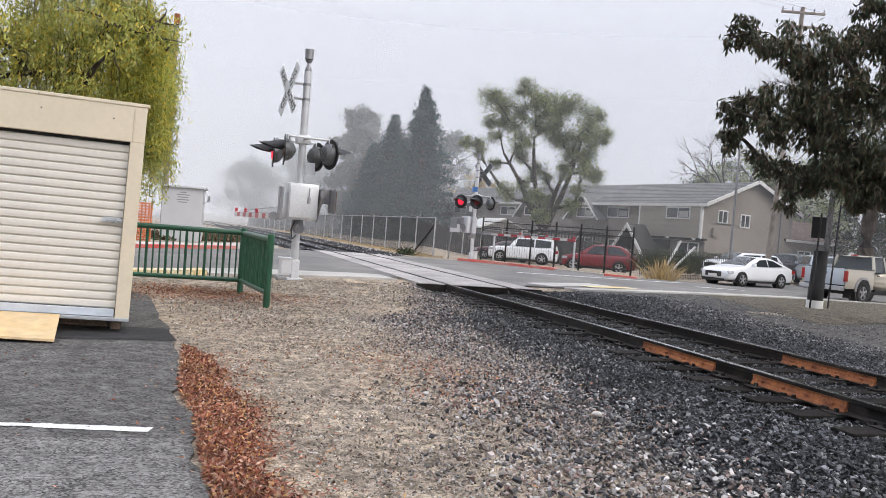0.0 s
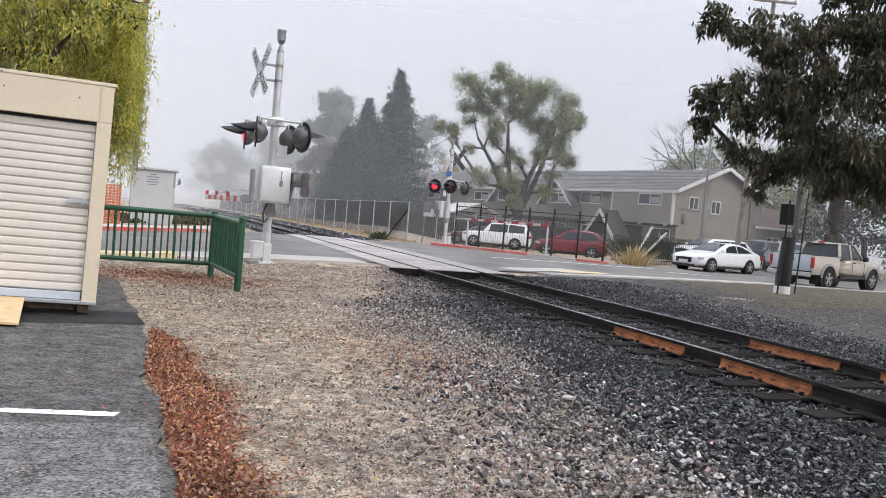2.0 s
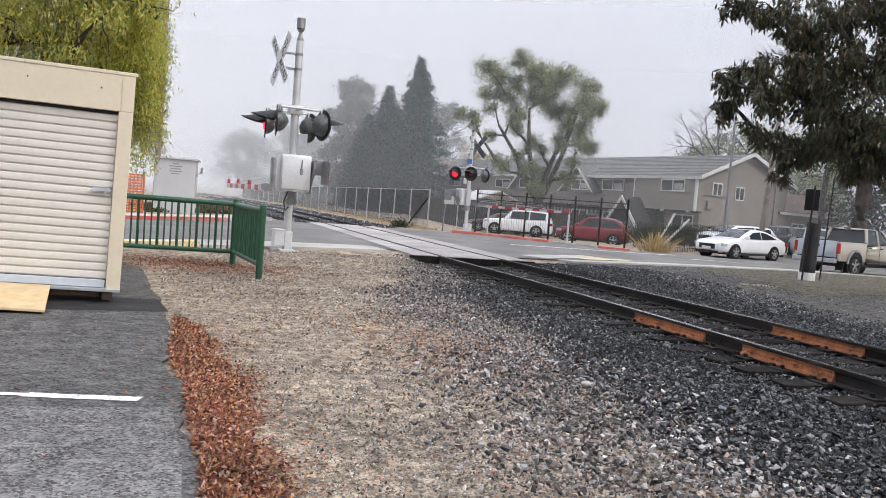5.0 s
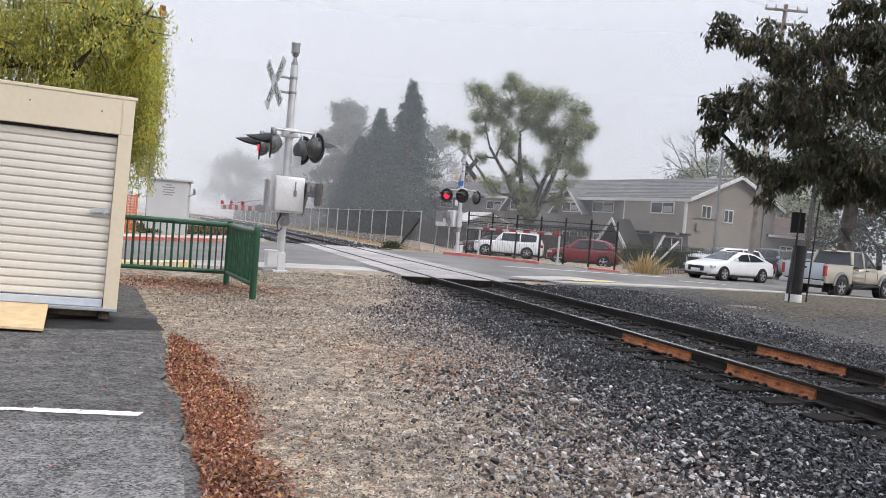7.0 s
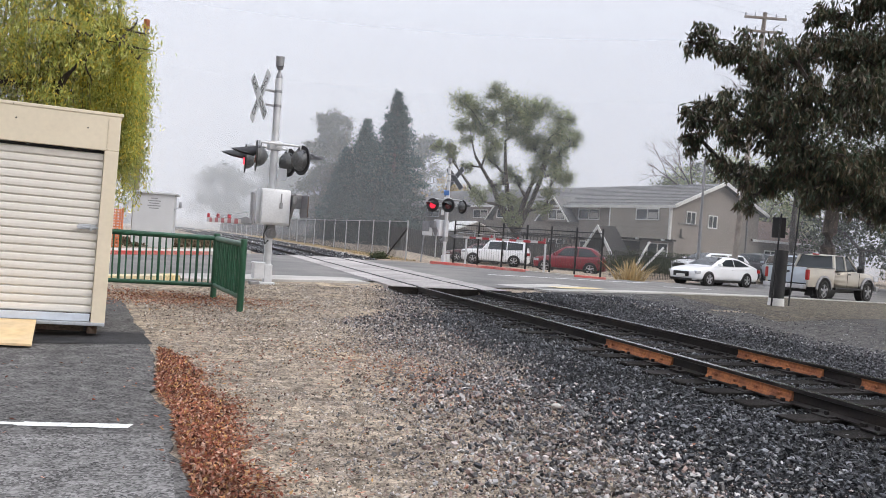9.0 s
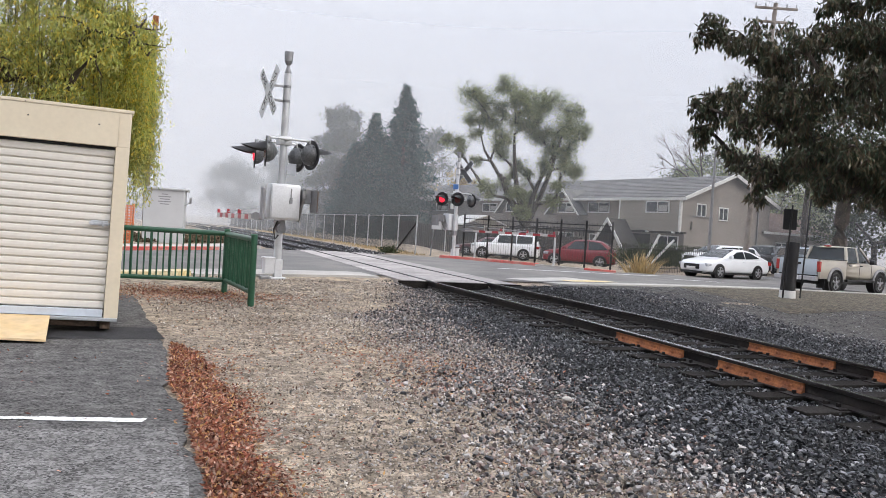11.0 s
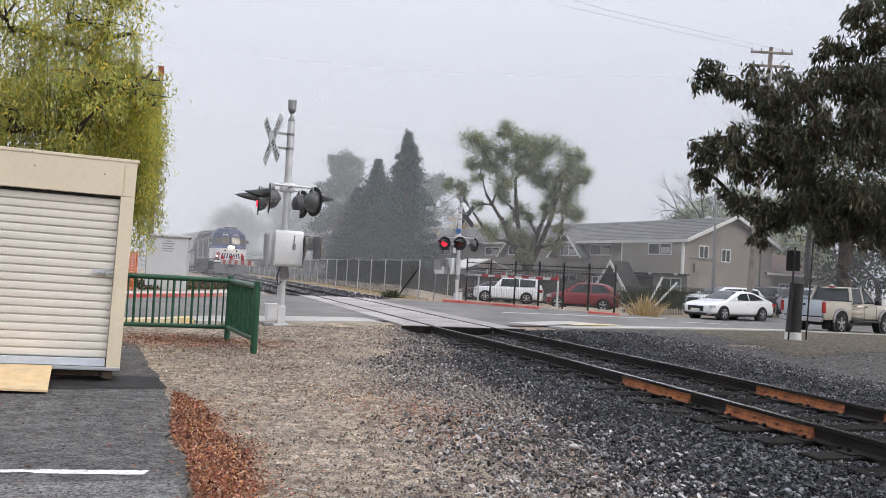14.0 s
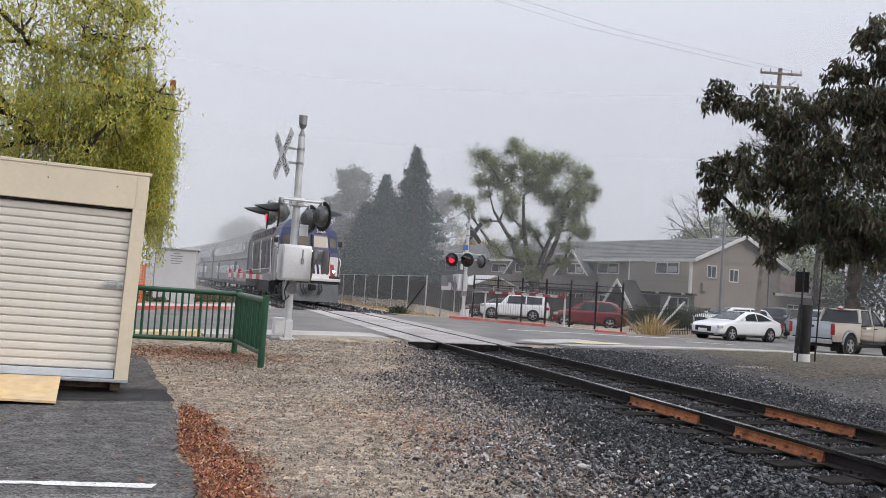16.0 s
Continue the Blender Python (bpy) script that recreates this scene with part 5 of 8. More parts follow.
OAK = [(x + 0.3 * math.sin(5.1 * k), 57.5 + 1.3 * math.sin(2.3 * k), z - 0.3 * (z > 11.8) + 0.15 * math.cos(3.7 * k), r * 0.8) for k, (x, z, r) in enumerate(OAK + OAK_LOW)]
build_tree("oak_tree", "tall spreading grey-green oak beside the apartment house", (7.5, 57.6, -0.2), (0.42, 3.0), OAK, None, LEAF["oak"], 50000, (0.17, 0.075), (0, 0, -0.4, 0.8), 12, 0.95, loose=0.48, twigs=5, fork=(7.6, 57.6, 2.0), stems=((4.1, 57.4, 7.6), (6.3, 57.7, 9.0), (5.4, 57.3, 5.9), (9.3, 57.5, 7.4), (9.9, 57.8, 9.0)))


def build_conifer(base, height, spread, seed):
    t = thing("conifer", "tall dark blue-green conifer fading into the fog", "tree", "conifers")
    rng = np.random.default_rng(seed)
    bm = bmesh.new()
    tube(bm, [base, (base[0], base[1], base[2] + height * 0.98)], [0.35, 0.03], 8)
    part("trunk", bm, M["bark"], t)
    pos = []
    for k in range(520):
        u = (k / 520) ** 0.85
        z = height * (0.06 + 0.93 * u)
        r = spread * 1.12 * (1 - u) ** 0.8 * rng.uniform(0.55, 1.25) + 0.1
        a = rng.uniform(0, 2 * math.pi)
        m = max(8, int(r * 26))
        s = np.sqrt(rng.random(m))
        pos.append(np.stack([base[0] + r * s * math.cos(a) + rng.normal(0, 0.16, m), base[1] + r * s * math.sin(a) + rng.normal(0, 0.16, m), base[2] + z - 0.35 * r * s + 0.1 * s * s * r + rng.normal(0, 0.12, m)], 1))
    pos = np.concatenate(pos)
    v, f = leaf_soup(len(pos), rng, pos, 0.4, 0.13, (0, 0, -0.5, 0.6))
    ob = new("crown", soup("crown", v, f, LEAF["spruce"]))
    ob.parent = t


build_conifer((-3.0, 85, 0), 17.4, 4.6, 1)
build_conifer((-6.6, 90, 0), 14.8, 3.8, 2)
build_conifer((-4.8, 82, 0), 10.5, 3.6, 3)
build_conifer((-9.0, 92, 0), 11.5, 3.4, 4)


def far_tree(base, h, r, mat, seed, n=7000, label="pale broadleaf tree almost lost in fog"):
    rng = random.Random(seed)
    cl = []
    for k in range(16):
        a, q = rng.uniform(0, 6.28), rng.uniform(0.1, 0.75)
        cl.append((base[0] + r * q * math.cos(a), base[1] + r * q * math.sin(a), base[2] + h * rng.uniform(0.2, 0.88), r * rng.uniform(0.25, 0.42)))
    cl.append((base[0], base[1], base[2] + h * 0.88, r * 0.32))
    build_tree("broadleaf_tree", label, base, (0.3, h * 0.25), cl, None, LEAF[mat], int(n * 1.1), (0.36, 0.18), None, seed)


far_tree((-11.5, 98, 0), 17.5, 4.6, "far", 21)
far_tree((-12.3, 97, 0), 14.5, 3.9, "far", 62)
far_tree((-11.0, 96, 0), 9.5, 4.2, "far", 20, 9000)
far_tree((0.5, 102, 0), 15.5, 4.5, "far", 22)
far_tree((3.5, 96, 0), 9.0, 3.8, "autumn", 23, 4500, "yellow autumn tree behind the signal, in fog")
far_tree((-32, 126, 0), 10.5, 5, "far", 63, 5000)
far_tree((-25, 124, 0), 13, 5.5, "far", 64, 6000)
far_tree((-18.5, 122, 0), 10.5, 5, "far", 65, 5000)
far_tree((-37, 150, 0), 13, 6, "far", 24, 5000)
far_tree((-28, 148, 0), 15, 7, "far", 25, 5000)
far_tree((-20, 140, 0), 11, 6, "far", 26, 5000)
far_tree((-46, 165, 0), 12, 6, "far", 27, 4000)
far_tree((32, 86, 0), 12.5, 6, "far", 28, 6000, "pale tree behind the apartment roof")
far_tree((40, 80, 0), 11.5, 6, "oak", 29, 6000, "broadleaf tree behind the apartment roof")
build_tree("street_tree", "thick-trunked dark street tree behind the pickup", (20.8, 37.2, -0.1), (0.42, 4.4), [(20, 36.5, 5.5, 2.0), (22.5, 37, 5.2, 2.0), (18.2, 36.3, 5.2, 1.4), (24.5, 38, 5.6, 2.2), (21.5, 37.5, 7.6, 2.4), (26.5, 38.5, 4.4, 2.2), (25.5, 38, 7.5, 2.4), (28.5, 40, 4.0, 2.4), (29, 40, 7, 2.6), (23.6, 37, 3.7, 1.1)], None, LEAF["bush"], 26000, (0.2, 0.09), (0, 0, -0.7, 0.8), 44, 0.8)
far_tree((36, 60, 0), 10, 6, "bush", 51, 14000, "dark broadleaf tree behind the bungalow")
far_tree((30, 72, 0), 11.5, 6, "oak", 52, 7000, "misty tree behind the apartment roof")
far_tree((33, 44, 0), 8.5, 4.2, "bush", 30, 14000, "dark broadleaf tree behind the parked pickup")
far_tree((38, 50, 0), 11, 5.5, "bush", 31, 14000, "dark broadleaf tree at the roadside")


def build_bare_tree(base, height, spread, seed):
    """A leafless crown: limbs that fork three times."""
    rng = random.Random(seed)
    t = thing("bare_tree", "pale leafless tree with fine twigs in the fog", "tree", "bare trees")
    bm = bmesh.new()
    fork = Vector(base) + Vector((0.2, 0, height * 0.45))
    limb(bm, base, fork, 0.22, 0.15, 0.2, rng)
    part("trunk", bm, M["bark"], t, smooth=True)
    def grow(bm, p, d, length, r, level):
        q = p + d * length
        limb(bm, p, q, r, r * 0.5, length * 0.12, rng, 4)
        if level:
            for _ in range(4):
                e = (d + Vector((rng.gauss(0, 0.55), rng.gauss(0, 0.4), rng.gauss(0.05, 0.45)))).normalized()
                grow(bm, p.lerp(q, rng.uniform(0.5, 1.0)), e, length * rng.uniform(0.45, 0.75), r * 0.5, level - 1)
    for _ in range(5):
        bm = bmesh.new()
        grow(bm, fork, Vector((rng.gauss(0, 0.6) * spread, rng.gauss(0, 0.3), 1)).normalized(), height * 0.26, 0.1, 3)
        part("limb", bm, M["bark"], t, smooth=True)


build_bare_tree((24.0, 47.5, 0), 16.5, 1.1, 3)
build_bare_tree((25.5, 70.0, 0), 14.0, 1.3, 5)


# ---- apartment house ----
M.update(
    stucco=material("taupe_stucco", (0.285, 0.255, 0.232), 0.9, dark=0.88, scale=0.8, fine=30, bump=0.15, amount=0.15),
    siding=material("taupe_siding", (0.34, 0.31, 0.27), 0.8, dark=0.9, scale=1, fine=20, bump=0.05, amount=0.12, spread=0.04),
    shingle=material("grey_shingles", (0.17, 0.168, 0.165), 0.95, dark=0.75, scale=1.2, fine=12, bump=0.4, amount=0.5),
    brown_shingle=material("brown_shingles", (0.17, 0.115, 0.095), 0.95, dark=0.75, scale=1.2, fine=12, bump=0.4, amount=0.5),
    trim=material("white_trim", (0.72, 0.72, 0.7), 0.6, dark=0.9, scale=3, fine=30, bump=0.02, amount=0.1),
    pane=glass("window_glass", (0.05, 0.055, 0.06), 0.06),
    dark_wood=material("dark_stained_wood", (0.05, 0.045, 0.04), 0.85, dark=0.7, scale=3, fine=30, bump=0.2),
    iron=material("black_iron", (0.012, 0.012, 0.013), 0.5, dark=0.7, scale=4, fine=30, bump=0.02),
    zinc=material("zinc_wire", (0.5, 0.5, 0.5), 0.6, metal=0.3, dark=0.8, scale=4, fine=30, bump=0.0, amount=0.1),
    orange=material("orange_plastic_net", (0.55, 0.16, 0.06), 0.6, dark=0.8, scale=4, fine=30, bump=0.0),
    cabinet=material("pale_grey_cabinet", (0.52, 0.53, 0.54), 0.6, dark=0.93, scale=1.5, fine=20, bump=0.02, amount=0.06),
    curtain=material("pale_blind", (0.4, 0.4, 0.38), 0.9, dark=0.85, scale=3, fine=30, bump=0.0),
)


def house_window(house, m, x0, x1, z0, z1, face=0.0, axis="x"):
    """A sliding window with white frame and two panes set in a wall facing -y (or +x)."""
    if axis == "y":
        m = m @ pose(0.0, 0, 0, 0, 0, 90)
    y = face
    bm = bmesh.new()
    t = 0.09
    for lo, hi in (((x0, y - 0.06, z0), (x1, y + 0.02, z0 + t)), ((x0, y - 0.06, z1 - t), (x1, y + 0.02, z1)), ((x0, y - 0.06, z0 + t), (x0 + t, y + 0.02, z1 - t)), ((x1 - t, y - 0.06, z0 + t), (x1, y + 0.02, z1 - t)), (((x0 + x1) / 2 - 0.04, y - 0.05, z0 + t), ((x0 + x1) / 2 + 0.04, y + 0.02, z1 - t))):
        box(bm, lo, hi, m, 0.01)
    win = part("window", bm, M["trim"], house, "white-framed sliding window")
    xm = (x0 + x1) / 2
    for a, b, q in ((x0 + t, xm - 0.04, "pane"), (xm + 0.04, x1 - t, "pane")):
        bm = bmesh.new(); box(bm, (a, y - 0.02, z0 + t), (b, y - 0.008, z1 - t), m); part("pane", bm, M["pane"], win)
    if (x1 - x0) > 1.5:
        bm = bmesh.new(); box(bm, (xm + 0.1, y - 0.026, z0 + t + 0.05), (x1 - t - 0.1, y - 0.021, z0 + 0.45 * (z1 - z0) + 0.2), m); part("blind", bm, M["curtain"], win)


def build_house():
    m = Matrix(((0.5, 0.866, 0, 19.5), (-0.866, 0.5, 0, 56.7), (0, 0, 1, 0), (0, 0, 0, 1)))
    h = thing("apartment_house", "two-storey taupe apartment house with white-trimmed eaves", "building")
    def piece(name, lo, hi, mat, label="", bevel=0.0, parent=None):
        bm = bmesh.new(); box(bm, lo, hi, m, bevel); return part(name, bm, mat, parent or h, label)
    L, D = 44.0, 10.0
    piece("wall", (-L, 0, -0.5), (0, D, 5.0), M["stucco"], "taupe stucco walls")
    # gable end
    bm = bmesh.new()
    a = [m @ Vector(p) for p in ((0.0, 0, 5.0), (0.0, D, 5.0), (0.0, D / 2, 6.95))]; b = [m @ Vector(p) for p in ((-0.3, 0, 5.0), (-0.3, D, 5.0), (-0.3, D / 2, 6.95))]
    va, vb = [bm.verts.new(p) for p in a], [bm.verts.new(p) for p in b]
    bm.faces.new(va); bm.faces.new(vb[::-1])
    for k in range(3):
        bm.faces.new((va[k], va[(k + 1) % 3], vb[(k + 1) % 3], vb[k]))
    bmesh.ops.recalc_face_normals(bm, faces=bm.faces)
    part("gable_wall", bm, M["stucco"], h)
    piece("belt_board", (0.0, 0, 4.92), (0.03, D, 5.02), M["stucco"])
    # roof slopes in courses
    for s in (0, 1):
        bm = bmesh.new()
        n = 14
        for k in range(n):
            u0, u1 = k / n, (k + 1) / n
            def q(u, lift):
                y = -0.6 + (D / 2 + 0.6) * u if s == 0 else D + 0.6 - (D / 2 + 0.6) * u
                return y, 4.86 + 2.2 * u + lift
            (y0, z0), (y1, z1) = q(u0, 0.05), q(u1, 0.02)
            v = [bm.verts.new(m @ Vector(p)) for p in ((-L - 0.4, y0, z0), (0.45, y0, z0), (0.45, y1, z1), (-L - 0.4, y1, z1))]
            w = [bm.verts.new(m @ Vector(p)) for p in ((-L - 0.4, y0, z0 - 0.12), (0.45, y0, z0 - 0.12), (0.45, y1, z1 - 0.12), (-L - 0.4, y1, z1 - 0.12))]
            bm.faces.new(v); bm.faces.new(w[::-1])
            for j in range(4):
                bm.faces.new((v[j], w[j], w[(j + 1) % 4], v[(j + 1) % 4]))
        bmesh.ops.recalc_face_normals(bm, faces=bm.faces)
        part("roof", bm, M["shingle"], h, "grey shingle roof slope")
    piece("fascia", (-L - 0.4, -0.66, 4.72), (0.45, -0.6, 4.93), M["trim"], "white eaves board")
    for sgn in (0, 1):
        bm = bmesh.new()
        p0, p1 = ((0.48, -0.66, 4.72), (0.48, D / 2, 6.95)) if sgn == 0 else ((0.48, D + 0.66, 4.72), (0.48, D / 2, 6.95))
        v = []
        for n in range(15):
            u = n / 14
            y, z = p0[1] + (p1[1] - p0[1]) * u, p0[2] + (p1[2] - p0[2]) * u
            v.append((y, z))
        prism(bm, v + [(y, z + 0.26 + 0.03 * (k % 2)) for k, (y, z) in reversed(list(enumerate(v)))], 0.45, 0.52, "x")
        bm.transform(m)
        part("bargeboard", bm, M["trim"], h, "wavy white bargeboard")
    # projecting upper storey with board siding at the corner
    piece("upper_bay", (-6.4, -0.55, 2.35), (0.0, 0.0, 4.9), M["stucco"])
    for k in range(13):
        z = 2.35 + k * 0.192
        piece("siding_board", (-6.33, -0.59, z), (-0.12, -0.55, z + 0.185), M["siding"])
    for x in (-6.42, -0.11):
        piece("corner_board", (x, -0.61, 2.35), (x + 0.12, -0.5, 4.8), M["trim"])
    piece("corner_board", (0.0, -0.56, 2.3), (0.04, -0.4, 4.8), M["trim"])
    piece("soffit_beam", (-6.4, -0.5, 2.2), (0.3, -0.1, 2.35), M["dark_wood"])
    for x in (-3.2, -0.6):
        piece("bracket", (x, -0.75, 2.22), (x + 0.15, 0, 2.36), M["trim"])
    house_window(h, m, -3.45, -1.05, 3.75, 4.68, -0.6)
    house_window(h, m, -10.8, -8.15, 3.7, 4.66, 0.0)
    house_window(h, m, -27.2, -24.55, 3.6, 4.5, 0.0)
    house_window(h, m, -36.8, -34.1, 3.6, 4.45, 0.0)
    house_window(h, m, -2.6, -0.5, 0.7, 2.05, 0.0)
    house_window(h, m, -10.4, -8.8, 0.9, 1.9, 0.0)
    house_window(h, m, -14.6, -12.4, 0.8, 1.9, 0.0)
    # no hollow here: a flat dark panel paints the shade of the entry
    piece("entry_recess", (-5.6, -0.03, -0.3), (-3.4, 0.0, 2.1), M["dark_wood"], "entry, its shade put in as a flat dark panel")
    # gable-end windows
    house_window(h, m, 1.15, 2.25, 3.6, 4.62, 0.0, "y")
    house_window(h, m, 3.7, 4.8, 3.45, 4.5, 0.0, "y")
    # steep front gables
    for x0, x1, za, zb in ((-15.4, -10.8, 5.8, 3.45), (-23.4, -18.8, 5.8, 3.45)):
        xm = (x0 + x1) / 2
        bm = bmesh.new()
        prism(bm, [(xm - 1.75, zb), (xm + 1.75, zb), (xm + 1.75, zb + 0.3), (xm + 0.1, za - 0.25), (xm - 0.1, za - 0.25), (xm - 1.75, zb + 0.3)], -0.5, 0.1, "y"); bm.transform(m)
        part("gable_wall", bm, M["stucco"], h)
        for sg in (-1, 1):
            bm = bmesh.new()
            e = x0 if sg < 0 else x1
            prism(bm, [(xm, za), (xm, za - 0.28), (e - sg * 0.1, zb), (e + sg * 0.12, zb)], -1.1, 2.2, "y"); bm.transform(m)
            part("gable_roof", bm, M["shingle"], h)
            bm = bmesh.new()
            prism(bm, [(xm, za + 0.02), (xm, za - 0.26), (e - sg * 0.05, zb - 0.05), (e + sg * 0.12, zb - 0.05)], -1.16, -1.105, "y"); bm.transform(m)
            part("gable_board", bm, M["trim"], h)
        house_window(h, m, xm - 1.15, xm + 1.15, 3.62, 4.55, -0.52)
    # low steep porch
    for sg in (-1, 1):
        bm = bmesh.new()
        prism(bm, [(-4.9, 3.15), (-4.9, 2.85), (-4.9 + sg * 1.75, 0.75), (-4.9 + sg * 2.0, 0.75)], -3.2, -1.3, "y"); bm.transform(m)
        part("porch_roof", bm, M["dark_wood"], h, "dark steep porch roof")
        bm = bmesh.new()
        prism(bm, [(-4.9, 3.2), (-4.9, 2.88), (-4.9 + sg * 1.72, 0.72), (-4.9 + sg * 2.02, 0.72)], -3.28, -3.2, "y"); bm.transform(m)
        part("porch_board", bm, M["trim"], h)
    piece("balcony_rail", (-19.5, -1.2, 2.2), (-9.8, -1.1, 2.3), M["dark_wood"])
    piece("balcony_floor", (-40, -1.2, 1.95), (-9.8, 0, 2.1), M["dark_wood"], "dark timber gallery floor")
    for k in range(20):
        x = -19.4 + k * 0.5
        piece("picket", (x, -1.18, 1.6), (x + 0.08, -1.13, 2.35), M["dark_wood"])
    piece("conduit", (0.05, 0.3, 3.6), (0.1, 3.0, 3.66), M["grey_metal"])
    piece("conduit", (0.05, 2.95, 1.4), (0.1, 3.0, 3.6), M["grey_metal"])
    piece("downpipe", (0.03, 8.4, -0.3), (0.12, 8.5, 4.9), M["grey_metal"])
    piece("meter_box", (0.03, 0.6, 2.6), (0.2, 1.2, 3.2), M["stucco"])


build_house()


def build_lesser_houses():
    for (x, y, w, d, hh, rz, name, label, wall) in ((31.5, 64, 9, 8, 2.9, 30, "bungalow", "low brown-roofed bungalow in fog", "stucco"),):
        m = pose(x, y, 0, 0, 0, rz)
        h = thing(name, label, "house")
        bm = bmesh.new(); box(bm, (-w / 2, 0, -0.4), (w / 2, d, hh), m); part("wall", bm, M[wall], h)
        bm = bmesh.new(); prism(bm, [(-0.5, hh - 0.15), (d + 0.5, hh - 0.15), (d + 0.5, hh), (d / 2, hh + 1.9), (-0.5, hh)], -w / 2 - 0.4, w / 2 + 0.4, "x"); bm.transform(m); part("roof", bm, M["brown_shingle"], h, "brown shingle roof")
        bm = bmesh.new(); box(bm, (-w / 2 - 0.4, -0.55, hh - 0.17), (w / 2 + 0.4, -0.5, hh + 0.02), m); part("fascia", bm, M["trim"], h)
        house_window(h, m, -2.6, -0.9, 0.9, 2.1, 0.0)
        house_window(h, m, 1.2, 3.0, 0.9, 2.1, 0.0)
    # white canopy beyond the parked cars
    c = thing("canopy", "small white pitched canopy beside the parking", "canopy", "", pose(3.75, 57.9, -0.3, 0, 0, 25))
    for x in (-1.7, 1.7):
        for y in (-1.5, 1.5):
            bm = bmesh.new(); cyl(bm, (x, y, 0), (x, y, 2.2), 0.05, seg=8); part("leg", bm, M["trim"], c)
    for sg in (-1, 1):
        bm = bmesh.new(); prism(bm, [(0, 3.0), (0, 2.9), (sg * 2.0, 2.15), (sg * 2.0, 2.25)], -1.8, 1.8, "y"); part("roof_panel", bm, M["trim"], c)


build_lesser_houses()


# ---- fences, poles and boxes ----
RAIL_ENDS = (((12.16, 38.86, 1.85), (11.3, 39.1, -0.1)), ((12.85, 38.64, 1.6), (11.6, 39.03, 0.0)))


def build_fences():
    f = thing("chain_link_fence", "grey chain-link fence along the railway", "fence")
    def at(y, z):
        p = track_point(y, 4.3)
        return Vector((p.x, p.y, ground_z(p.x, p.y) + z))
    ys = [33.4 + k * 2.75 for k in range(24)]
    for k, y in enumerate(ys):
        bm = bmesh.new(); cyl(bm, at(y, -0.05), at(y, 1.85), 0.032, seg=8); part("post", bm, M["zinc"], f)
    bm = bmesh.new(); tube(bm, [at(y, 1.8) for y in ys], 0.014, 6); part("top_wire", bm, M["zinc"], f)
    bm = bmesh.new(); cyl(bm, at(33.4, 1.5), at(36.4, 0.05), 0.035, seg=8); part("brace", bm, M["rail"], f, "dark diagonal brace")
    # mesh of woven wires
    bm = bmesh.new()
    y = ys[0]
    while y < ys[-1] - 1.9:
        for a, b in ((0.05, 1.8), (1.8, 0.05)):
            p, q = at(y, a), at(y + 1.75, b)
            u = Vector((0.0045, 0.0016, 0))
            v = [bm.verts.new(x) for x in (p - u, p + u, q + u, q - u)]
            bm.faces.new(v)
        y += 0.1
    ob = part("wire_mesh", bm, M["iron"], f, "woven wire mesh")
    tagged(ob, kind="stuff")
    # tall black iron fence by the parking
    g = thing("iron_fence", "tall black iron fence before the parked cars", "fence")
    pts = along([(1.9, 36.6), (4.4, 35.6), (8.3, 33.2)], 7)
    for k, (x, y) in enumerate(pts):
        bm = bmesh.new(); box(bm, (x - 0.04, y - 0.04, ground_z(x, y) - 0.3), (x + 0.04, y + 0.04, 2.2), bevel=0.01); part("post", bm, M["iron"], g)
    for z in (2.0, 1.75, 0.3):
        for a, b in zip(pts, pts[1:]):
            bm = bmesh.new(); cyl(bm, (*a, z), (*b, z), 0.022, seg=6); part("rail_bar", bm, M["iron"], g)
    dense = along([(1.9, 36.6), (4.4, 35.6), (8.3, 33.2)], 62)
    bm0 = bmesh.new(); cyl(bm0, (0, 0, 0.2), (0, 0, 2.12), 0.005, seg=5)
    me = finish("picket", bm0, M["iron"])
    for x, y in dense:
        ob = new("picket", me); ob.parent = g; ob.matrix_basis = pose(x, y, 0)
    for x, y in ((2.3, 33.8), (5.6, 32.2)):
        bm = bmesh.new(); cyl(bm, (x, y, -0.1), (x, y, 1.35), 0.045, seg=10); single("bollard", bm, M["galv"], "slim galvanised steel post by the kerb", "post", "slim steel posts")
    g = thing("low_fence", "low black picket fence behind the dry grass", "fence")
    line = along([(9.0, 34.4), (13.0, 38.2), (18.0, 41.5)], 70)
    bm0 = bmesh.new(); cyl(bm0, (0, 0, -0.05), (0, 0, 1.25), 0.014, seg=5)
    me = finish("picket", bm0, M["iron"])
    for x, y in line:
        ob = new("picket", me); ob.parent = g; ob.matrix_basis = pose(x, y, 0)
    for z in (0.15, 1.1):
        bm = bmesh.new(); tube(bm, [(x, y, z) for x, y in line[::10] + [line[-1]]], 0.022, 6); part("rail_bar", bm, M["iron"], g)
    for k, (a, b) in enumerate(RAIL_ENDS):
        bm = bmesh.new(); cyl(bm, a, b, 0.055, seg=8); single("stair_rail", bm, M["trim"], "sloping white stair handrail before the house", "handrail", "sloping white rails")


build_fences()


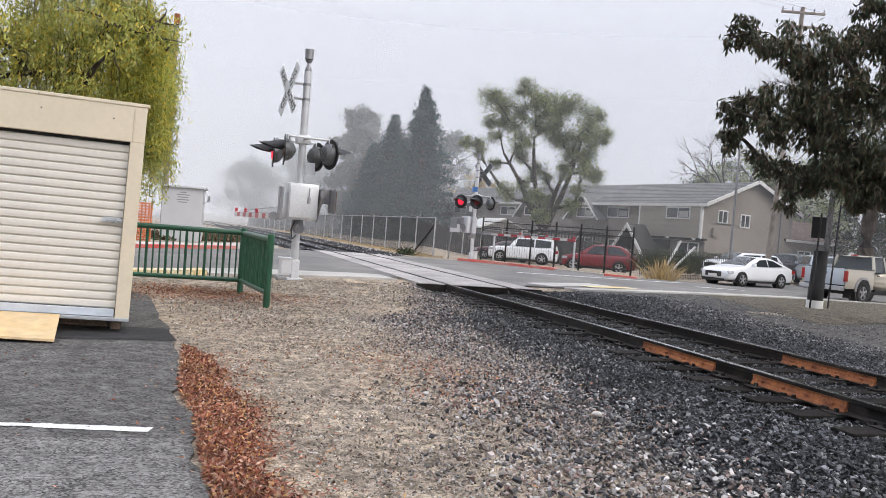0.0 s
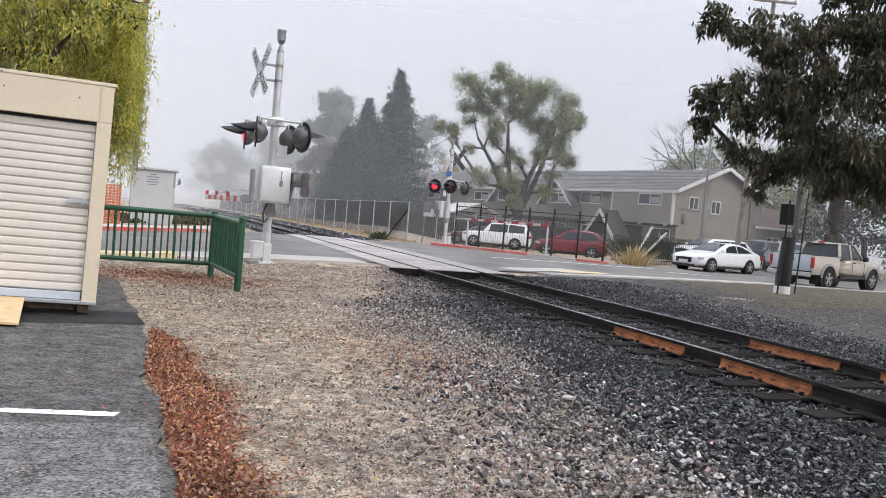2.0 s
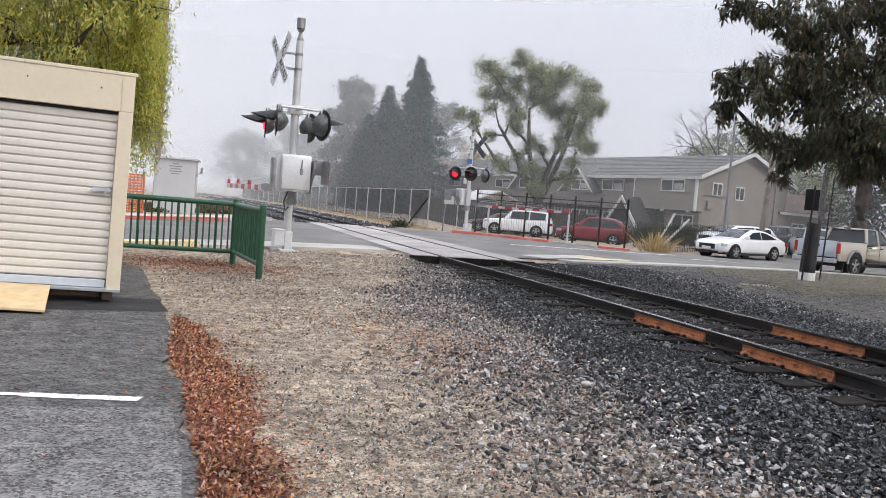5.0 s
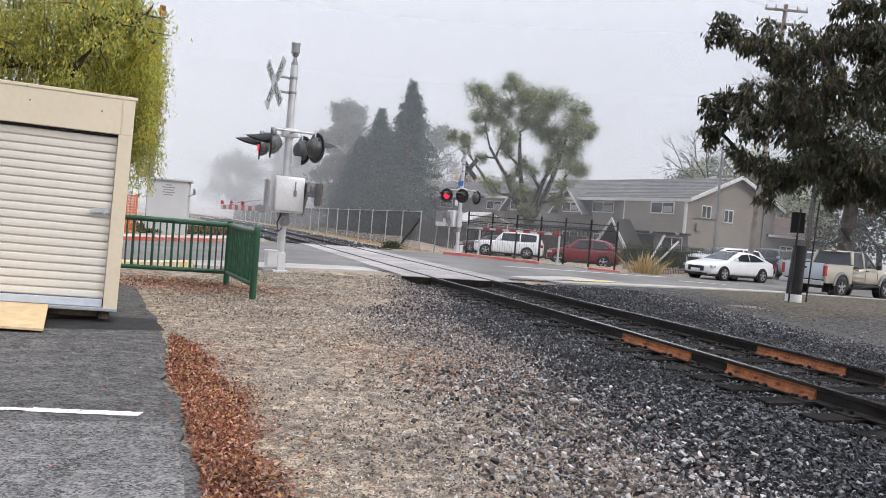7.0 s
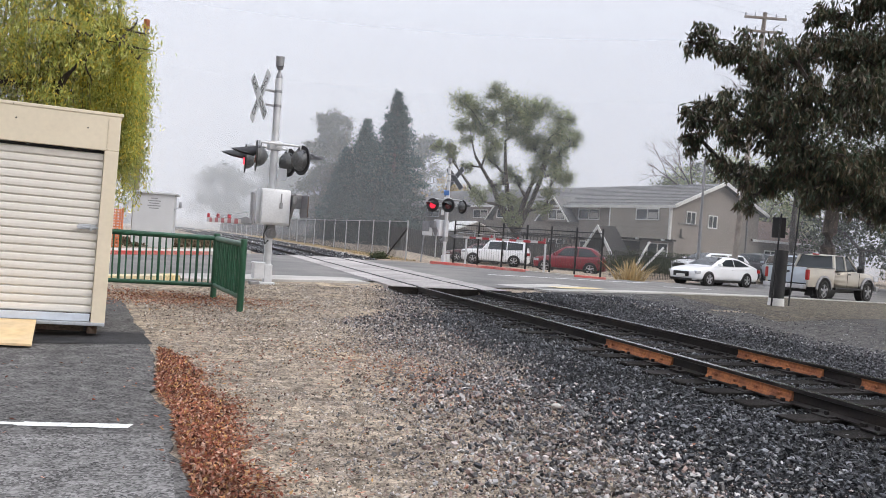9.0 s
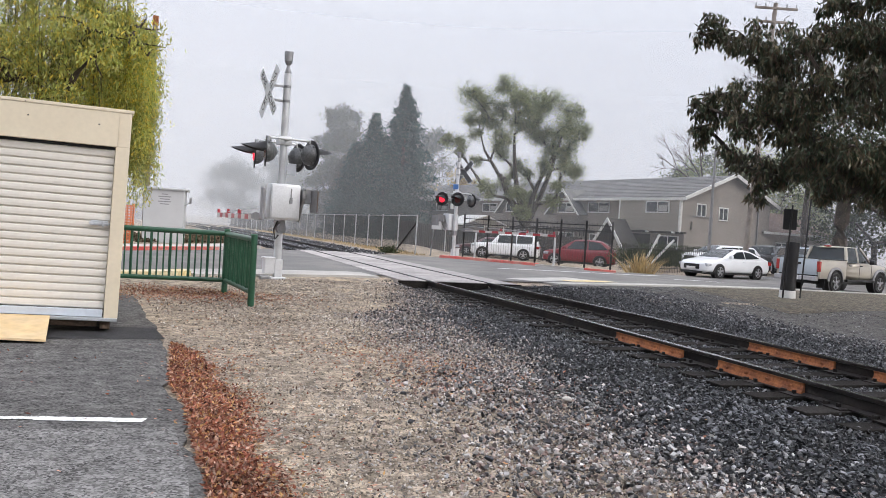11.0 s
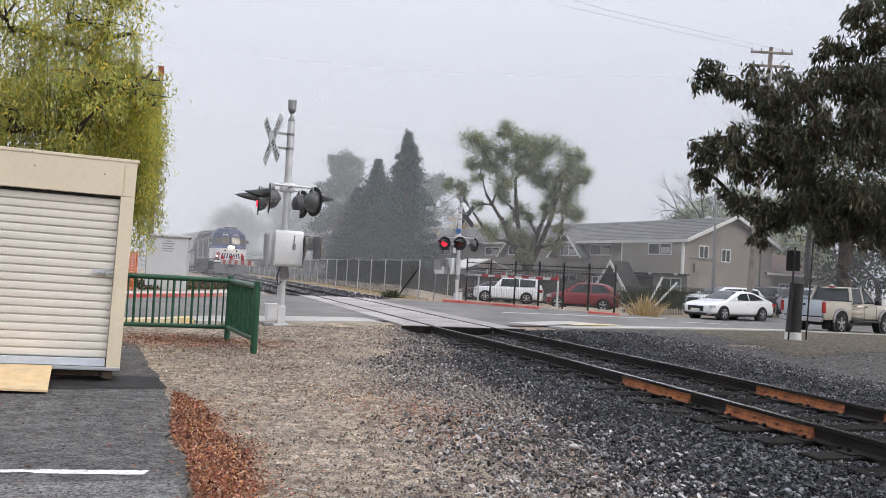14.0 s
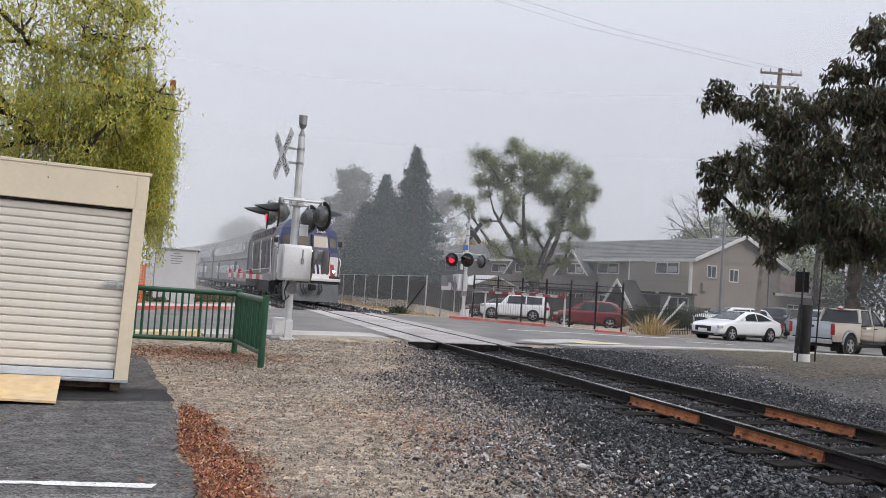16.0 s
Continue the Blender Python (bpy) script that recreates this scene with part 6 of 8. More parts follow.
def build_hedge_fence():
    """Tall dark board fence and shrubs before the house."""
    f = thing("board_fence", "tall dark weathered board fence behind the cars", "fence")
    line = along([(-2.0, 62.0), (5.0, 59.5), (11.6, 56.0)], 92)
    bm = bmesh.new(); box(bm, (-0.075, -0.012, 0), (0.075, 0.012, 1.9), None, 0.006)
    me = finish("board", bm, M["dark_wood"])
    for x, y in line:
        ob = new("board", me); ob.parent = f
        ob.matrix_basis = pose(x, y, ground_z(x, y) - 0.02 + random.uniform(-0.03, 0.03), 0, 0, -24 + random.uniform(-2, 2))
    for z in (0.4, 1.4):
        bm = bmesh.new(); tube(bm, [(x, y + 0.05, z - 0.3) for x, y in line[::13] + [line[-1]]], 0.035, 4); part("fence_rail", bm, M["dark_wood"], f)
    rng = np.random.default_rng(8)
    for k in range(7):
        x, y = 15.0 + k * 0.55, 53.0 + (k % 2) * 0.8 - k * 0.5
        r = 0.8 + 0.35 * (k % 3)
        p = np.clip(rng.normal(size=(1300, 3)), -1.35, 1.35) * (r * 0.5, r * 0.5, r * 0.32) + (x, y, r * 0.42)
        v, g = leaf_soup(1300, rng, p, 0.14, 0.07)
        v[:, 2] = np.maximum(v[:, 2], ground_z(x, y))
        ob = new("shrub", soup("shrub", v, g, LEAF["bush"]))
        tagged(ob, "dark clipped shrub before the house wall", "shrub", "shrubs by the house")


build_hedge_fence()


NB = (0.3, 0.08)


def build_poles():
    def pole(name, label, x, y, z1, r0, r1, mat, cat="pole", lean=0.0):
        t = thing(name, label, cat)
        bm = bmesh.new(); tube(bm, [(x - lean, y, -0.1), (x - lean / 2, y, z1 * 0.5), (x, y, z1)], [r0, (r0 + r1) / 2, r1], 12); part("shaft", bm, M[mat], t, smooth=True)
        return t
    t = pole("utility_pole", "weathered wooden utility pole with crossarms", 19.6, 44, 15.8, 0.17, 0.12, "pole_wood", lean=0.8)
    for z, l in ((15.4, 1.25), (14.6, 1.1)):
        bm = bmesh.new(); box(bm, (19.6 - l, 43.85, z), (19.6 + l, 43.97, z + 0.13), pose(0, 0, 0) , 0.01); part("crossarm", bm, M["pole_wood"], t)
        for s in (-0.95, -0.5, 0.5, 0.95):
            bm = bmesh.new(); cyl(bm, (19.6 + s * l, 43.9, z + 0.13), (19.6 + s * l, 43.9, z + 0.33), 0.05, 0.035, 8); part("insulator", bm, M["grey_metal"], t)
    for dx in (-0.9, 0.9):
        bm = bmesh.new(); tube(bm, [(19.6 + dx, 43.9, 15.6), (8 + dx, 40.0, 16.0), (-9 + dx, 35.0, 18.0)], 0.006, 5); part("wire", bm, M["black"], t)
    t = pole("street_lamp", "slender grey steel street lamp", 17.4, 45.9, 9.6, 0.1, 0.06, "grey_metal", "street lamp")
    bm = bmesh.new(); tube(bm, [(17.4, 45.9, 9.5), (16.9, 45.0, 9.9), (16.0, 43.6, 10.0)], 0.045, 8); part("arm", bm, M["grey_metal"], t)
    bm = bmesh.new(); box(bm, (15.8, 43.0, 9.9), (16.1, 43.7, 10.05), bevel=0.04); part("lamp_head", bm, M["grey_metal"], t)
    t = pole("wooden_pole", "thin weathered pole with reddish cap beyond the crossing", -12.35, 33.6, 9.6, 0.13, 0.11, "pole_wood")
    bm = bmesh.new(); cyl(bm, (-12.35, 33.6, 9.55), (-12.35, 33.6, 9.95), 0.135, 0.125, 12); part("cap", bm, M["rust"], t)
    # dark stub post, sign and thin posts on the verge
    x, y = 9.95, 20.1
    t = thing("stub_post", "thick dark wooden stub post with white foot", "post")
    z = ground_z(x, y)
    bm = bmesh.new(); tube(bm, [(x, y, z + 0.2), (x + 0.02, y, 0.9), (x + 0.06, y, 1.62)], [0.2, 0.19, 0.18], 14); part("shaft", bm, M["black"], t, smooth=True)
    bm = bmesh.new(); cyl(bm, (x, y, z - 0.05), (x, y, z + 0.22), 0.215, 0.205, 16); part("foot", bm, M["trim"], t, "white painted foot", smooth=True)
    t = thing("road_sign", "back of a road sign on a thin steel post", "sign")
    bm = bmesh.new(); cyl(bm, (9.68, 19.8, 0), (9.78, 19.8, 2.6), 0.025, seg=8); part("post", bm, M["iron"], t)
    bm = bmesh.new(); box(bm, (-0.17, -0.012, 1.95), (0.17, 0.0, 2.5), pose(9.76, 19.85, 0, 0, 0, -20), 0.006); part("board", bm, M["iron"], t, "dark unpainted sign back")
    bm = bmesh.new(); cyl(bm, (10.5, 20.5, 0), (10.62, 20.5, 2.9), 0.022, seg=8); single("thin_post", bm, M["iron"], "thin dark steel post on the verge", "post")
    t = thing("notice_board", "small white board on a leaning post by the far signal", "sign")
    bm = bmesh.new(); cyl(bm, (NB[0], 34.5, NB[1] - 0.2), (NB[0] + 0.12, 34.5, NB[1] + 1.9), 0.03, seg=8); part("post", bm, M["grey_metal"], t)
    bm = bmesh.new(); box(bm, (NB[0], 34.44, NB[1] + 1.3), (NB[0] + 0.46, 34.46, NB[1] + 1.76), bevel=0.005); part("board", bm, M["sign_white"], t)
    # relay cabinet by the rails
    t = thing("relay_cabinet", "pale grey railway equipment cabinet with stencilled notice", "cabinet", "", pose(-10.75, 31.6, 0.1, 0, 0, 14))
    bm = bmesh.new(); box(bm, (-0.85, -0.6, 0), (0.72, 0.9, 2.2), bevel=0.02); part("body", bm, M["cabinet"], t)
    bm = bmesh.new(); box(bm, (-0.95, -0.7, 2.2), (0.82, 1.0, 2.28), bevel=0.015); part("roof", bm, M["cabinet"], t)
    for k, w in enumerate((0.24, 0.5, 0.4, 0.5, 0.36)):
        bm = bmesh.new(); box(bm, (-0.05 - w / 2, -0.606, 2.0 - k * 0.1), (-0.05 + w / 2, -0.602, 2.04 - k * 0.1)); part("notice_bar", bm, M["grey_metal"], t)
    bm = bmesh.new(); cyl(bm, (0.72, -0.4, 1.6), (0.95, -0.4, 1.75), 0.02, seg=6); box(bm, (0.9, -0.5, 1.7), (1.0, -0.3, 1.95), bevel=0.02); part("side_fitting", bm, M["grey_metal"], t)
    # orange netting
    t = thing("safety_netting", "orange plastic safety netting on stakes", "netting")
    a, b = Vector((-10.95, 26.9, 0.1)), Vector((-10.4, 27.12, 0.1))
    for p in (a, b):
        bm = bmesh.new(); cyl(bm, p, p + Vector((0, 0, 1.5)), 0.03, seg=6); part("stake", bm, M["orange"], t)
    for k in range(14):
        z = 0.1 + k * 0.1
        bm = bmesh.new(); box(bm, (0, -0.01, z), ((b - a).length, 0.01, z + 0.06), Matrix.Translation(a) @ pose(0, 0, 0, 0, 0, 21.8)); part("strip", bm, M["orange"], t)
    for k in range(5):
        bm = bmesh.new(); box(bm, (0.12 * k, -0.012, 0.1), (0.12 * k + 0.05, 0.012, 1.45), Matrix.Translation(a) @ pose(0, 0, 0, 0, 0, 21.8)); part("strip", bm, M["orange"], t)


build_poles()


def build_far_litter():
    """Fallen leaves and low cover on the bank behind the red kerb."""
    rng = np.random.default_rng(31)
    n = 5200
    u, w = rng.random((n, 1)), rng.random((n, 1)) ** 1.4
    a, b, c, d = (np.array(p) for p in ((-11.3, 30.1), (-8.9, 34.6), (-11.2, 42.0), (-15.5, 38.5)))
    xy = (a * (1 - u) + b * u) * (1 - w) + (d * (1 - u) + c * u) * w
    base = np.concatenate([xy, np.array([[ground_z(p[0], p[1]) + 0.02] for p in xy])], 1)
    v, f = leaf_soup(n, rng, base, 0.2, 0.12, (0, 0, 0.35, 0.6))
    ob = new("ground_cover", soup("ground_cover", v, f, LEAF["verge"]))
    tagged(ob, "brown fallen leaves and low cover behind the kerb", "leaves", kind="stuff")


build_far_litter()


def build_grass():
    rng = np.random.default_rng(3)
    n = 270
    base = np.stack([rng.normal(9.1, 0.24, n), rng.normal(31.2, 0.3, n), np.full(n, 0.05)], 1)
    out = base[:, :2] - (9.1, 31.2)
    L = rng.uniform(0.25, 1.0, n) * rng.uniform(0.6, 1.1, n)
    tip = base + np.stack([out[:, 0] * 0.9 + rng.normal(0, 0.22, n), out[:, 1] * 0.6 + rng.normal(0, 0.2, n), L], 1)
    side = np.stack([np.cos(rng.uniform(0, 6.3, n)), np.sin(rng.uniform(0, 6.3, n)), np.zeros(n)], 1) * 0.018
    mid = (base + tip) / 2 + (0, 0, 0.12)
    v = np.stack([base - side, base + side, mid + side, mid - side, tip + side * 0.3, tip - side * 0.3], 1).reshape(-1, 3)
    i = np.arange(n)[:, None] * 6
    f = np.concatenate([i + (0, 1, 2, 3), i + (3, 2, 4, 5)])
    ob = new("dry_grass", soup("dry_grass", v, f, LEAF["straw"]))
    tagged(ob, "tall dry straw-yellow grass clump at the kerb", "grass", kind="stuff")
    # low scrub by the verge and dry grass beyond the rails
    n = 6000
    y = rng.uniform(33, 75, n)
    c = np.array([track_point(t, 3.2 + 1.6 * o)[:2] for t, o in zip(y, rng.random(n))])
    base = np.stack([c[:, 0], c[:, 1], np.full(n, 0.1)], 1)
    v, f = leaf_soup(n, rng, base, 0.16, 0.03, (0, 0, 0.8, 0.5))
    ob = new("dry_grass", soup("dry_grass", v, f, LEAF["straw"]))
    tagged(ob, "short dry grass along the chain-link fence", "grass", kind="stuff")
    n = 14000
    base = np.stack([rng.uniform(9.0, 22, n), rng.uniform(15, 25, n), np.full(n, 0.02)], 1)
    base[:, 1] = rng.uniform(16, 29, len(base))
    top = np.interp(base[:, 0], [3.1, 7.0, 12.5, 18.6, 30], [18.3, 21.5, 25.5, 28.4, 35])
    base = base[(base[:, 1] < top) & (base[:, 1] > top - 5.5)]
    base[:, 2] = [ground_z(a, b) + 0.01 for a, b in base[:, :2]]
    v, f = leaf_soup(len(base), rng, base, 0.06, 0.012, (0, 0, 0.1, 0.6))
    v[:, 2] = np.maximum(v[:, 2] * 0.5, [ground_z(a, b) + 0.012 for a, b in v[:, :2]])
    ob = new("verge_litter", soup("verge_litter", v, f, LEAF["verge"]))
    tagged(ob, "dry brown grass and leaves on the verge", "grass", kind="stuff")
    for x, y, r in ((11.5, 42.5, 1.0), (13.0, 43.5, 1.1), (14.6, 44.5, 1.0), (-1.6, 34.6, 0.35)):
        b = np.random.default_rng(int(x * 10) % 97)
        p = b.normal(size=(1500, 3)) * (r * 0.5, r * 0.5, r * 0.32) + (x, y, r * 0.55)
        v, f = leaf_soup(1500, b, p, 0.12, 0.06)
        v[:, 2] = np.maximum(v[:, 2], 0.02)
        ob = new("bush", soup("bush", v, f, LEAF["bush"]))
        tagged(ob, "dark low evergreen bush", "bush", "low bushes")


build_grass()


# ---- parked vehicles ----
def paint(name, c, metal=0.0, rough=0.3):
    return material(name, c, rough, metal, dark=0.93, scale=1.5, fine=30, bump=0.0, amount=0.05, coat=0.6)


M.update(
    tyre=material("tyre_rubber", (0.018, 0.018, 0.019), 0.85, dark=0.8, scale=6, fine=40, bump=0.1),
    alloy=material("alloy_rim", (0.5, 0.5, 0.52), 0.3, metal=0.9, dark=0.85, scale=6, fine=30, bump=0.0, amount=0.1),
    car_glass=glass("car_glass", (0.03, 0.036, 0.04), 0.03),
    tail=material("red_tail_lamp", (0.35, 0.02, 0.02), 0.2, dark=0.8, bump=0.0, coat=0.5),
    head=material("clear_head_lamp", (0.6, 0.62, 0.65), 0.1, dark=0.8, metal=0.3, bump=0.0),
    white_car=paint("white_car_paint", (0.8, 0.81, 0.83)), red_car=paint("red_car_paint", (0.19, 0.012, 0.022)),
    beige_car=paint("champagne_car_paint", (0.5, 0.46, 0.39), 0.35), dark_car=paint("dark_car_paint", (0.03, 0.03, 0.036)),
    silver_car=paint("silver_car_paint", (0.45, 0.5, 0.55), 0.4), maroon_car=paint("maroon_car_paint", (0.07, 0.015, 0.022)),
    black_trim=material("black_plastic_trim", (0.02, 0.02, 0.022), 0.6, bump=0.02),
)


def loft(bm, stations, slot=None):
    """stations: (x, [(half width, z), ...]) from low to high; both sides and closed ends."""
    rings = []
    for x, prof in stations:
        pts = [(x, w, z) for w, z in prof] + [(x, -w, z) for w, z in reversed(prof)]
        rings.append([bm.verts.new(p) for p in pts])
    k = len(rings[0])
    for a, b in zip(rings, rings[1:]):
        for i in range(k):
            bm.faces.new((a[i], a[(i + 1) % k], b[(i + 1) % k], b[i]))
    bm.faces.new(rings[0]); bm.faces.new(rings[-1][::-1])
    bmesh.ops.remove_doubles(bm, verts=bm.verts, dist=0.0005)
    bmesh.ops.recalc_face_normals(bm, faces=bm.faces)


def soft(ob, levels=2):
    """Rounds the pressed-steel panels of a vehicle."""
    for poly in ob.data.polygons:
        poly.use_smooth = True
    for e in ob.data.edges:
        e.use_edge_sharp = False
    mod = ob.modifiers.new("rounding", "SUBSURF")
    mod.levels = mod.render_levels = levels
    return ob


def wheel(car, x, y, r, width, name="wheel"):
    s = 1 if y > 0 else -1
    bm = bmesh.new()
    prof = [(r * 0.66, width / 2), (r * 0.9, width / 2), (r, width * 0.36), (r, -width * 0.36), (r * 0.9, -width / 2), (r * 0.66, -width / 2)]
    n = 28
    rings = [[bm.verts.new((x + q * math.cos(2 * math.pi * k / n), y + w, r + q * math.sin(2 * math.pi * k / n))) for q, w in prof] for k in range(n)]
    for k in range(n):
        a, b = rings[k], rings[(k + 1) % n]
        for i in range(6):
            bm.faces.new((a[i], a[(i + 1) % 6], b[(i + 1) % 6], b[i]))
    bmesh.ops.recalc_face_normals(bm, faces=bm.faces)
    tyre = part("wheel", bm, M["tyre"], car, "black tyre on an alloy rim", smooth=True)
    bm = bmesh.new()
    yo = y + s * width * 0.45
    cyl(bm, (x, y + s * width * 0.3, r), (x, y + s * width * 0.36, r), r * 0.62, seg=24)
    for f in bm.faces:
        f.material_index = 1
    for k in range(5):
        a = 2 * math.pi * k / 5
        rot = Matrix.Translation((x, yo, r)) @ Matrix.Rotation(a, 4, "Y")
        box(bm, (-r * 0.1, -0.015, 0.03), (r * 0.1, 0.015, r * 0.64), rot, 0.004)
    cyl(bm, (x, yo - s * 0.03, r), (x, yo + s * 0.02, r), r * 0.16, seg=12)
    n = 24
    inner = [[bm.verts.new((x + q * math.cos(2 * math.pi * k / n), w, r + q * math.sin(2 * math.pi * k / n))) for q, w in ((r * 0.6, yo), (r * 0.67, yo), (r * 0.67, y - s * width * 0.3), (r * 0.6, y - s * width * 0.3))] for k in range(n)]
    for k in range(n):
        a, b = inner[k], inner[(k + 1) % n]
        for i in range(4):
            bm.faces.new((a[i], a[(i + 1) % 4], b[(i + 1) % 4], b[i]))
    bmesh.ops.recalc_face_normals(bm, faces=bm.faces)
    part("rim", bm, [M["alloy"], M["black_trim"]], tyre)


def build_car(name, label, m, color, L, W, H, hood, belt, cabin, wb, r, suv=False, group="parked cars"):
    """x forward. hood: (z at nose, z at windscreen foot); cabin: x of screen foot, roof front, roof rear, rear glass foot."""
    car = thing(name, label, "car", group, m)
    w = W / 2
    fx, rx = L / 2, -L / 2
    fw, rw = fx - (L - wb) * 0.46, fx - (L - wb) * 0.46 - wb
    def prof(width, z0, zb):
        return [(width * 0.82, z0), (width * 0.97, z0 + 0.12), (width, z0 + 0.3), (width * 0.985, zb - 0.12), (width * 0.93, zb - 0.02), (width * 0.8, zb)]
    bm = bmesh.new()
    low = 0.22
    back = belt + 0.03 if not suv else belt
    st = [(fx, prof(w * 0.72, low + 0.12, hood[0] - 0.12)), (fx - 0.12, prof(w * 0.88, low, hood[0])), (fx - 0.5, prof(w * 0.97, low, hood[0] + (hood[1] - hood[0]) * 0.45)), (cabin[0], prof(w, low, hood[1])), (0.0, prof(w, low, belt)), (cabin[3] + 0.2, prof(w, low, back)), (rx + 0.4, prof(w * 0.97, low, back)), (rx + 0.08, prof(w * 0.9, low, back - 0.04)), (rx, prof(w * 0.8, low + 0.14, back - 0.12))]
    loft(bm, st)
    body = soft(part("body", bm, color, car, smooth=True))
    # cabin shell: windscreen slope, bowed roof, rear slope
    g = w * 0.92
    x0, x1, x2, x3 = cabin
    mid = (x1 + x2) / 2
    def roof_z(x):
        if x >= x1:
            u = (x0 - x) / (x0 - x1); return hood[1] - 0.02 + (H - 0.05 - hood[1] + 0.02) * (u + 0.25 * u * (1 - u))
        if x >= x2:
            v = (x - mid) / (x1 - mid); return H - 0.05 * v * v
        u = (x - x3) / (x2 - x3); return back + (H - 0.05 - back) * (u + 0.3 * u * (1 - u))
    def half(z):
        return g * (1 - 0.24 * max(0.0, (z - belt) / (H - belt)) ** 1.2)
    xs = [x0 + (x1 - x0) * k / 3 for k in range(3)] + [x1 + (x2 - x1) * k / 5 for k in range(6)] + [x2 + (x3 - x2) * k / 3 for k in range(1, 4)]
    bm = bmesh.new()
    loft(bm, [(x, [(g, belt - 0.1), (half((belt + z) / 2), (belt - 0.06 + z) / 2), (half(z - 0.06) * 0.985, max(belt - 0.05, z - 0.07)), (half(z) * 0.86, z - 0.015), (half(z) * 0.45, z)]) for x, z in ((x, max(belt, roof_z(x))) for x in xs)])
    shell = part("cabin", bm, color, car, smooth=True)
    def pane(name, pts):
        """A dark pane a finger proud of the shell."""
        bm = bmesh.new()
        vs = [bm.verts.new(p) for p in pts]
        bm.faces.new(vs)
        bmesh.ops.recalc_face_normals(bm, faces=bm.faces)
        bmesh.ops.solidify(bm, geom=bm.faces[:], thickness=0.012)
        part(name, bm, M["car_glass"], shell, "dark tinted glass")
    for a, b, name in ((x0 - 0.06, x1 - 0.02, "windscreen"), (x3 + 0.1, x2 + 0.04, "rear_window")):
        za, zb = roof_z(a) + 0.02, roof_z(b) + 0.012
        zm, xm2 = roof_z((a + b) / 2) + 0.02, (a + b) / 2
        pane(name, [(a, -half(za) * 0.84, za), (a, half(za) * 0.84, za), (xm2, half(zm) * 0.82, zm), (b, half(zb) * 0.8, zb), (b, -half(zb) * 0.8, zb), (xm2, -half(zm) * 0.82, zm)])
    for s in (-1, 1):
        def at(x, z):
            return (x, s * (half(z) + 0.012), z)
        lo, hi = belt + 0.02, lambda x: roof_z(x) - 0.1
        pane("side_window", [at(x0 - 0.42, lo), at(x1 - 0.02, hi(x1 - 0.02)), at(mid + 0.02, hi(mid)), at(mid + 0.02, lo)])
        tail = x3 + (0.62 if not suv else 0.42)
        pane("side_window", [at(mid - 0.06, lo), at(mid - 0.06, hi(mid)), at(x2 + 0.08, hi(x2 + 0.08) - 0.01), at(tail, lo + 0.05)])
        bm = bmesh.new(); box(bm, (cabin[0] - 0.35, s * (w + 0.02), belt), (cabin[0] - 0.18, s * (w + 0.2), belt + 0.14), bevel=0.03); part("mirror", bm, color, car)
        bm = bmesh.new(); box(bm, (fx - 0.42, s * w * 0.62, hood[0] - 0.2), (fx - 0.1, s * w * 0.93, hood[0] - 0.06), bevel=0.03); part("headlamp", bm, M["head"], car, "clear headlamp")
        bm = bmesh.new(); box(bm, (rx + 0.0, s * w * 0.6, back - 0.28), (rx + 0.22, s * w * 0.95, back - 0.1), bevel=0.03); part("tail_lamp", bm, M["tail"], car, "red tail lamp")
        for x in (mid + 0.15, mid - 0.85):
            bm = bmesh.new(); box(bm, (x - 0.1, s * (w - 0.01), belt - 0.16), (x + 0.08, s * (w + 0.02), belt - 0.12), bevel=0.008); part("door_handle", bm, color, car)
        for x in (fw, rw):
            bm = bmesh.new(); cyl(bm, (x, s * (w - 0.24), r), (x, s * (w + 0.004), r), r * 1.1, seg=28); part("wheel_arch", bm, M["black_trim"], car)
            wheel(car, x, s * (w - 0.07), r, 0.22)
    bm = bmesh.new(); box(bm, (fx - 0.16, -w * 0.5, hood[0] - 0.36), (fx + 0.015, w * 0.5, hood[0] - 0.12), bevel=0.03); part("grille", bm, M["black_trim"], car, "black front grille")
    bm = bmesh.new(); box(bm, (fx - 0.05, -w * 0.7, 0.22), (fx + 0.02, w * 0.7, 0.34), bevel=0.02); part("lower_grille", bm, M["black_trim"], car)
    bm = bmesh.new(); box(bm, (fx - 0.02, -0.26, 0.4), (fx + 0.03, 0.26, 0.53), bevel=0.005); part("number_plate", bm, M["trim"], car, "pale number plate")
    bm = bmesh.new(); box(bm, (rx + 0.3, -w * 0.95, 0.2), (fx - 0.3, w * 0.95, 0.3)); part("sill", bm, M["black_trim"], car)
    return car


HEAD_LEFT = 211
build_car("sedan", "white four-door sedan parked at the kerb", pose(15.0, 37.2, ground_z(15.0, 37.2) + 0.015, 0, 0, HEAD_LEFT - 1), M["white_car"], 4.87, 1.84, 1.45, (0.78, 0.98), 0.98, (1.15, 0.15, -0.95, -2.15), 2.83, 0.345)
build_car("sport_utility", "dark red sport utility parked behind the iron fence", pose(9.55, 46.0, -0.34, 0, 0, 162), M["red_car"], 4.45, 1.85, 1.68, (0.88, 1.08), 1.06, (1.15, 0.3, -1.3, -2.15), 2.7, 0.37, True)
build_car("sport_utility", "white boxy sport utility parked behind the iron fence", pose(5.55, 51.6, -0.34, 0, 0, 168), M["white_car"], 4.7, 1.85, 1.75, (1.0, 1.1), 1.1, (0.9, 0.4, -1.95, -2.28), 2.78, 0.38, True)
build_car("sedan", "dark maroon sedan parked beyond the far signal", pose(4.5, 54.3, -0.34, 0, 0, 175), M["maroon_car"], 4.7, 1.8, 1.42, (0.76, 0.95), 0.95, (0.95, 0.25, -1.0, -1.8), 2.75, 0.33)
